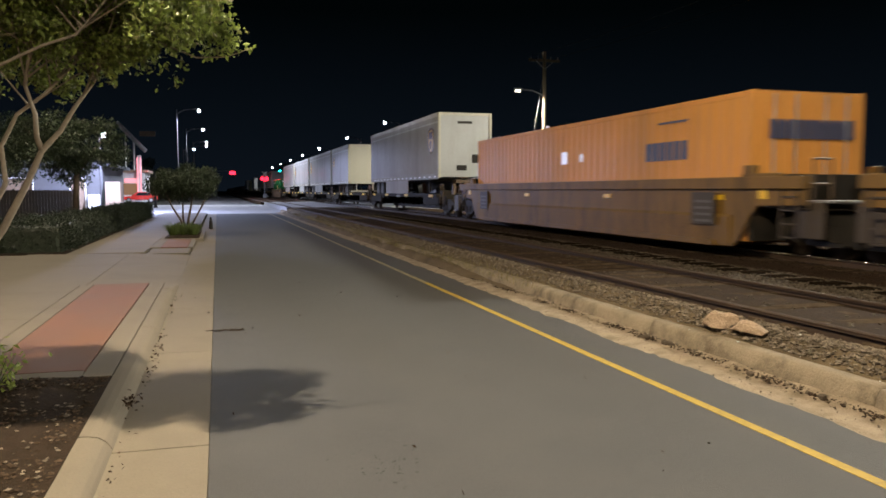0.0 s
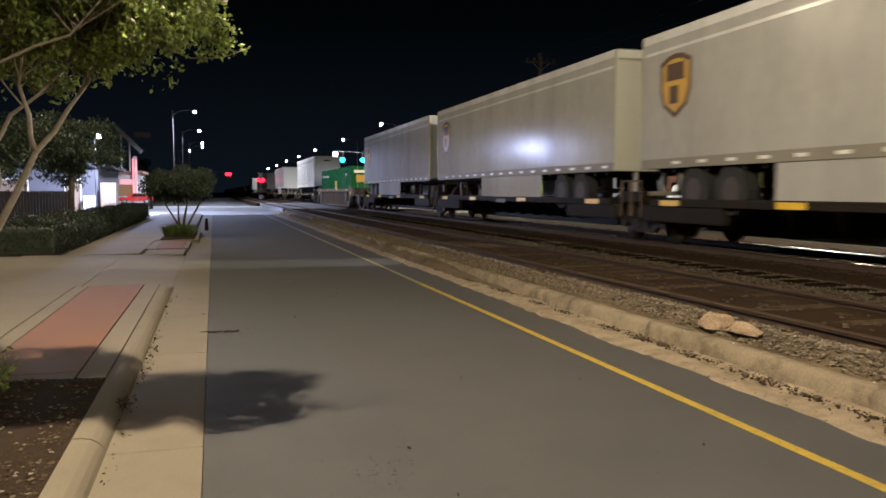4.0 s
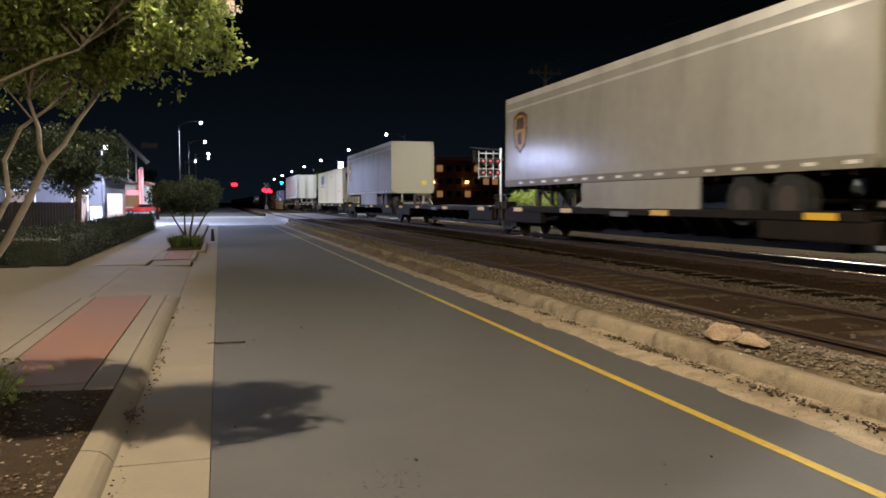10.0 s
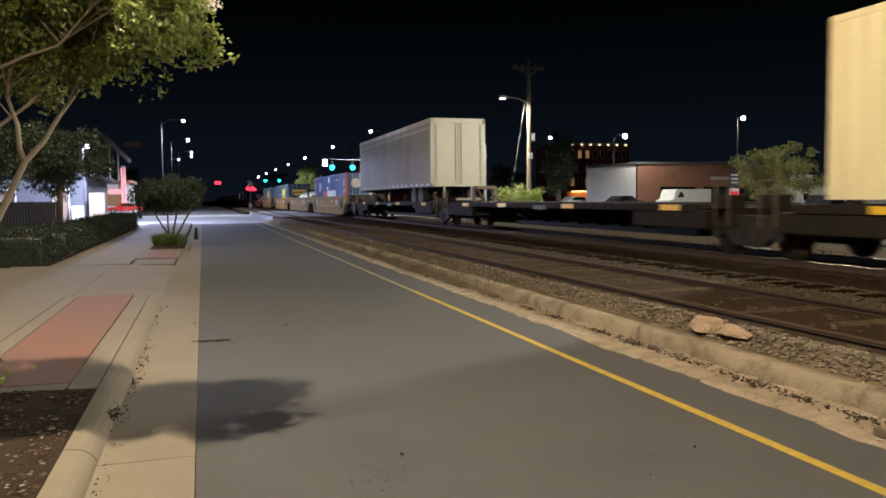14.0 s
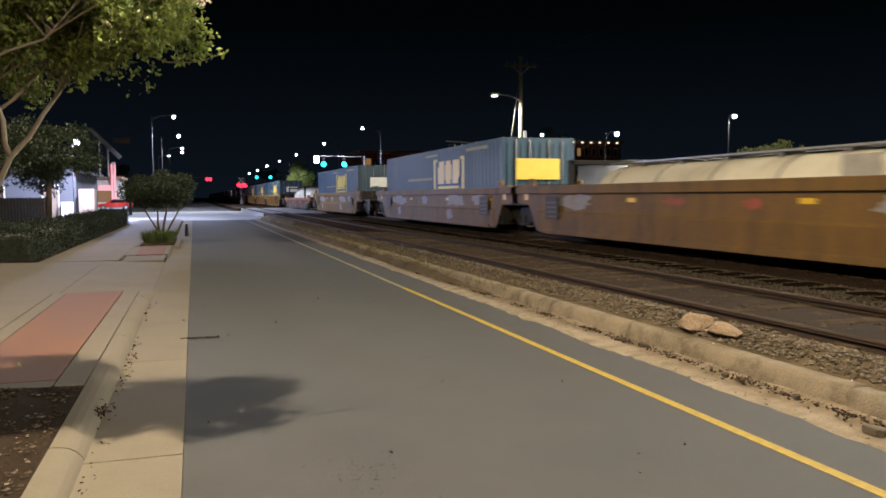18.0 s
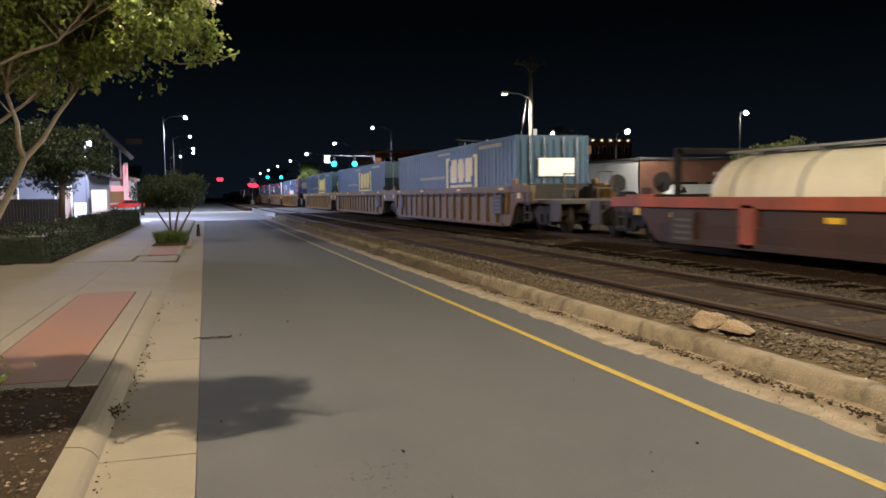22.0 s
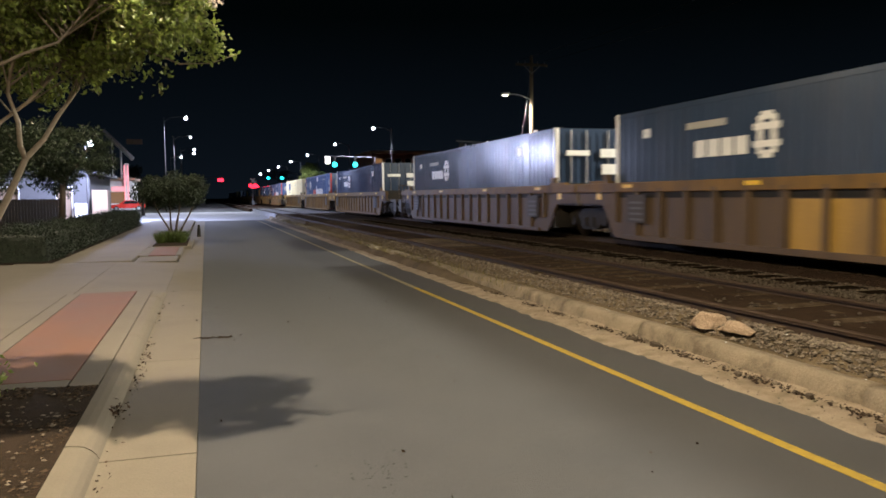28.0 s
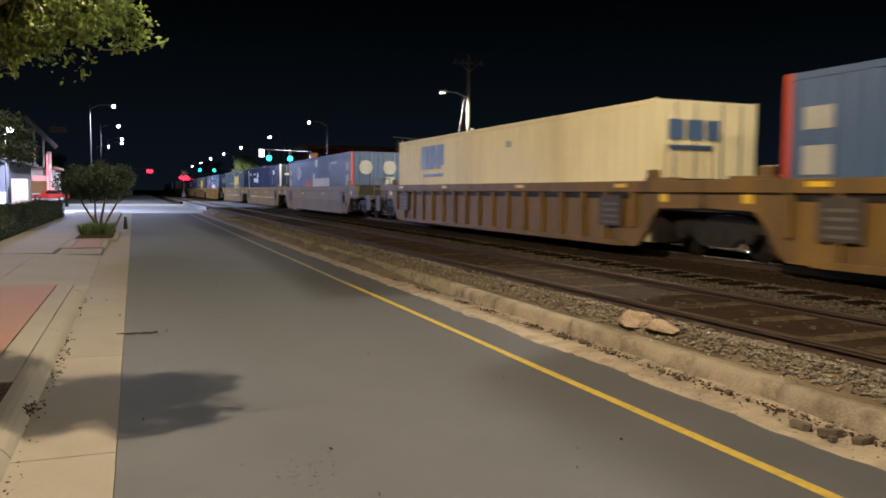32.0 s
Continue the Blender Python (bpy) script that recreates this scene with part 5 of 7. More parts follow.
DECK = [(469.4, P_BLUE, logo_stripes, P_RED, "blue container with a striped disc and pale discs on the doors"), (489.0, P_SLATE, logo_weave, WHITE_MARK, "slate-blue container with a white knot mark"), (508.6, P_SLATE, logo_weave, WHITE_MARK, "slate-blue container with a white knot mark"),
        (532.0, P_SLATE, logo_weave, WHITE_MARK, "slate-blue container with a white knot mark"), (551.4, P_BLUE, logo_stripes, P_RED, "blue container with a striped disc and pale discs on the doors"), (570.9, P_CREAM, logo_cream, None, "cream container with a faded blue mark"),
        (594.3, P_BLUE, logo_stripes, P_RED, "blue container with a striped disc"), (613.9, P_SLATE, logo_weave, WHITE_MARK, "slate-blue container with a white knot mark"), (633.5, P_NAVY, logo_block, None, "navy container with yellow bracketed block mark"),
        (657.0, P_BLUE, logo_stripes, None, "blue container with bars"), (676.6, P_NAVY, logo_block, None, "navy container with yellow bracketed block mark"), (696.2, P_SLATE, logo_weave, None, "slate-blue container with a white knot mark"),
        (719.6, P_NAVY, logo_block, None, "navy container with yellow bracketed block mark"), (739.2, P_CREAM, logo_cream, None, "cream container with a faded blue mark"), (758.8, P_BLUE, logo_none, None, "plain blue steel container with doors"),
        (782.2, P_SLATE, logo_none, None, "plain slate-blue steel container with doors"), (801.8, P_NAVY, logo_block, None, "navy container with yellow block mark"), (821.4, P_BLUE, logo_none, None, "plain blue steel container with doors")]
for k, (s, col, lg, trim, lab) in enumerate(DECK):
    s -= 0.28 if k > 2 else 0
    smooth_side = k in (6, 7, 8)
    place_well(s, CAR_BROWN if k in (1, 2) else CAR_YELLOW, not smooth_side, -1.75 if k % 3 == 0 else None, CL + (1.75 if k % 3 == 2 else 1.72), band=CAR_YELLOW, label=WELL_S if smooth_side else WELL_R, panel=(1.4, 9.9) if k == 1 else None)
    place_box(s, col, lab, logo=lg, trim=trim, flutes=0.30 if col is P_SLATE else 0.36)

# ---- trees, hedge and planting ----


def spray(rng, tips, n_each, spread):
    """Leaf points scattered along the outer ends of the twigs."""
    out = []
    for a, b in tips:
        a, b = np.array(a), np.array(b)
        k = rng.uniform(0.1, 1.05, n_each)[:, None]
        out.append(a + (b - a) * k + rng.normal(size=(n_each, 3)) * spread)
    return np.concatenate(out)


def clumps(seed, n, centre, radii, r):
    """Random leaf clumps in an ellipsoid, each x, y, z, radius."""
    rg = random.Random(seed)
    out = []
    while len(out) < n:
        p = [rg.uniform(-1, 1) for _ in range(3)]
        if sum(q * q for q in p) < 1:
            out.append((centre[0] + p[0] * radii[0], centre[1] + p[1] * radii[1], centre[2] + p[2] * radii[2], r * rg.uniform(0.6, 1.3)))
    return out


def crape_tree():
    """The tree at the curb: leaning stems out of the bed, fine crown over the street."""
    rng = np.random.default_rng(11)
    t = thing("crape_myrtle_tree", "multi-stemmed crape myrtle with olive-green leaves in the bed", "tree")
    t.location, t.scale = (0, 0, 0.224), (0.86, 0.86, 0.86)
    stems = [
        ([(-2.25, 6.7, -0.2), (-2.0, 6.72, 0.6), (-1.74, 6.78, 1.12), (-1.62, 6.8, 1.3), (-1.46, 6.82, 1.62), (-1.33, 6.85, 1.92), (-1.2, 6.9, 2.08), (-1.1, 6.95, 2.27), (-0.95, 7.0, 2.5), (-0.85, 7.0, 2.8)], 0.06, 0.018),
        ([(-1.33, 6.85, 1.92), (-1.36, 6.82, 2.02), (-1.36, 6.8, 2.2), (-1.42, 6.78, 2.42), (-1.36, 6.75, 2.75), (-1.25, 6.7, 3.2), (-1.1, 6.7, 3.7)], 0.036, 0.014),
        ([(-2.3, 6.72, -0.2), (-2.05, 6.8, 0.8), (-1.75, 6.85, 1.35), (-1.60, 6.85, 1.66), (-1.62, 6.85, 1.95), (-1.5, 6.85, 2.2), (-1.3, 6.85, 2.36), (-1.05, 6.8, 2.62), (-0.9, 6.8, 2.9)], 0.042, 0.014),
        ([(-2.35, 6.65, -0.2), (-2.4, 6.7, 1.0), (-2.3, 6.8, 1.9), (-2.05, 6.9, 2.7), (-1.75, 7.0, 3.4), (-1.5, 7.0, 3.9)], 0.04, 0.014),
        ([(-2.3, 6.8, -0.2), (-2.6, 7.0, 1.1), (-2.6, 7.2, 2.2), (-2.4, 7.4, 3.2), (-2.2, 7.5, 4.0)], 0.05, 0.018),
        ([(-1.95, 6.4, 2.45), (-1.5, 6.35, 2.5), (-1.2, 6.3, 2.65), (-0.97, 6.3, 2.74), (-0.8, 6.3, 2.95), (-0.6, 6.3, 3.2)], 0.022, 0.010),
    ]
    for pts, a, b in stems:
        bm = bmesh.new()
        limb(bm, pts, a * 0.66, b * 0.6, 9)
        part("stem", bm, BARK, t, "smooth pale leaning stem")
    tips = []
    bm = bmesh.new()
    for k in range(110):
        pts = stems[k % len(stems)][0]
        i = rng.integers(len(pts) // 2, len(pts) - 1)
        e = Vector(pts[i]).lerp(Vector(pts[i + 1]), rng.uniform())
        if e.z < 2.25:
            e = Vector(pts[-2]).lerp(Vector(pts[-1]), rng.uniform())
        ang = rng.uniform(0, 2 * math.pi)
        L = rng.uniform(0.35, 1.15)
        d = Vector((math.cos(ang) * L, math.sin(ang) * L * 0.8, rng.uniform(0.1, 0.9)))
        q = e + d
        q.x = min(q.x, 0.12 - rng.uniform(0, 0.3))
        q.y = min(max(q.y, 6.45 if q.x < -1.0 else 6.05), 8.5 if q.x < -1.0 else 7.2)
        q.z = max(q.z, 2.5 + rng.uniform(0, 0.4))
        m = (e + q) / 2 + Vector((rng.uniform(-0.1, 0.1), 0, 0.1))
        limb(bm, [e, m, q], 0.008, 0.003, 5)
        tips.append((m, q))
        for j in range(2):
            a2 = rng.uniform(0, 2 * math.pi)
            q2 = m + Vector((math.cos(a2) * 0.4, math.sin(a2) * 0.35, rng.uniform(-0.1, 0.35)))
            q2.x, q2.z = min(q2.x, 0.12), max(q2.z, 2.42)
            limb(bm, [m, q2], 0.004, 0.002, 4)
            tips.append((m, q2))
    # the long twig that points over the street
    tw = [Vector((-0.15, 6.95, 2.72)), Vector((0.1, 6.98, 2.74)), Vector((0.34, 7.0, 2.84))]
    limb(bm, [Vector((-0.6, 7.0, 2.9))] + tw, 0.008, 0.003, 5)
    tagged(part("twig_spray", bm, BARK, t), kind="stuff")
    # boughs of leaf clumps, each leaning a little with height: centre, radii, lowest and highest clump
    rg = random.Random(29)
    groups = []
    for cx, cy, rx, ry, z0, z1, n in ((-0.15, 6.98, 0.22, 0.26, 2.82, 3.5, 22), (-0.26, 6.22, 0.24, 0.22, 2.72, 3.4, 20), (-0.72, 6.78, 0.3, 0.42, 2.58, 3.7, 36), (-0.35, 6.6, 0.3, 0.3, 2.95, 3.6, 14), (-1.35, 7.45, 0.4, 0.55, 2.5, 3.9, 50), (-1.3, 6.45, 0.42, 0.25, 2.75, 3.6, 40), (-0.98, 6.35, 0.3, 0.18, 2.95, 3.5, 26), (-2.1, 7.5, 0.5, 0.6, 2.4, 4.0, 50), (-2.9, 7.3, 0.5, 0.7, 2.5, 4.0, 36)):
        for k in range(n):
            z = rg.uniform(z0, z1)
            a, q = rg.uniform(0, 6.283), rg.uniform(0, 1) ** 0.5
            lean = z - 2.9
            groups.append((cx + rx * q * math.cos(a) - 0.12 * lean, cy + ry * q * math.sin(a) - 0.26 * lean, z, rg.uniform(0.13, 0.25)))
    pts = np.concatenate([spray(rng, tips, 60, 0.07), clump_points(rng, groups, 84000, 1.05)])
    gaps = np.array([noise.noise((a * 2.3, b * 2.3, c * 2.6)) + 0.6 * noise.noise((a * 6.5, b * 6.5, c * 6.5)) for a, b, c in pts.tolist()])
    pts = pts[gaps > -0.16]
    twl = spray(rng, [(tw[0], tw[2])], 34, 0.025)
    cut = rng.uniform(size=len(pts)) < 0.72
    part("crown", leaves_mesh("crown", np.concatenate([pts[cut], twl]), 0.054, rng), LEAF, t, "olive-green crown of small leaves")
    part("inner_crown", leaves_mesh("inner_crown", pts[~cut], 0.052, rng), LEAF_OLIVE, t, "duller inner leaves")
    fl = np.array([0.10, 6.95, 3.28]) + rng.normal(size=(190, 3)) * np.array([0.045, 0.045, 0.04])
    part("flower_cluster", leaves_mesh("flower_cluster", fl, 0.035, rng), FLOWER, t, "pale crape flower cluster")
    return t


crape_tree()


def round_tree(name, label, at, stems, centres, n, size, mat_leaf, bark, seed, group=""):
    rng = np.random.default_rng(seed)
    t = thing(name, label, "tree", group)
    t.location = at
    for pts, a, b in stems:
        bm = bmesh.new()
        limb(bm, pts, a, b, 7)
        part("trunk", bm, bark, t)
    part("crown", leaves_mesh("crown", clump_points(rng, centres, n, 0.45), size, rng), mat_leaf, t, "uneven leafy crown")
    return t


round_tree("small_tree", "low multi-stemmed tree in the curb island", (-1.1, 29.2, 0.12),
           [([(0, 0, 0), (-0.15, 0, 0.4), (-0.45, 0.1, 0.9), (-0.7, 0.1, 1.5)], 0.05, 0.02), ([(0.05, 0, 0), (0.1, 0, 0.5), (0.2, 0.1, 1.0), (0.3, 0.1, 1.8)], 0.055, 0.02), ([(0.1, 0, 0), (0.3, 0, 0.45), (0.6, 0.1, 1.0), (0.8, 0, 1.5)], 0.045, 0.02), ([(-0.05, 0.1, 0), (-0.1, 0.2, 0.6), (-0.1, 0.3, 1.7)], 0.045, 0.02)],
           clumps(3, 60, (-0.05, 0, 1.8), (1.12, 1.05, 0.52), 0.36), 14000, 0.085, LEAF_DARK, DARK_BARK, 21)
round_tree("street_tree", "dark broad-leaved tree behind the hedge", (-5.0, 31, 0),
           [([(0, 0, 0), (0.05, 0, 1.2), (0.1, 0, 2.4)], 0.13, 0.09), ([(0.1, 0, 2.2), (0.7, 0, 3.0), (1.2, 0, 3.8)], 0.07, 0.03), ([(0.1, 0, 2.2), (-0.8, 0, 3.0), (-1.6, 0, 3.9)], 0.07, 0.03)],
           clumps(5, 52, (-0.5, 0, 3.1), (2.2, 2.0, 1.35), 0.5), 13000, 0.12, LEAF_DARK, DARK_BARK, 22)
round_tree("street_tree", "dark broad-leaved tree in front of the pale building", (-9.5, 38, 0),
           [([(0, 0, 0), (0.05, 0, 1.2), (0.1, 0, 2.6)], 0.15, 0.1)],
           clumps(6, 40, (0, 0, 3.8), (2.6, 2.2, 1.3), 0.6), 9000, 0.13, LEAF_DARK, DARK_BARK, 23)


def hedge(label, x0, x1, y0, y1, h, seed, n):
    rng = np.random.default_rng(seed)
    t = thing("hedge", label, "hedge")
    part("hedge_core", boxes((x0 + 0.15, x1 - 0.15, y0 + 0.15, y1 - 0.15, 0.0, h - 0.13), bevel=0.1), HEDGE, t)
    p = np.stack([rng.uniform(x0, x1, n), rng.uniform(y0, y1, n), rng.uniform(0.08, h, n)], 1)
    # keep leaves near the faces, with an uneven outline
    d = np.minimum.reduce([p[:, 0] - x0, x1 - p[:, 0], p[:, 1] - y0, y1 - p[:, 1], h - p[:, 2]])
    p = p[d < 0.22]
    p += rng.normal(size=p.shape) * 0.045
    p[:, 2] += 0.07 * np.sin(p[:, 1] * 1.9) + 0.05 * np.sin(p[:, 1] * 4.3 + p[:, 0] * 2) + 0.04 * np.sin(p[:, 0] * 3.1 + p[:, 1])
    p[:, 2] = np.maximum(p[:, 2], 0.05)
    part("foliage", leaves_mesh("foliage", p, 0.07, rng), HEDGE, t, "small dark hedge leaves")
    return t


hedge("clipped dark green hedge along the sidewalk", -5.2, -3.55, 20.6, 48, 0.85, 31, 90000)
hedge("clipped dark green hedge across the lot's edge", -12, -5.25, 20.6, 22.4, 0.85, 32, 30000)
structure(part("hedge_bed", boxes((-12, -3.5, 20.25, 48.4, -0.05, 0.10)), MULCH), "mulched strip under the hedge", "planting bed")


def tuft(name, label, category, at, n, h, spread, m, seed):
    """A tuft of thin bent blades."""
    rng = np.random.default_rng(seed)
    v, f = [], []
    for k in range(n):
        a = rng.uniform(0, 2 * math.pi)
        r = spread * rng.uniform(0, 1) ** 0.5 * 0.4
        x, y = r * math.cos(a), r * math.sin(a)
        hh = h * rng.uniform(0.4, 1)
        dx, dy = math.cos(a) * spread * rng.uniform(0.2, 1), math.sin(a) * spread * rng.uniform(0.2, 1)
        w = 0.008
        i = len(v)
        v += [(x - w * math.sin(a), y + w * math.cos(a), 0), (x + w * math.sin(a), y - w * math.cos(a), 0), (x + dx * 0.5 + w * math.sin(a), y + dy * 0.5 - w * math.cos(a), hh * 0.75), (x + dx * 0.5 - w * math.sin(a), y + dy * 0.5 + w * math.cos(a), hh * 0.75), (x + dx, y + dy, hh)]
        f += [(i, i + 1, i + 2, i + 3), (i + 3, i + 2, i + 4)]
    me = bpy.data.meshes.new(name)
    me.from_pydata(v, [], f)
    ob = part(name, me, m)
    ob.location = at
    return tagged(ob, label, category)


rng = np.random.default_rng(77)
# a leafy weed in the bed
weed = thing("weed", "small bright green weed in the mulch", "plant")
weed.location, weed.scale = (-1.62, 6.25, 0.08), (1.5, 1.5, 1.6)
bm = bmesh.new()
for k in range(9):
    a = k * 0.7
    limb(bm, [(0, 0, 0), (0.06 * math.cos(a), 0.06 * math.sin(a), 0.09), (0.13 * math.cos(a), 0.13 * math.sin(a), 0.17 + 0.02 * (k % 3))], 0.004, 0.002, 4)
part("weed_stem", bm, GRASS, weed)
part("weed_leaves", leaves_mesh("weed_leaves", rng.normal(size=(300, 3)) * np.array([0.075, 0.075, 0.06]) + np.array([0, 0, 0.14]), 0.034, rng), LEAF, weed)["kind"] = "stuff"
for k in range(9):
    tuft("grass_tuft", "grass tuft on the island soil", "grass", (-1.42 + 0.3 * (k % 3), 27.3 + 0.75 * (k // 3) + 0.2 * (k % 2), 0.12), 110, 0.42, 0.42, GRASS, 40 + k)

# gutter litter, mulch chips, ballast stones, weeds on the verge


def bits(name, label, category, pts, sizes, m, seed, flat=0.6, faces=None):
    """Many small uneven stones or chips in one mesh."""
    rng = np.random.default_rng(seed)
    base = np.array([(1, 0, 0), (-1, 0, 0), (0, 1, 0), (0, -1, 0), (0, 0, 1), (0, 0, -1)], float)
    tri = np.array([(0, 2, 4), (2, 1, 4), (1, 3, 4), (3, 0, 4), (2, 0, 5), (1, 2, 5), (3, 1, 5), (0, 3, 5)])
    n = len(pts)
    j = base[None] * rng.uniform(0.6, 1.25, (n, 6, 1)) + rng.normal(size=(n, 6, 3)) * 0.18
    a = rng.uniform(0, 2 * math.pi, n)
    c, s = np.cos(a)[:, None], np.sin(a)[:, None]
    sx = np.array(sizes)[:, None]
    ax = sx * rng.uniform(0.7, 1.4, (n, 1))
    x = j[:, :, 0] * ax
    y = j[:, :, 1] * sx
    z = j[:, :, 2] * sx * flat
    v = np.stack([x * c - y * s + pts[:, 0:1], x * s + y * c + pts[:, 1:2], z + pts[:, 2:3]], 2).reshape(-1, 3)
    f = (tri[None] + (np.arange(n) * 6)[:, None, None]).reshape(-1, 3)
    me = bpy.data.meshes.new(name)
    me.from_pydata(v.tolist(), [], f.tolist())
    return tagged(part(name, me, m), label, category, kind="stuff")


def scatter(rng, n, x0, x1, y0, y1, near=0.0):
    y = y0 + (y1 - y0) * rng.uniform(0, 1, n) ** (1 + near)
    return np.stack([rng.uniform(x0, x1, n), y, np.zeros(n)], 1)


p = scatter(rng, 21000, 4.79, 5.09, 2.0, 40, 0.9)
p[:, 2] = [verge_h(a, b) + 0.012 for a, b, _ in p]
p[:, 2] = np.where(p[:, 0] > 5.07, 0.325, p[:, 2])
bits("verge_gravel", "loose gravel between the curb and the rail", "gravel", p, 0.005 + 0.026 * rng.uniform(0, 1, len(p)) ** 2.0, STONE, 1)
p = scatter(rng, 12000, 8.3, 14.0, 2.0, 45, 0.8)
p[:, 2] = [bed_z(a, b) + 0.004 for a, b, _ in p]
bits("track_ballast", "dark ballast stones between the ties", "ballast", p, rng.uniform(0.015, 0.04, len(p)), BALLAST, 2)
p = np.concatenate([scatter(rng, 19000, 7.12, 8.42, 2.0, 45, 0.7), scatter(rng, 500, 5.3, 6.55, 2.0, 40, 0.8)])
# stones left out over the dark hollow blocks
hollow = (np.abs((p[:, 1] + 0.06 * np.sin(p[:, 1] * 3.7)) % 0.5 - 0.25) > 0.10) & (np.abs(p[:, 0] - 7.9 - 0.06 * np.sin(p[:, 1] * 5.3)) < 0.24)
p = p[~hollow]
p[:, 2] = [bed_z(a, b) + 0.004 for a, b, _ in p]
bits("crib_stones", "dusty grey stones between the siding ties", "ballast", p, rng.uniform(0.012, 0.036, len(p)), CRIB, 8)
c = np.array([3.0, 3.5, 4.2, 4.9, 5.5, 6.4, 7.3, 8.0, 9.2, 10.1, 11.5, 13.0, 15.0, 17.5, 20.0])
p = np.concatenate([np.stack([4.40 + rng.normal(size=75) * 0.05, y + rng.normal(size=75) * rng.uniform(0.08, 0.3), np.full(75, 0.034)], 1) for y in c])
bits("curb_debris", "dark clumps of leaf debris along the curb foot", "debris", p, rng.uniform(0.005, 0.022, len(p)), LITTER, 9, 0.5)
p = scatter(rng, 1500, 3.98, 4.5, 1.5, 30, 1.0)
p[:, 2] = [grit_h(a, b) + 0.002 for a, b, _ in p]
bits("grit_pebbles", "pale pebbles scattered on the grit", "gravel", p, rng.uniform(0.003, 0.011, len(p)), STONE, 10, 0.6)
p = scatter(rng, 1500, 4.3, 4.54, 1.5, 40, 1.0)
p[:, 0] = 4.53 - np.abs(rng.normal(size=len(p))) * 0.08
p[:, 2] = 0.034
bits("curb_foot_gravel", "gravel washed against the curb", "gravel", p, rng.uniform(0.006, 0.022, len(p)), STONE, 3)
p = scatter(rng, 13000, -3.4, -0.87, 1.8, 6.7)
p[:, 2] = [bed_h(a, b) + 0.006 for a, b, _ in p]
p = p[[noise.noise((a * 2.2, b * 2.2, 4)) + 0.4 * noise.noise((a * 7, b * 7, 1)) > -0.12 for a, b, _ in p.tolist()]]
bits("mulch_chips", "wood chips and bark in the planting bed", "mulch", p, 0.004 + 0.018 * rng.uniform(0, 1, len(p)) ** 1.5, CHIP, 4, 0.45)
p = scatter(rng, 900, -3.2, -0.9, 2.2, 6.65)
p[:, 2] = [bed_h(a, b) + 0.01 for a, b, _ in p]
bits("pale_chips", "paler chips on the mulch", "mulch", p, rng.uniform(0.008, 0.022, len(p)), STONE, 5, 0.4)
p = np.concatenate([np.stack([-0.64 + np.abs(rng.normal(size=85)) * 0.04, rng.uniform(4.2, 12.5, 85), np.full(85, 0.012)], 1), np.stack([-0.6 + rng.normal(size=50) * 0.03, 8.3 + rng.normal(size=50) * 0.4, np.full(50, 0.012)], 1), np.stack([rng.uniform(-0.6, 3.2, 40), rng.uniform(3.5, 14, 40), np.full(40, 0.008)], 1)])
tagged(part("fallen_leaves", leaves_mesh("fallen_leaves", p, 0.032, rng, 0.0, 0.1), CHIP), "dry fallen leaves in the gutter", "leaf litter", kind="stuff")
p = np.stack([-0.65 + rng.normal(size=60) * 0.02, 6.05 + rng.normal(size=60) * 0.09, np.abs(rng.normal(size=60)) * 0.03 + 0.02], 1)
tagged(part("curb_weed", leaves_mesh("curb_weed", p, 0.035, rng, -0.4), CHIP), "small weed growing at the curb foot", "plant", kind="stuff")
# dark sealed crack across the lane's edge
p = np.stack([rng.uniform(-0.16, 0.28, 70), 9.15 + rng.normal(size=70) * 0.035, np.full(70, 0.004)], 1)
bits("crack_debris", "dark debris along a crack in the asphalt", "debris", p, rng.uniform(0.008, 0.03, 70), MULCH, 6, 0.25)
p = np.stack([0.9 + rng.normal(size=60) * 0.13, 4.35 + rng.normal(size=60) * 0.2, np.full(60, 0.002)], 1)
bits("oil_spots", "dark pitted spots in the asphalt", "stain", p, rng.uniform(0.005, 0.014, 60), OLD_ASPHALT, 7, 0.08)
p = np.stack([rng.uniform(4.35, 5.2, 4200), rng.uniform(10.5, 48, 4200), np.full(4200, 0.16)], 1)
v, f = [], []
for x, y, z in p:
    a, h = rng.uniform(0, 6.28), rng.uniform(0.04, 0.16)
    dx, dy = math.cos(a) * 0.05, math.sin(a) * 0.05
    i = len(v)
    v += [(x - dy * 0.12, y + dx * 0.12, z), (x + dy * 0.12, y - dx * 0.12, z), (x + dx, y + dy, z + h)]
    f.append((i, i + 1, i + 2))
me = bpy.data.meshes.new("verge_weeds")
me.from_pydata(v, [], f)
tagged(part("verge_weeds", me, DRY_GRASS), "dry yellowish weeds along the railway curb", "weeds", kind="stuff")


p = np.stack([rng.uniform(4.3, 5.15, 26), rng.uniform(4.5, 15, 26), np.full(26, 0.0)], 1)
p[:, 2] = np.where(p[:, 0] > 4.78, 0.325, np.where(p[:, 0] > 4.5, 0.2, 0.05))
bits("glass_shards", "small glinting glass shards on the verge and grit", "litter", p, rng.uniform(0.004, 0.010, 26), GLINT, 12, 0.5)


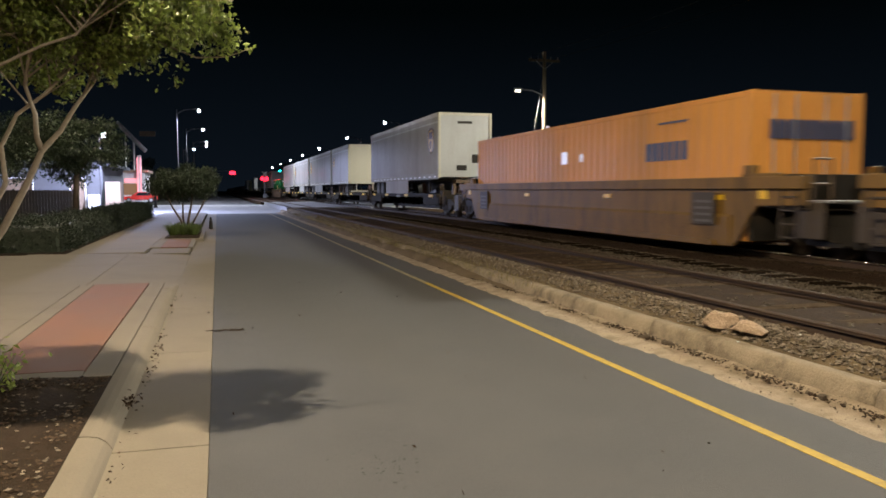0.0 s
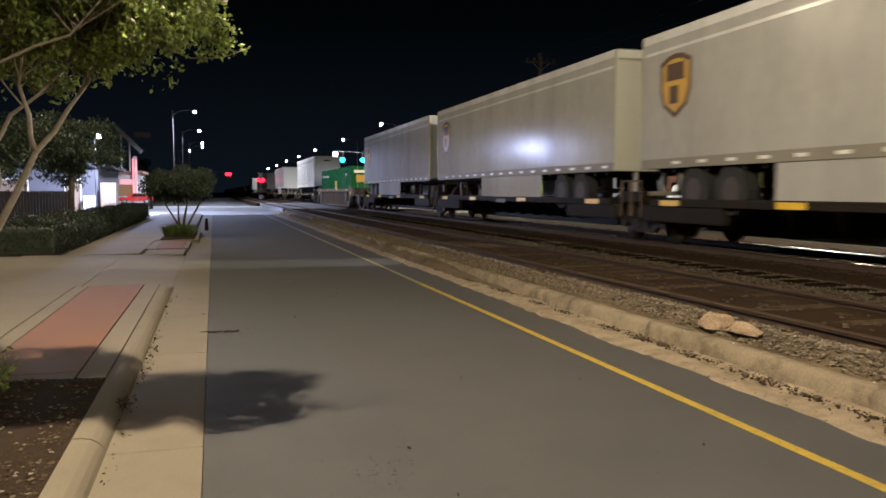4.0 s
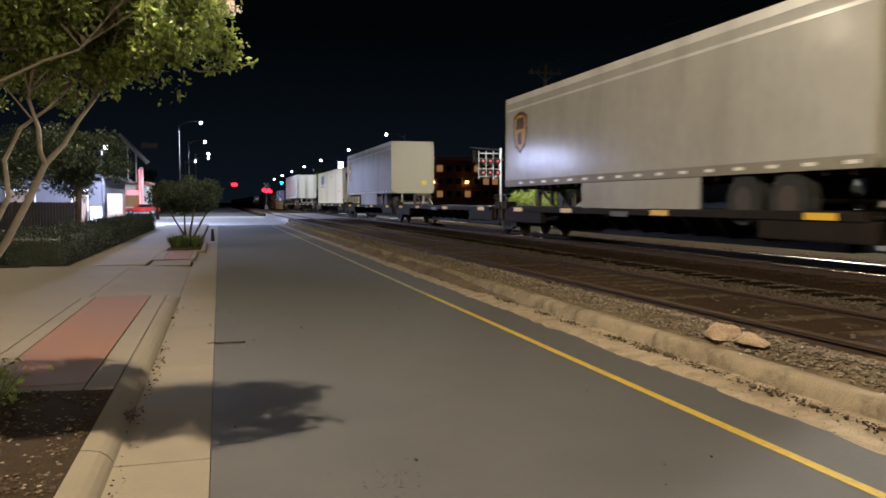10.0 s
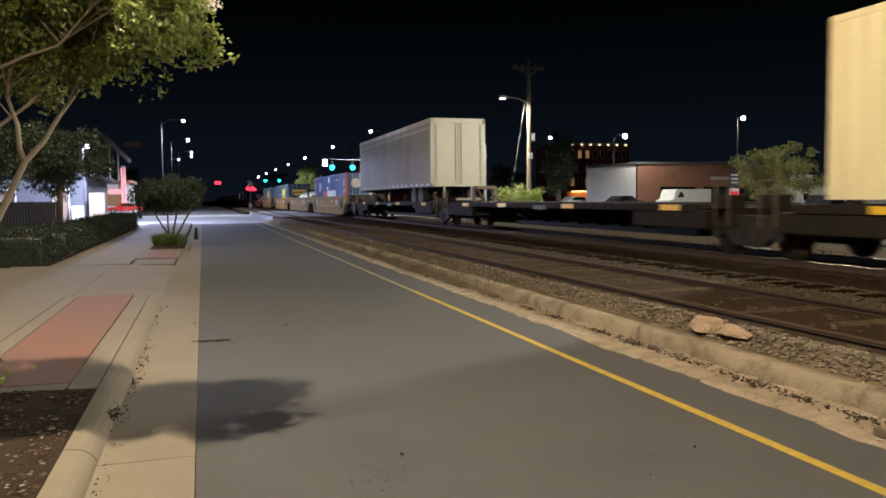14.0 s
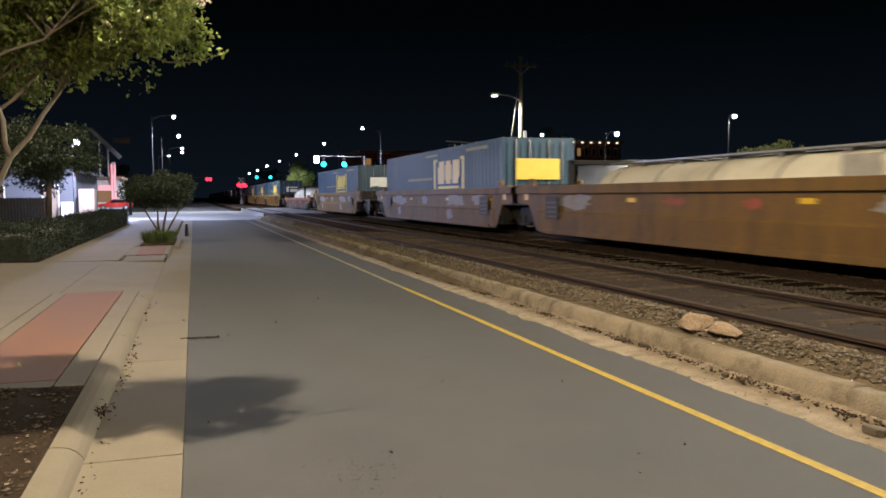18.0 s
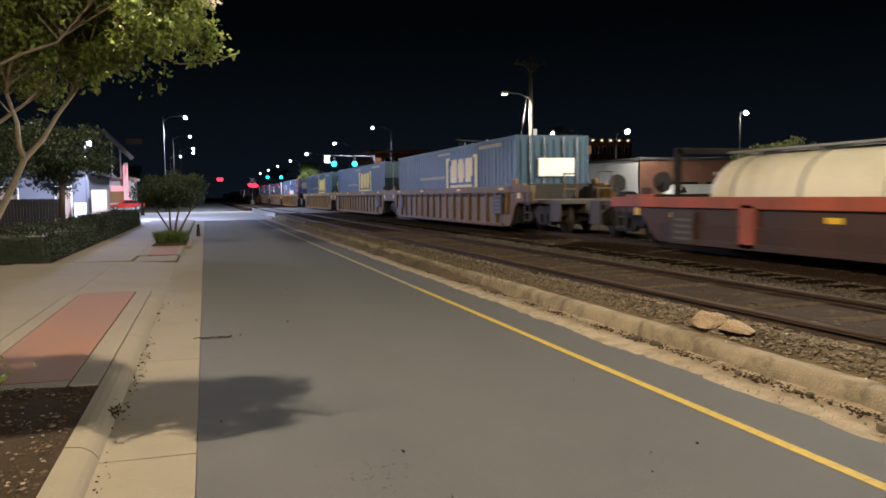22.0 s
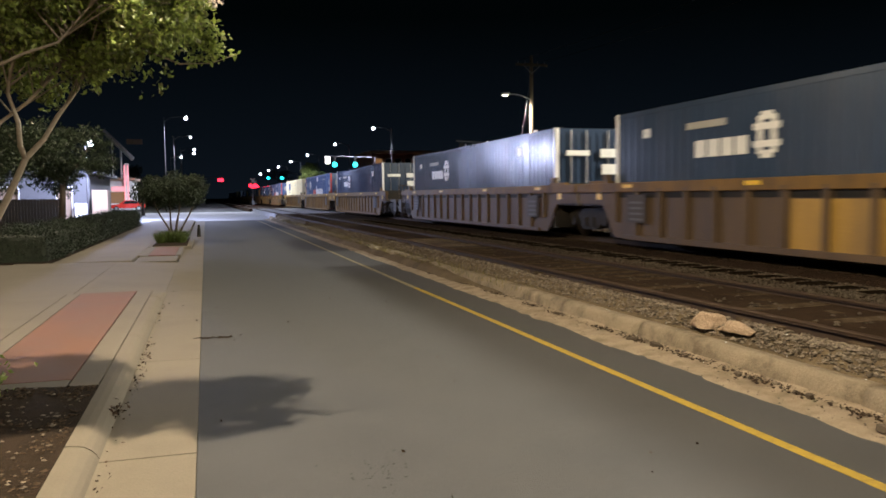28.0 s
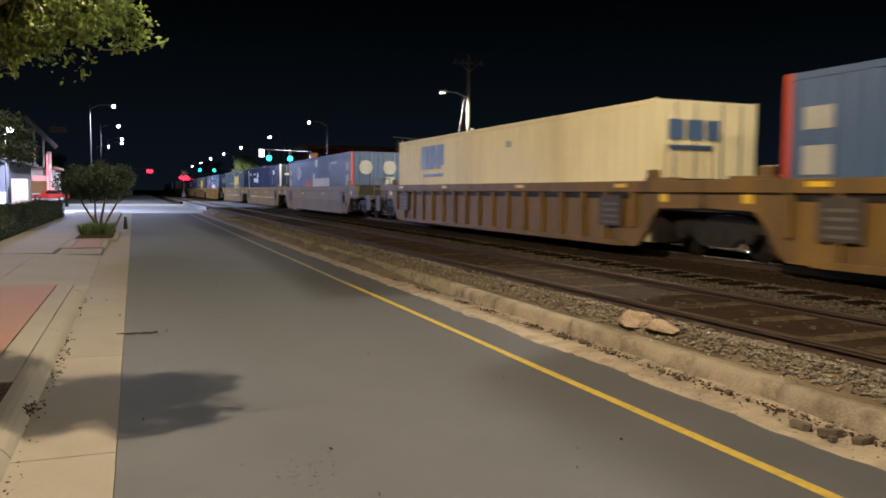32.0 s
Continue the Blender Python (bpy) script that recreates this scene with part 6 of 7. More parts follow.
def rock(label, at, size, seed):
    """A broken slab: blocky, with chipped faces and a ragged outline."""
    rg = random.Random(seed)
    bm = bmesh.new()
    bmesh.ops.create_icosphere(bm, subdivisions=3, radius=1)
    cuts = [(Vector((rg.uniform(-1, 1), rg.uniform(-1, 1), rg.uniform(-0.3, 1))).normalized(), rg.uniform(0.62, 0.85)) for k in range(9)]
    for v in bm.verts:
        d = v.co.copy()
        d *= 1.15 / max(abs(d.x), abs(d.y), abs(d.z)) ** 0.6
        for nrm, lim in cuts:
            over = d.dot(nrm) - lim
            if over > 0:
                d -= nrm * over
        d *= 1 + 0.16 * noise.noise(d * 2.1 + Vector((seed, 0, 0))) + 0.06 * noise.noise(d * 6)
        v.co = (d.x * size[0], d.y * size[1], max(d.z, -0.5) * size[2])
    ob = part("rock", bm, ROCK)
    ob.location = at
    return tagged(ob, label, "rock", "rocks on the verge")


rock("pale orange broken rock on the verge", (4.87, 6.68, 0.285), (0.11, 0.20, 0.115), 2)
rock("flat pale stone on the verge", (4.88, 6.22, 0.29), (0.10, 0.25, 0.07), 5)


def chunk(label, at, size, turn, seed):
    """A broken flat piece with an uneven outline."""
    rg = random.Random(seed)
    n = 7
    pts = [(size[0] * rg.uniform(0.7, 1.1) * math.cos(2 * math.pi * k / n), size[1] * rg.uniform(0.7, 1.1) * math.sin(2 * math.pi * k / n)) for k in range(n)]
    ob = part("rubble_chunk", prism(pts, -0.01, size[2], 0.008), RUBBLE)
    ob.matrix_local = pose(*at, rg.uniform(-7, 7), rg.uniform(-7, 7), turn)
    return tagged(ob, label, "rubble", "rubble in the gutter")


for k, (x, y, a, b, h) in enumerate(((4.22, 3.88, 0.05, 0.10, 0.035), (4.27, 3.68, 0.045, 0.085, 0.04), (4.33, 3.5, 0.05, 0.07, 0.03), (4.2, 3.6, 0.03, 0.05, 0.02), (4.38, 4.75, 0.03, 0.06, 0.025), (4.36, 5.55, 0.03, 0.05, 0.02), (4.40, 6.9, 0.04, 0.09, 0.03), (4.36, 7.3, 0.04, 0.08, 0.025))):
    chunk("broken grey-brown chunk of old paving on the grit", (x, y, 0.03), (a, b, h), 12 + 31 * k, 90 + k)

# ---- street furniture ----


def lamp_post(label, x, y, h, arm, head, glow_m, size, pole=None, r=0.065):
    """A pole with a side arm and a lit lamp head at its end; arm in metres along x."""
    pole = pole or DARK_POLE
    t = thing("street_lamp", label, "street lamp", "street lamps")
    t.location = (x, y, 0)
    part("pole", tubes(((0, 0, -0.05), (0, 0, h), r, r * 0.6), seg=10), pole, t)
    part("arm", tubes(((0, 0, h - 0.5), (arm * 0.35, 0, h + 0.0), 0.045), ((arm * 0.35, 0, h), (arm, 0, h + 0.12), 0.04), seg=8), pole, t)
    hd = part("lamp_head", boxes((min(arm * 0.8, arm * 1.12), max(arm * 0.8, arm * 1.12), -0.16, 0.16, h + 0.06, h + 0.2), bevel=0.04), BLACK, t)
    bm = bmesh.new()
    bmesh.ops.create_uvsphere(bm, u_segments=18, v_segments=12, radius=size)
    bmesh.ops.translate(bm, vec=(arm, 0, h + 0.07 - size * 0.85), verts=bm.verts)
    part("lens", bm, glow_m, hd, "glowing lamp lens")
    return t


for y, x in ((98, -1.9), (128, -1.9), (160, -1.8), (174, -2.0), (205, -5.4)):
    lamp_post("tall steel street lamp with a cool white light", x - 2.5, y, 11.2 if y < 200 else 12.0, 2.5, None, G_COOL, 0.13 + y * 0.00045)
for y, x in ((100, 21.2), (131, 21.2), (165, 20.8), (196, 20.6), (228, 20.4), (262, 20.3), (300, 20.2)):
    lamp_post("tall steel street lamp with a cool white light", x + 2.4, y, 10.5, -2.4, None, G_COOL, 0.13 + y * 0.00045)
lamp_post("parking lot lamp with a bright head", 42.6, 75, 8.3, 1.4, None, G_COOL, 0.25)
lamp_post("parking lot lamp with a bright head", 59.2, 76, 10.7, 0.8, None, G_COOL, 0.24)
lamp_post("parking lot lamp with a bright head", 37.8, 79, 8.3, -0.8, None, G_COOL, 0.18)
lamp_post("wall-side lamp with a cool white light", -8.1, 61, 5.7, 0.3, None, G_COOL, 0.2)
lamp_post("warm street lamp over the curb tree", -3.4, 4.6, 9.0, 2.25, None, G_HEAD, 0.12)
# post added for the unseen mid-street fill
lamp_post("added out-of-view lamp post for the mid-street fill light", -7.25, 27.0, 9.3, 2.25, None, G_HEAD, 0.12)
# post added for the unseen rear fill
lamp_post("added out-of-view lamp post for the rear fill light", -3.4, -17.0, 9.0, 2.25, None, G_HEAD, 0.12)
lamp_post("tall street lamp across the tracks", 25.2, 16.3, 10.45, -2.2, None, G_HEAD, 0.12)
lamp_post("tall street lamp across the tracks", 24.2, -19.5, 11.6, -2.2, None, G_HEAD, 0.12)


def utility_pole():
    t = thing("utility_pole", "wooden utility pole with crossarm and cobra lamp", "utility pole")
    t.location = (21.0, 48.2, 0)
    part("pole", tubes(((0, 0, -0.1), (0, 0, 10.8), 0.17, 0.11), seg=12), WOOD_POLE, t)
    part("crossarm", boxes((-1.12, 1.12, -0.06, 0.06, 10.12, 10.28), bevel=0.01), WOOD_POLE, t)
    for x in (-0.95, -0.45, 0.45, 0.95):
        part("insulator", tubes(((x, 0, 10.28), (x, 0, 10.46), 0.05, 0.03), seg=8), STEEL, t)
    part("crossarm_brace", tubes(((-0.6, -0.07, 10.15), (0, -0.1, 9.6), 0.02), ((0.6, -0.07, 10.15), (0, -0.1, 9.6), 0.02), seg=6), STEEL, t)
    part("lamp_arm", tubes(((0, 0, 7.9), (-0.9, -0.1, 8.2), 0.035), ((-0.9, -0.1, 8.2), (-1.75, -0.2, 8.22), 0.035), seg=8), STEEL, t)
    hd = part("cobra_head", boxes((-2.2, -1.65, -0.36, -0.06, 8.14, 8.3), bevel=0.05), STEEL, t)
    part("lens", boxes((-2.12, -1.8, -0.3, -0.12, 8.08, 8.16), bevel=0.03), G_WARM, hd, "glowing lens")
    part("junction_box", boxes((0.14, 0.38, -0.15, 0.15, 5.4, 5.9), bevel=0.02), STEEL, t)
    part("meter_box", boxes((-0.1, 0.16, -0.28, -0.12, 4.2, 4.6), bevel=0.02), STEEL, t)
    part("guy_wire", tubes(((-0.05, 0, 9.4), (-1.6, 0, 0.2), 0.016), seg=5), DARK_POLE, t)
    return t


utility_pole()


def cable(label, pts):
    c = bpy.data.curves.new("overhead_cable", "CURVE")
    c.dimensions, c.bevel_depth = "3D", 0.012
    s = c.splines.new("POLY")
    s.points.add(len(pts) - 1)
    for q, p in zip(s.points, pts):
        q.co = (*p, 1)
    c.materials.append(BLACK)
    return tagged(new("overhead_cable", c), label, "cable", "overhead cables")


for x in (-0.95, 0.95):
    cable("thin dark overhead cable", [(21 + x + (-0.15) * k, 48.2 - k * 4.5, 10.46 - 1.1 * math.sin(math.pi * k / 12)) for k in range(13)])


def signal_head(parent, x, y, z, lit, m_lit):
    """Three-lens traffic signal facing the camera side."""
    h = part("signal_head", boxes((x - 0.17, x + 0.17, y - 0.1, y + 0.12, z - 0.52, z + 0.52), bevel=0.03), BLACK, parent)
    for k, dz in enumerate((0.34, 0, -0.34)):
        on = k == lit
        # a lit lens is drawn oversize, its glow put into the shape
        part("signal_lens", tubes(((x, y - 0.16, z + dz), (x, y - 0.09, z + dz), 0.34 if on else 0.11), seg=18), m_lit if on else BLACK, h, "lit signal lens, enlarged for its glow" if on else "")


def mast_signal(label, x, y, z, xs, lit, m_lit, sign=None):
    t = thing("traffic_signal", label, "traffic signal", "traffic signals")
    part("mast", tubes(((x, y, 0), (x, y, z + 0.8), 0.13, 0.1)), DARK_POLE, t)
    part("mast_arm", tubes(((x, y, z + 0.6), ((sign or min(xs)) - 0.4, y, z + 0.75), 0.07, 0.05), seg=8), DARK_POLE, t)
    for xx in xs:
        signal_head(t, xx, y - 0.1, z, lit, m_lit)
    # glare of a lamp beside the signals, built as an added glowing panel
    if sign:
        box = part("glare_panel", boxes((sign - 0.33, sign + 0.33, y - 0.16, y - 0.02, z - 0.2, z + 0.72), bevel=0.02), DARK_POLE, t)
        part("glare_face", boxes((sign - 0.3, sign + 0.3, y - 0.175, y - 0.16, z - 0.17, z + 0.69)), G_HEAD, box, "glowing white panel in place of a lamp's glare")
    return t


mast_signal("traffic signal on a mast arm showing green", 21.6, 101, 6.1, (16.2, 18.9), 2, G_GREEN, 15.3)
mast_signal("far traffic signal on a mast arm showing green", 20.0, 178, 6.3, (13.6, 16.6), 2, G_GREEN)
mast_signal("far traffic signal showing red", -2.4, 152, 4.6, (2.6, 3.1), 0, G_RED)
mast_signal("traffic signal mast beside the crossing", 23.0, 62, 5.4, (20.6,), 9, G_GREEN)


def crossing_flasher(label, x, y, h, lit=G_RED):
    """Railway crossing signal: mast, crossbuck, paired flashers, raised gate arm."""
    t = thing("crossing_signal", label, "crossing signal", "railway crossing signals")
    t.location = (x, y, 0)
    part("mast", tubes(((0, 0, 0), (0, 0, h), 0.09)), STEEL, t)
    for s in (-1, 1):
        bm = boxes((-0.6, 0.6, -0.02, 0.02, -0.11, 0.11))
        bmesh.ops.rotate(bm, cent=(0, 0, 0), matrix=Matrix.Rotation(radians(45 * s), 3, "Y"), verts=bm.verts)
        bmesh.ops.translate(bm, vec=(0, -0.12 - 0.02 * s, h - 0.45), verts=bm.verts)
        part("crossbuck_blade", bm, WHITE_MARK, t)
        fx = 0.42 * s
        part("flasher_hood", tubes(((fx, -0.15, h - 1.35), (fx, 0.1, h - 1.35), 0.22), seg=14), BLACK, t)
        # lens wider than its hood, with the glare put into its size
        part("flasher_lens", tubes(((fx, -0.19, h - 1.35), (fx, -0.14, h - 1.35), 0.36), seg=16), lit, t, "red flasher lens")
    part("flasher_bar", tubes(((-0.42, 0, h - 1.35), (0.42, 0, h - 1.35), 0.04), seg=6), STEEL, t)
    part("base_box", boxes((-0.3, 0.3, -0.2, 0.2, 0, 1.0), bevel=0.03), STEEL, t)
    return t


crossing_flasher("railway crossing signal with red flashers", 8.6, 150, 5.2)
crossing_flasher("railway crossing signal with red flashers", 9.9, 165, 5.2)


def signal_bridge():
    """Cluster of crossing flashers on a short lattice cantilever."""
    t = thing("crossing_cantilever", "grey lattice crossing signal with red flashers", "crossing signal")
    t.location = (20.4, 57.5, -0.8)
    part("mast", tubes(((0.9, 0, 0), (0.9, 0, 6.6), 0.11)), STEEL, t)
    for z in (4.4, 5.0, 5.6, 6.2):
        part("lattice_rail", tubes(((-0.9, 0, z), (0.9, 0, z), 0.05), seg=6), STEEL, t)
    for x in (-0.9, -0.3, 0.3):
        part("lattice_post", tubes(((x, 0, 4.2), (x, 0, 6.4), 0.05), seg=6), STEEL, t)
    for x in (-0.6, 0.0, 0.6):
        for z in (4.7, 5.6):
            part("flasher_hood", tubes(((x, -0.2, z), (x, 0.05, z), 0.24), seg=12), BLACK, t)
            part("flasher_lens", tubes(((x, -0.24, z), (x, -0.19, z), 0.1), seg=12), G_DIMRED, t, "dim red flasher lens")
    return t


signal_bridge()

# ---- vehicles ----


def car(label, at, colour, length=4.5, width=1.75, height=1.42, van=False, lit_tail=False):
    c = thing("van" if van else "parked_car", label, "van" if van else "car", "parked vehicles")
    c.matrix_local = at
    L, W, H = length, width, height
    if van:
        prof = [(0, 0.35), (0, 0.95), (0.5, 1.05), (0.8, H - 0.1), (0.95, H), (L - 0.05, H), (L, H - 0.1), (L, 0.35)]
    else:
        prof = [(0, 0.35), (0.02, 0.68), (0.25, 0.78), (1.15, 0.88), (1.85, H - 0.04), (2.2, H), (3.1, H - 0.02), (3.85, 0.98), (L - 0.1, 0.9), (L, 0.7), (L, 0.35)]
    bm = bmesh.new()
    a = [bm.verts.new((x, -W / 2, z)) for x, z in prof]
    b = [bm.verts.new((x, W / 2, z)) for x, z in prof]
    n = len(prof)
    bm.faces.new(a)
    bm.faces.new(b[::-1])
    for i in range(n):
        bm.faces.new((a[i], b[i], b[(i + 1) % n], a[(i + 1) % n]))
    bmesh.ops.recalc_face_normals(bm, faces=bm.faces)
    bmesh.ops.bevel(bm, geom=list(bm.edges), offset=0.05, segments=2, affect="EDGES")
    body = part("body", bm, colour, c)
    for s in (-1, 1):
        y = s * (W / 2 + 0.004)
        w0, w1 = (0.9, 1.9) if van else (1.6, 3.6)
        bm = bmesh.new()
        z0, z1 = (1.2, H - 0.25) if van else (0.95, H - 0.1)
        q = [(w0, z0), (w0 + 0.45, z1), (w1 - 0.35, z1), (w1, z0)]
        f = bm.faces.new([bm.verts.new((x, y, z)) for x, z in q])
        r = bmesh.ops.extrude_face_region(bm, geom=[f])
        bmesh.ops.translate(bm, vec=(0, -s * 0.02, 0), verts=[v for v in r["geom"] if isinstance(v, bmesh.types.BMVert)])
        bmesh.ops.recalc_face_normals(bm, faces=bm.faces)
        part("side_window", bm, GLASS_DARK, body)
        for x in (0.85, L - 0.85):
            w = part("wheel", tubes(((x, y - s * 0.2, 0.32), (x, y, 0.32), 0.32), seg=18), TYRE, c)
            part("rim", tubes(((x, y - s * 0.1, 0.32), (x, y + s * 0.01, 0.32), 0.2), seg=12), STEEL, w)
        part("tail_light", boxes((L - 0.05, L + 0.02, y - s * 0.3 - 0.1, y - s * 0.3 + 0.1, 0.7, 0.88)), G_RED if lit_tail else RED_MARK, body)
        part("head_light", boxes((-0.02, 0.06, y - s * 0.3 - 0.12, y - s * 0.3 + 0.12, 0.58, 0.72)), GREY_MARK, body)
    return c


car("red sedan parked by the shop", pose(-12.4, 113, 0, 0, 0, 8), CAR_RED_PAINT)
car("dark parked car far along the street", pose(-1.0, 190, 0, 0, 0, 90), CAR_DARK_PAINT)
car("white utility van with lit tail lights", pose(42.9, 66, 0.3, 0, 0, 12), CAR_WHITE_PAINT, 5.6, 2.0, 2.0, True, True)
car("white sedan in the far lot", pose(40.0, 84, 0.3, 0, 0, 4), CAR_WHITE_PAINT)
car("dark sedan in the far lot", pose(36.8, 67.4, 0.3, 0, 0, 5), CAR_DARK_PAINT)
car("white sedan beside the low building", pose(47.0, 50, 0, 0, 0, 12), CAR_WHITE_PAINT)
car("dark pickup-sized car by the low building", pose(41, 45, 0, 0, 0, 20), CAR_DARK_PAINT, 4.9, 1.85, 1.6)

# ---- buildings ----


def facade_windows(parent, x0, x1, y, z0, z1, cols, rows, lit, seed, frame_m=WHITE_MARK, w=0.55, h=0.6):
    """Windows set into a wall that faces -y, each with frame and pane."""
    rg = random.Random(seed)
    dx, dz = (x1 - x0) / cols, (z1 - z0) / rows
    for i in range(cols):
        for j in range(rows):
            cx, cz = x0 + (i + 0.5) * dx, z0 + (j + 0.5) * dz
            a, b = dx * w / 2, dz * h / 2
            win = part("window", boxes((cx - a, cx + a, y - 0.06, y - 0.01, cz - b, cz - b + 0.08), (cx - a, cx + a, y - 0.06, y - 0.01, cz + b - 0.08, cz + b), (cx - a, cx - a + 0.08, y - 0.06, y - 0.01, cz - b, cz + b), (cx + a - 0.08, cx + a, y - 0.06, y - 0.01, cz - b, cz + b)), frame_m, parent)
            part("pane", boxes((cx - a + 0.08, cx + a - 0.08, y - 0.03, y - 0.008, cz - b + 0.08, cz + b - 0.08)), G_WINDOW if rg.random() < lit else GLASS_DARK, win)


def hotel():
    t = thing("brick_hotel", "four-storey brick building with lit windows", "building")
    part("wall", boxes((74, 89, 150, 166, 0, 12.6)), BRICK, t)
    part("roof", boxes((73.6, 89.4, 149.6, 166.4, 12.6, 13.2), bevel=0.1), WALL_TAN, t)
    for k in range(7):
        part("cornice_lamp", boxes((75.0 + k * 2.1, 75.35 + k * 2.1, 149.3, 149.6, 12.6, 12.9)), G_WARM_DIM, t)
    facade_windows(t, 74.4, 88.6, 150, 3.4, 12.2, 8, 3, 0.28, 3)
    part("awning", boxes((74.2, 88.8, 148.4, 150, 2.9, 3.15), bevel=0.05), WALL_WHITE, t)
    part("awning_light", boxes((75, 88, 148.6, 149.8, 2.8, 2.88)), G_AMBER, t)
    return t


hotel()


def corner_shop():
    t = thing("corner_building", "low flat-roofed building, white side and brick front", "building")
    part("white_wall", boxes((42.5, 42.8, 70.02, 81, 0, 4.9)), WALL_WHITE, t, "plain white side wall")
    front = part("brick_wall", boxes((42.5, 64, 70, 70.3, 0, 0.4), (42.5, 45.2, 70, 70.3, 0.4, 4.9), (45.2, 64, 70, 70.3, 2.6, 4.9), (49.4, 50.4, 70, 70.3, 0.4, 2.6), (57.5, 58.5, 70, 70.3, 0.4, 2.6), (63, 64, 70, 70.3, 0.4, 2.6)), BRICK, t, "brick front with openings")
    part("brick_wall", boxes((63.7, 64, 70.3, 81, 0, 4.9)), BRICK, t)
    part("rear_wall", boxes((42.8, 63.7, 80.7, 81, 0, 4.9)), BRICK, t)
    part("roof", boxes((42.4, 64.1, 69.9, 81.1, 4.9, 5.15), bevel=0.04), ROOF, t)
    for a, b in ((45.2, 49.4), (50.4, 57.5), (58.5, 63)):
        part("shop_window", boxes((a, b, 70.12, 70.18, 0.4, 2.6)), GLASS_DARK, t)
    part("sign_panel", boxes((51.2, 53.6, 69.86, 69.98, 3.3, 3.65)), GREY_MARK, t)
    return t


corner_shop()


def low_white_building():
    t = thing("low_white_building", "low white building beyond the lot", "building")
    part("wall", boxes((48.9, 64, 56, 58, 0, 2.4)), WALL_WHITE, t)
    part("roof", boxes((48.7, 64.3, 55.7, 58.3, 2.4, 2.6), bevel=0.05), ROOF, t)
    facade_windows(t, 49.5, 63.5, 56, 0.8, 2.1, 5, 1, 0.0, 6, w=0.3)
    part("roof_unit", boxes((50.6, 52, 56.4, 57.6, 2.6, 3.4), bevel=0.05), WALL_WHITE, t)
    return t


low_white_building()


def far_block():
    t = thing("parking_garage", "long brick block with amber-lit openings", "building")
    part("wall", boxes((36, 64, 172, 190, 0, 11.2)), BRICK, t)
    part("roof", boxes((35.6, 64.4, 171.6, 190.4, 11.2, 11.9), bevel=0.1), WALL_TAN, t)
    facade_windows(t, 36.5, 63.5, 172, 2.0, 10.8, 12, 3, 0.22, 9, WALL_TAN, 0.7, 0.55)
    for x in (41, 47, 55):
        part("wall_lamp", boxes((x, x + 0.5, 171.4, 171.9, 6.0, 6.4)), G_AMBER, t)
    return t


far_block()


def pale_building():
    t = thing("pale_workshop", "pale low building lit cool white, with doorways", "building")
    part("wall", boxes((-34, -8.6, 66, 66.3, 2.5, 3.5), (-34, -22, 66, 66.3, 0, 2.5), (-20, -15.5, 66, 66.3, 0, 2.5), (-13.6, -10.9, 66, 66.3, 0, 2.5), (-9.9, -8.6, 66, 66.3, 0, 2.5)), WALL_GREY, t)
    part("side_wall", boxes((-8.9, -8.6, 66.3, 80, 0, 3.5)), WALL_GREY, t)
    part("rear_wall", boxes((-34, -8.9, 79.7, 80, 0, 3.5)), WALL_GREY, t)
    part("roof", boxes((-34.4, -8.0, 65.4, 80.4, 3.5, 3.8), bevel=0.04), ROOF, t)
    for a, b in ((-22, -20), (-15.5, -13.6), (-10.9, -9.9)):
        d = part("door", boxes((a, b, 66.12, 66.2, 0, 2.5)), WALL_TAN, t)
        part("door_frame", boxes((a - 0.1, a, 65.93, 65.99, 0, 2.55), (b, b + 0.1, 65.93, 65.99, 0, 2.55), (a - 0.1, b + 0.1, 65.93, 65.99, 2.5, 2.62)), WHITE_MARK, d)
    part("utility_box", boxes((-9.6, -8.7, 65.2, 65.9, 0, 1.3), bevel=0.04), WHITE_MARK, t)
    part("brick_pier", boxes((-8.3, -7.2, 64.8, 66.4, 0, 2.3), bevel=0.03), WALL_TAN, t)
    return t


pale_building()


def fence():
    t = thing("board_fence", "dark board fence behind the hedge", "fence")
    for k in range(56):
        x = -15.2 + k * 0.145
        part("board", boxes((x, x + 0.135, 44.0, 44.03, 0.02, 1.62 + 0.01 * (k % 3))), WOOD_DARK, t)
    for x in (-15.2, -12.6, -10.0, -7.2):
        part("post", boxes((x, x + 0.1, 44.03, 44.13, -0.05, 1.7)), WOOD_DARK, t)
    for z in (0.4, 1.3):
        part("rail", boxes((-15.2, -7.1, 44.03, 44.08, z, z + 0.09)), WOOD_DARK, t)
    return t


fence()


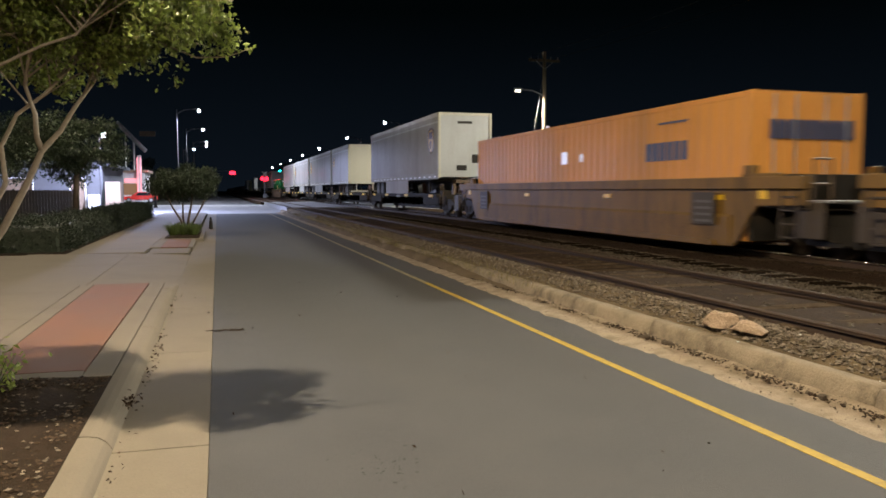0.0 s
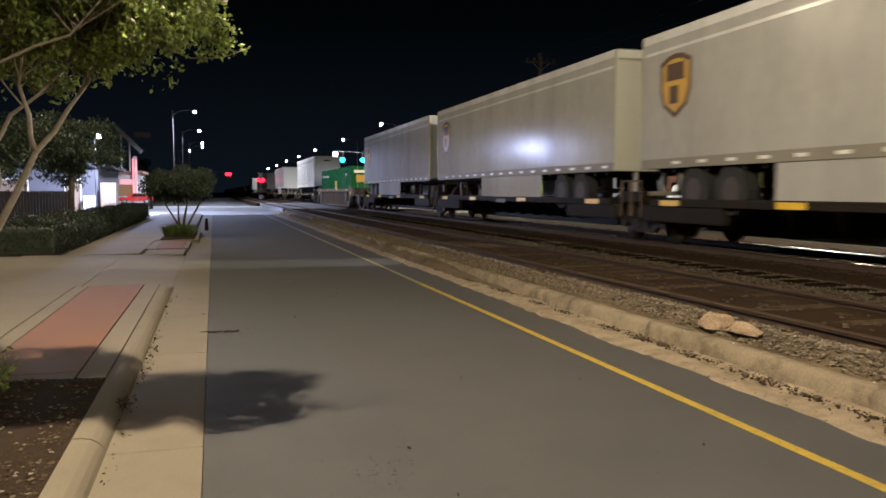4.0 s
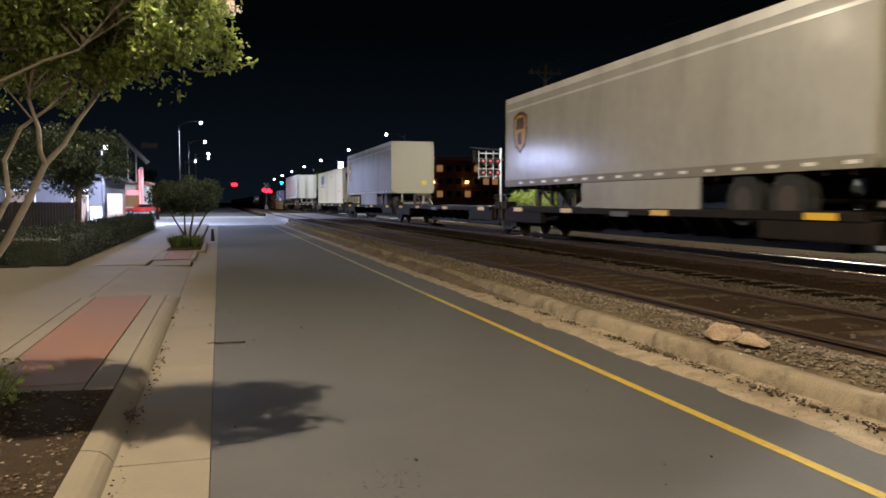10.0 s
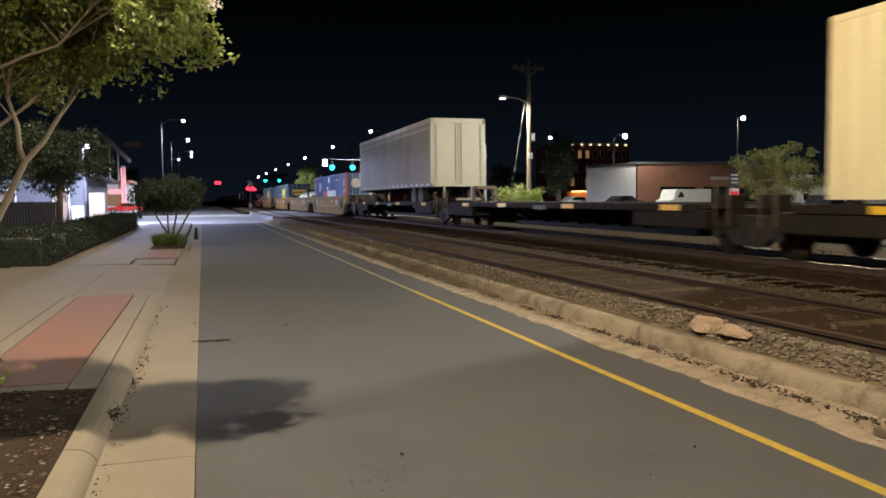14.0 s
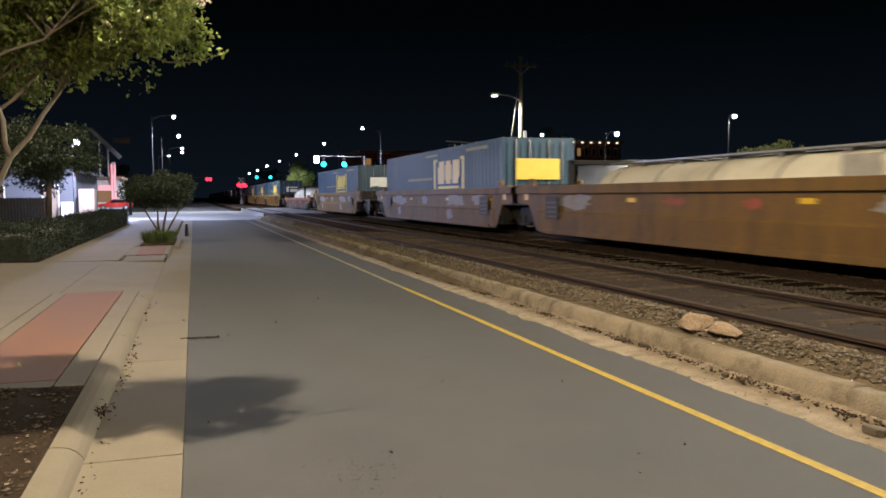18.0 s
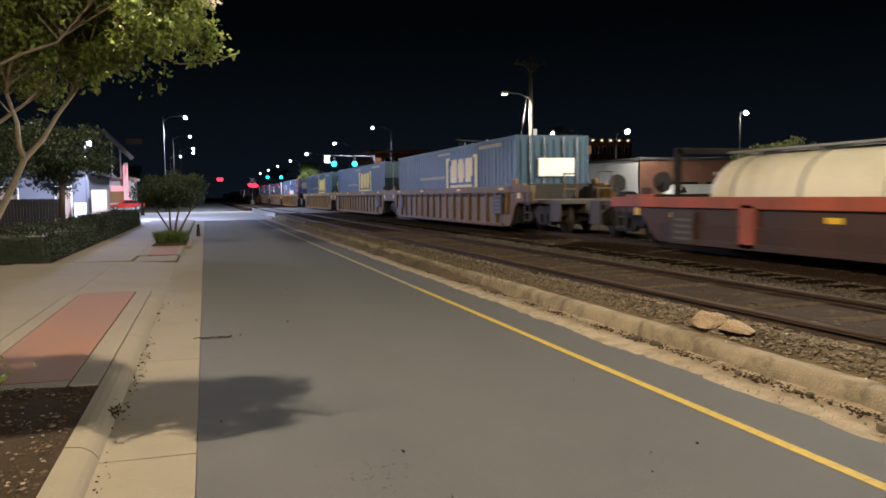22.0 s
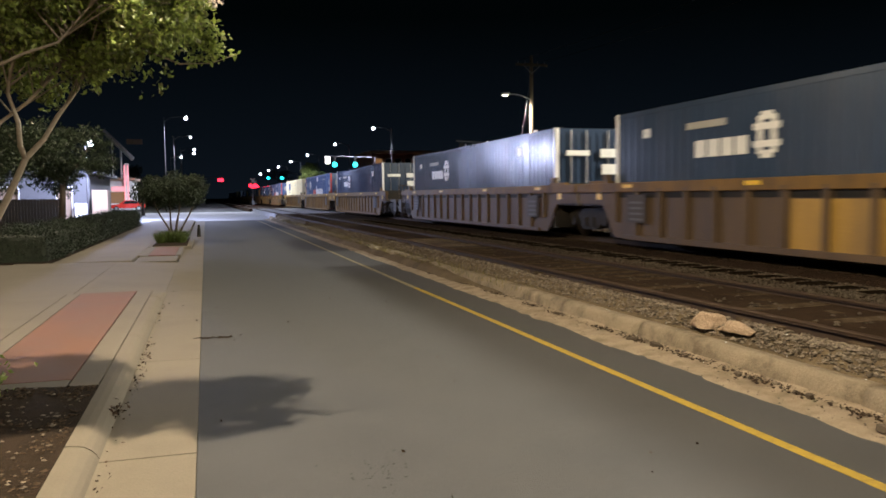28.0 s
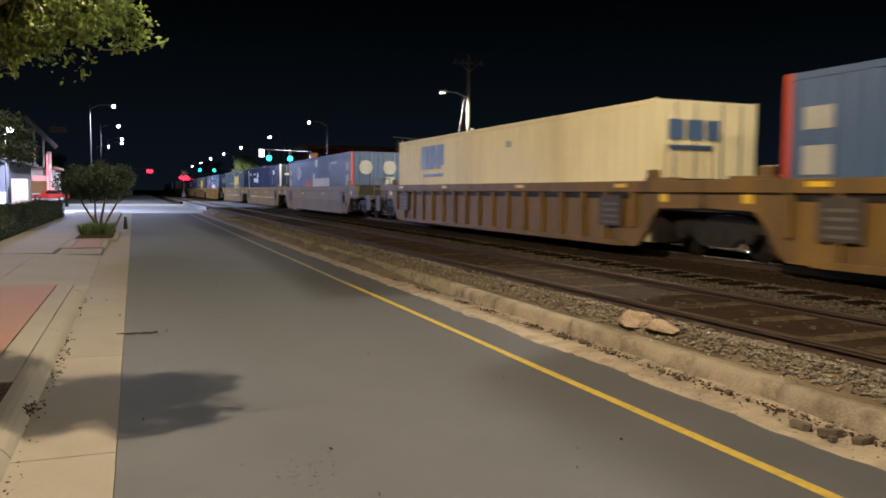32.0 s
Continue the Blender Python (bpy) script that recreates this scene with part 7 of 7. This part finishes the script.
def neon_shop():
    t = thing("roadside_shop", "small shop with red and white light tubes", "building")
    part("wall", boxes((-17, -9.9, 119, 119.3, 0, 4.2), (-10.2, -9.9, 119.3, 128, 0, 4.2), (-17, -16.7, 119.3, 128, 0, 4.2), (-17, -9.9, 127.7, 128, 0, 4.2)), WALL_WHITE, t)
    part("roof", boxes((-17.4, -9.5, 118.6, 128.4, 4.2, 4.6), bevel=0.05), WALL_TAN, t)
    part("shop_window", boxes((-13.2, -10.6, 118.94, 118.98, 1.0, 2.6)), G_WINDOW, t)
    part("pylon", boxes((-10.75, -10.25, 118.0, 118.5, 0, 6.6)), WALL_WHITE, t)
    for x in (-10.8, -10.35):
        part("light_tube", tubes(((x, 117.93, 1.3), (x, 117.93, 6.3), 0.07), seg=8), G_GATE, t, "pinkish vertical light tube")
    part("light_band", boxes((-12.6, -10.9, 118.86, 118.93, 2.75, 3.3)), G_GATE, t, "pinkish light band")
    part("gable_beam", tubes(((-13.4, 118.4, 11.2), (-9.6, 118.4, 7.2), 0.3), ((-12.3, 118.4, 4.5), (-12.3, 118.4, 10.0), 0.12), ((-11.2, 118.4, 4.5), (-11.2, 118.4, 8.9), 0.12), seg=6), WALL_WHITE, t)
    part("sign_board", boxes((-10.4, -8.3, 118.2, 118.4, 9.3, 10.0)), WALL_TAN, t)
    return t


neon_shop()


def bollard(label, x, y, h, r):
    t = thing("bollard", label, "bollard", "bollards")
    t.location = (x, y, 0)
    part("post", tubes(((0, 0, 0), (0, 0, h), r, r * 0.8), seg=12), BLACK, t)
    part("base", tubes(((0, 0, 0), (0, 0, 0.35), r * 1.4, r * 1.1), seg=12), BLACK, t)
    return t


bollard("black post lamp base by the cross street", -5.6, 78, 3.2, 0.12)
bollard("short dark post at the island", -0.28, 33.6, 0.5, 0.06)


def pole_sign():
    t = thing("pole_sign", "red and white pole sign by the lot", "sign")
    t.location = (40.2, 52.0, 0)
    part("post", boxes((-0.08, 0.08, -0.08, 0.08, 0, 3.4)), STEEL, t)
    part("upper_panel", boxes((-0.45, 0.45, -0.12, -0.08, 2.3, 3.5), bevel=0.02), DARK_MARK, t)
    part("lower_panel", boxes((-0.45, 0.45, -0.12, -0.08, 1.2, 2.2), bevel=0.02), WHITE_MARK, t)
    part("red_band", boxes((-0.36, 0.36, -0.15, -0.125, 1.55, 1.95)), G_DIMRED, t)
    for z in (2.6, 2.9, 3.2):
        part("text_bar", boxes((-0.32, 0.32, -0.15, -0.125, z, z + 0.1)), WHITE_MARK, t)
    return t


pole_sign()

structure(part("far_street", boxes((20.5, 28, -60, 60, -0.3, 0.02), (20.5, 28, 88, 600, -0.3, 0.02)), OLD_ASPHALT), "asphalt street on the far side of the tracks", "road")
structure(part("far_lot", boxes((25.2, 90, 20, 60, -0.3, 0.0), (25.2, 90, 88, 160, -0.3, 0.0)), LOT), "parking lot across the tracks", "pavement")

round_tree("lot_tree", "olive-green tree lit by the lot lamp", (30.0, 35, 0), [([(0, 0, 0), (0.1, 0, 1.2), (0.2, 0, 2.2)], 0.1, 0.07), ([(0.2, 0, 2.0), (-1.0, 0, 2.9), (-1.8, 0, 3.5)], 0.06, 0.03), ([(0.2, 0, 2.0), (1.0, 0, 3.0), (1.7, 0, 3.7)], 0.06, 0.03)],
           clumps(8, 44, (0, 0, 2.8), (2.7, 1.5, 1.6), 0.5), 11000, 0.12, LEAF_OLIVE, DARK_BARK, 24)
round_tree("lot_bush", "broad bush at the foot of the utility pole", (19.2, 45, 0), [([(0, 0, 0), (0, 0, 0.8)], 0.06, 0.04)], clumps(9, 30, (0, 0, 1.6), (1.8, 1.0, 0.9), 0.5), 6000, 0.12, LEAF, DARK_BARK, 25)
round_tree("dark_tree", "tall dark tree across the tracks", (31.8, 66, 0), [([(0, 0, 0), (0, 0, 2.5)], 0.2, 0.12)], clumps(10, 44, (0, 0, 4.8), (1.4, 1.4, 3.2), 0.8), 9000, 0.2, LEAF_DARK, DARK_BARK, 26)
round_tree("far_tree", "lit tree beside the far street", (27.0, 205, 0), [([(0, 0, 0), (0, 0, 3)], 0.3, 0.2)], clumps(12, 30, (0, 0, 6.5), (4, 3, 3.5), 1.4), 5000, 0.4, LEAF, DARK_BARK, 27)
for k, (x, y, h) in enumerate(((-14, 190, 9), (-22, 230, 12), (-9, 260, 10), (-30, 160, 8), (60, 260, 12), (30, 330, 14), (-4, 420, 10), (45, 110, 7))):
    round_tree("far_tree", "dark tree far down the street", (x, y, 0), [([(0, 0, 0), (0, 0, h * 0.4)], 0.3, 0.2)], clumps(40 + k, 26, (0, 0, h * 0.6), (h * 0.4, h * 0.4, h * 0.38), h * 0.14), 3000, 0.45, LEAF_DARK, DARK_BARK, 60 + k, "far trees")


def motions():
    for ob, s in MOVING:
        walk(ob, [(t, pose(11.1, s - SPEED * t, RAIL)) for t in (0, 4, 8, 12, 16, 20, 24, 28, 32)])


motions()
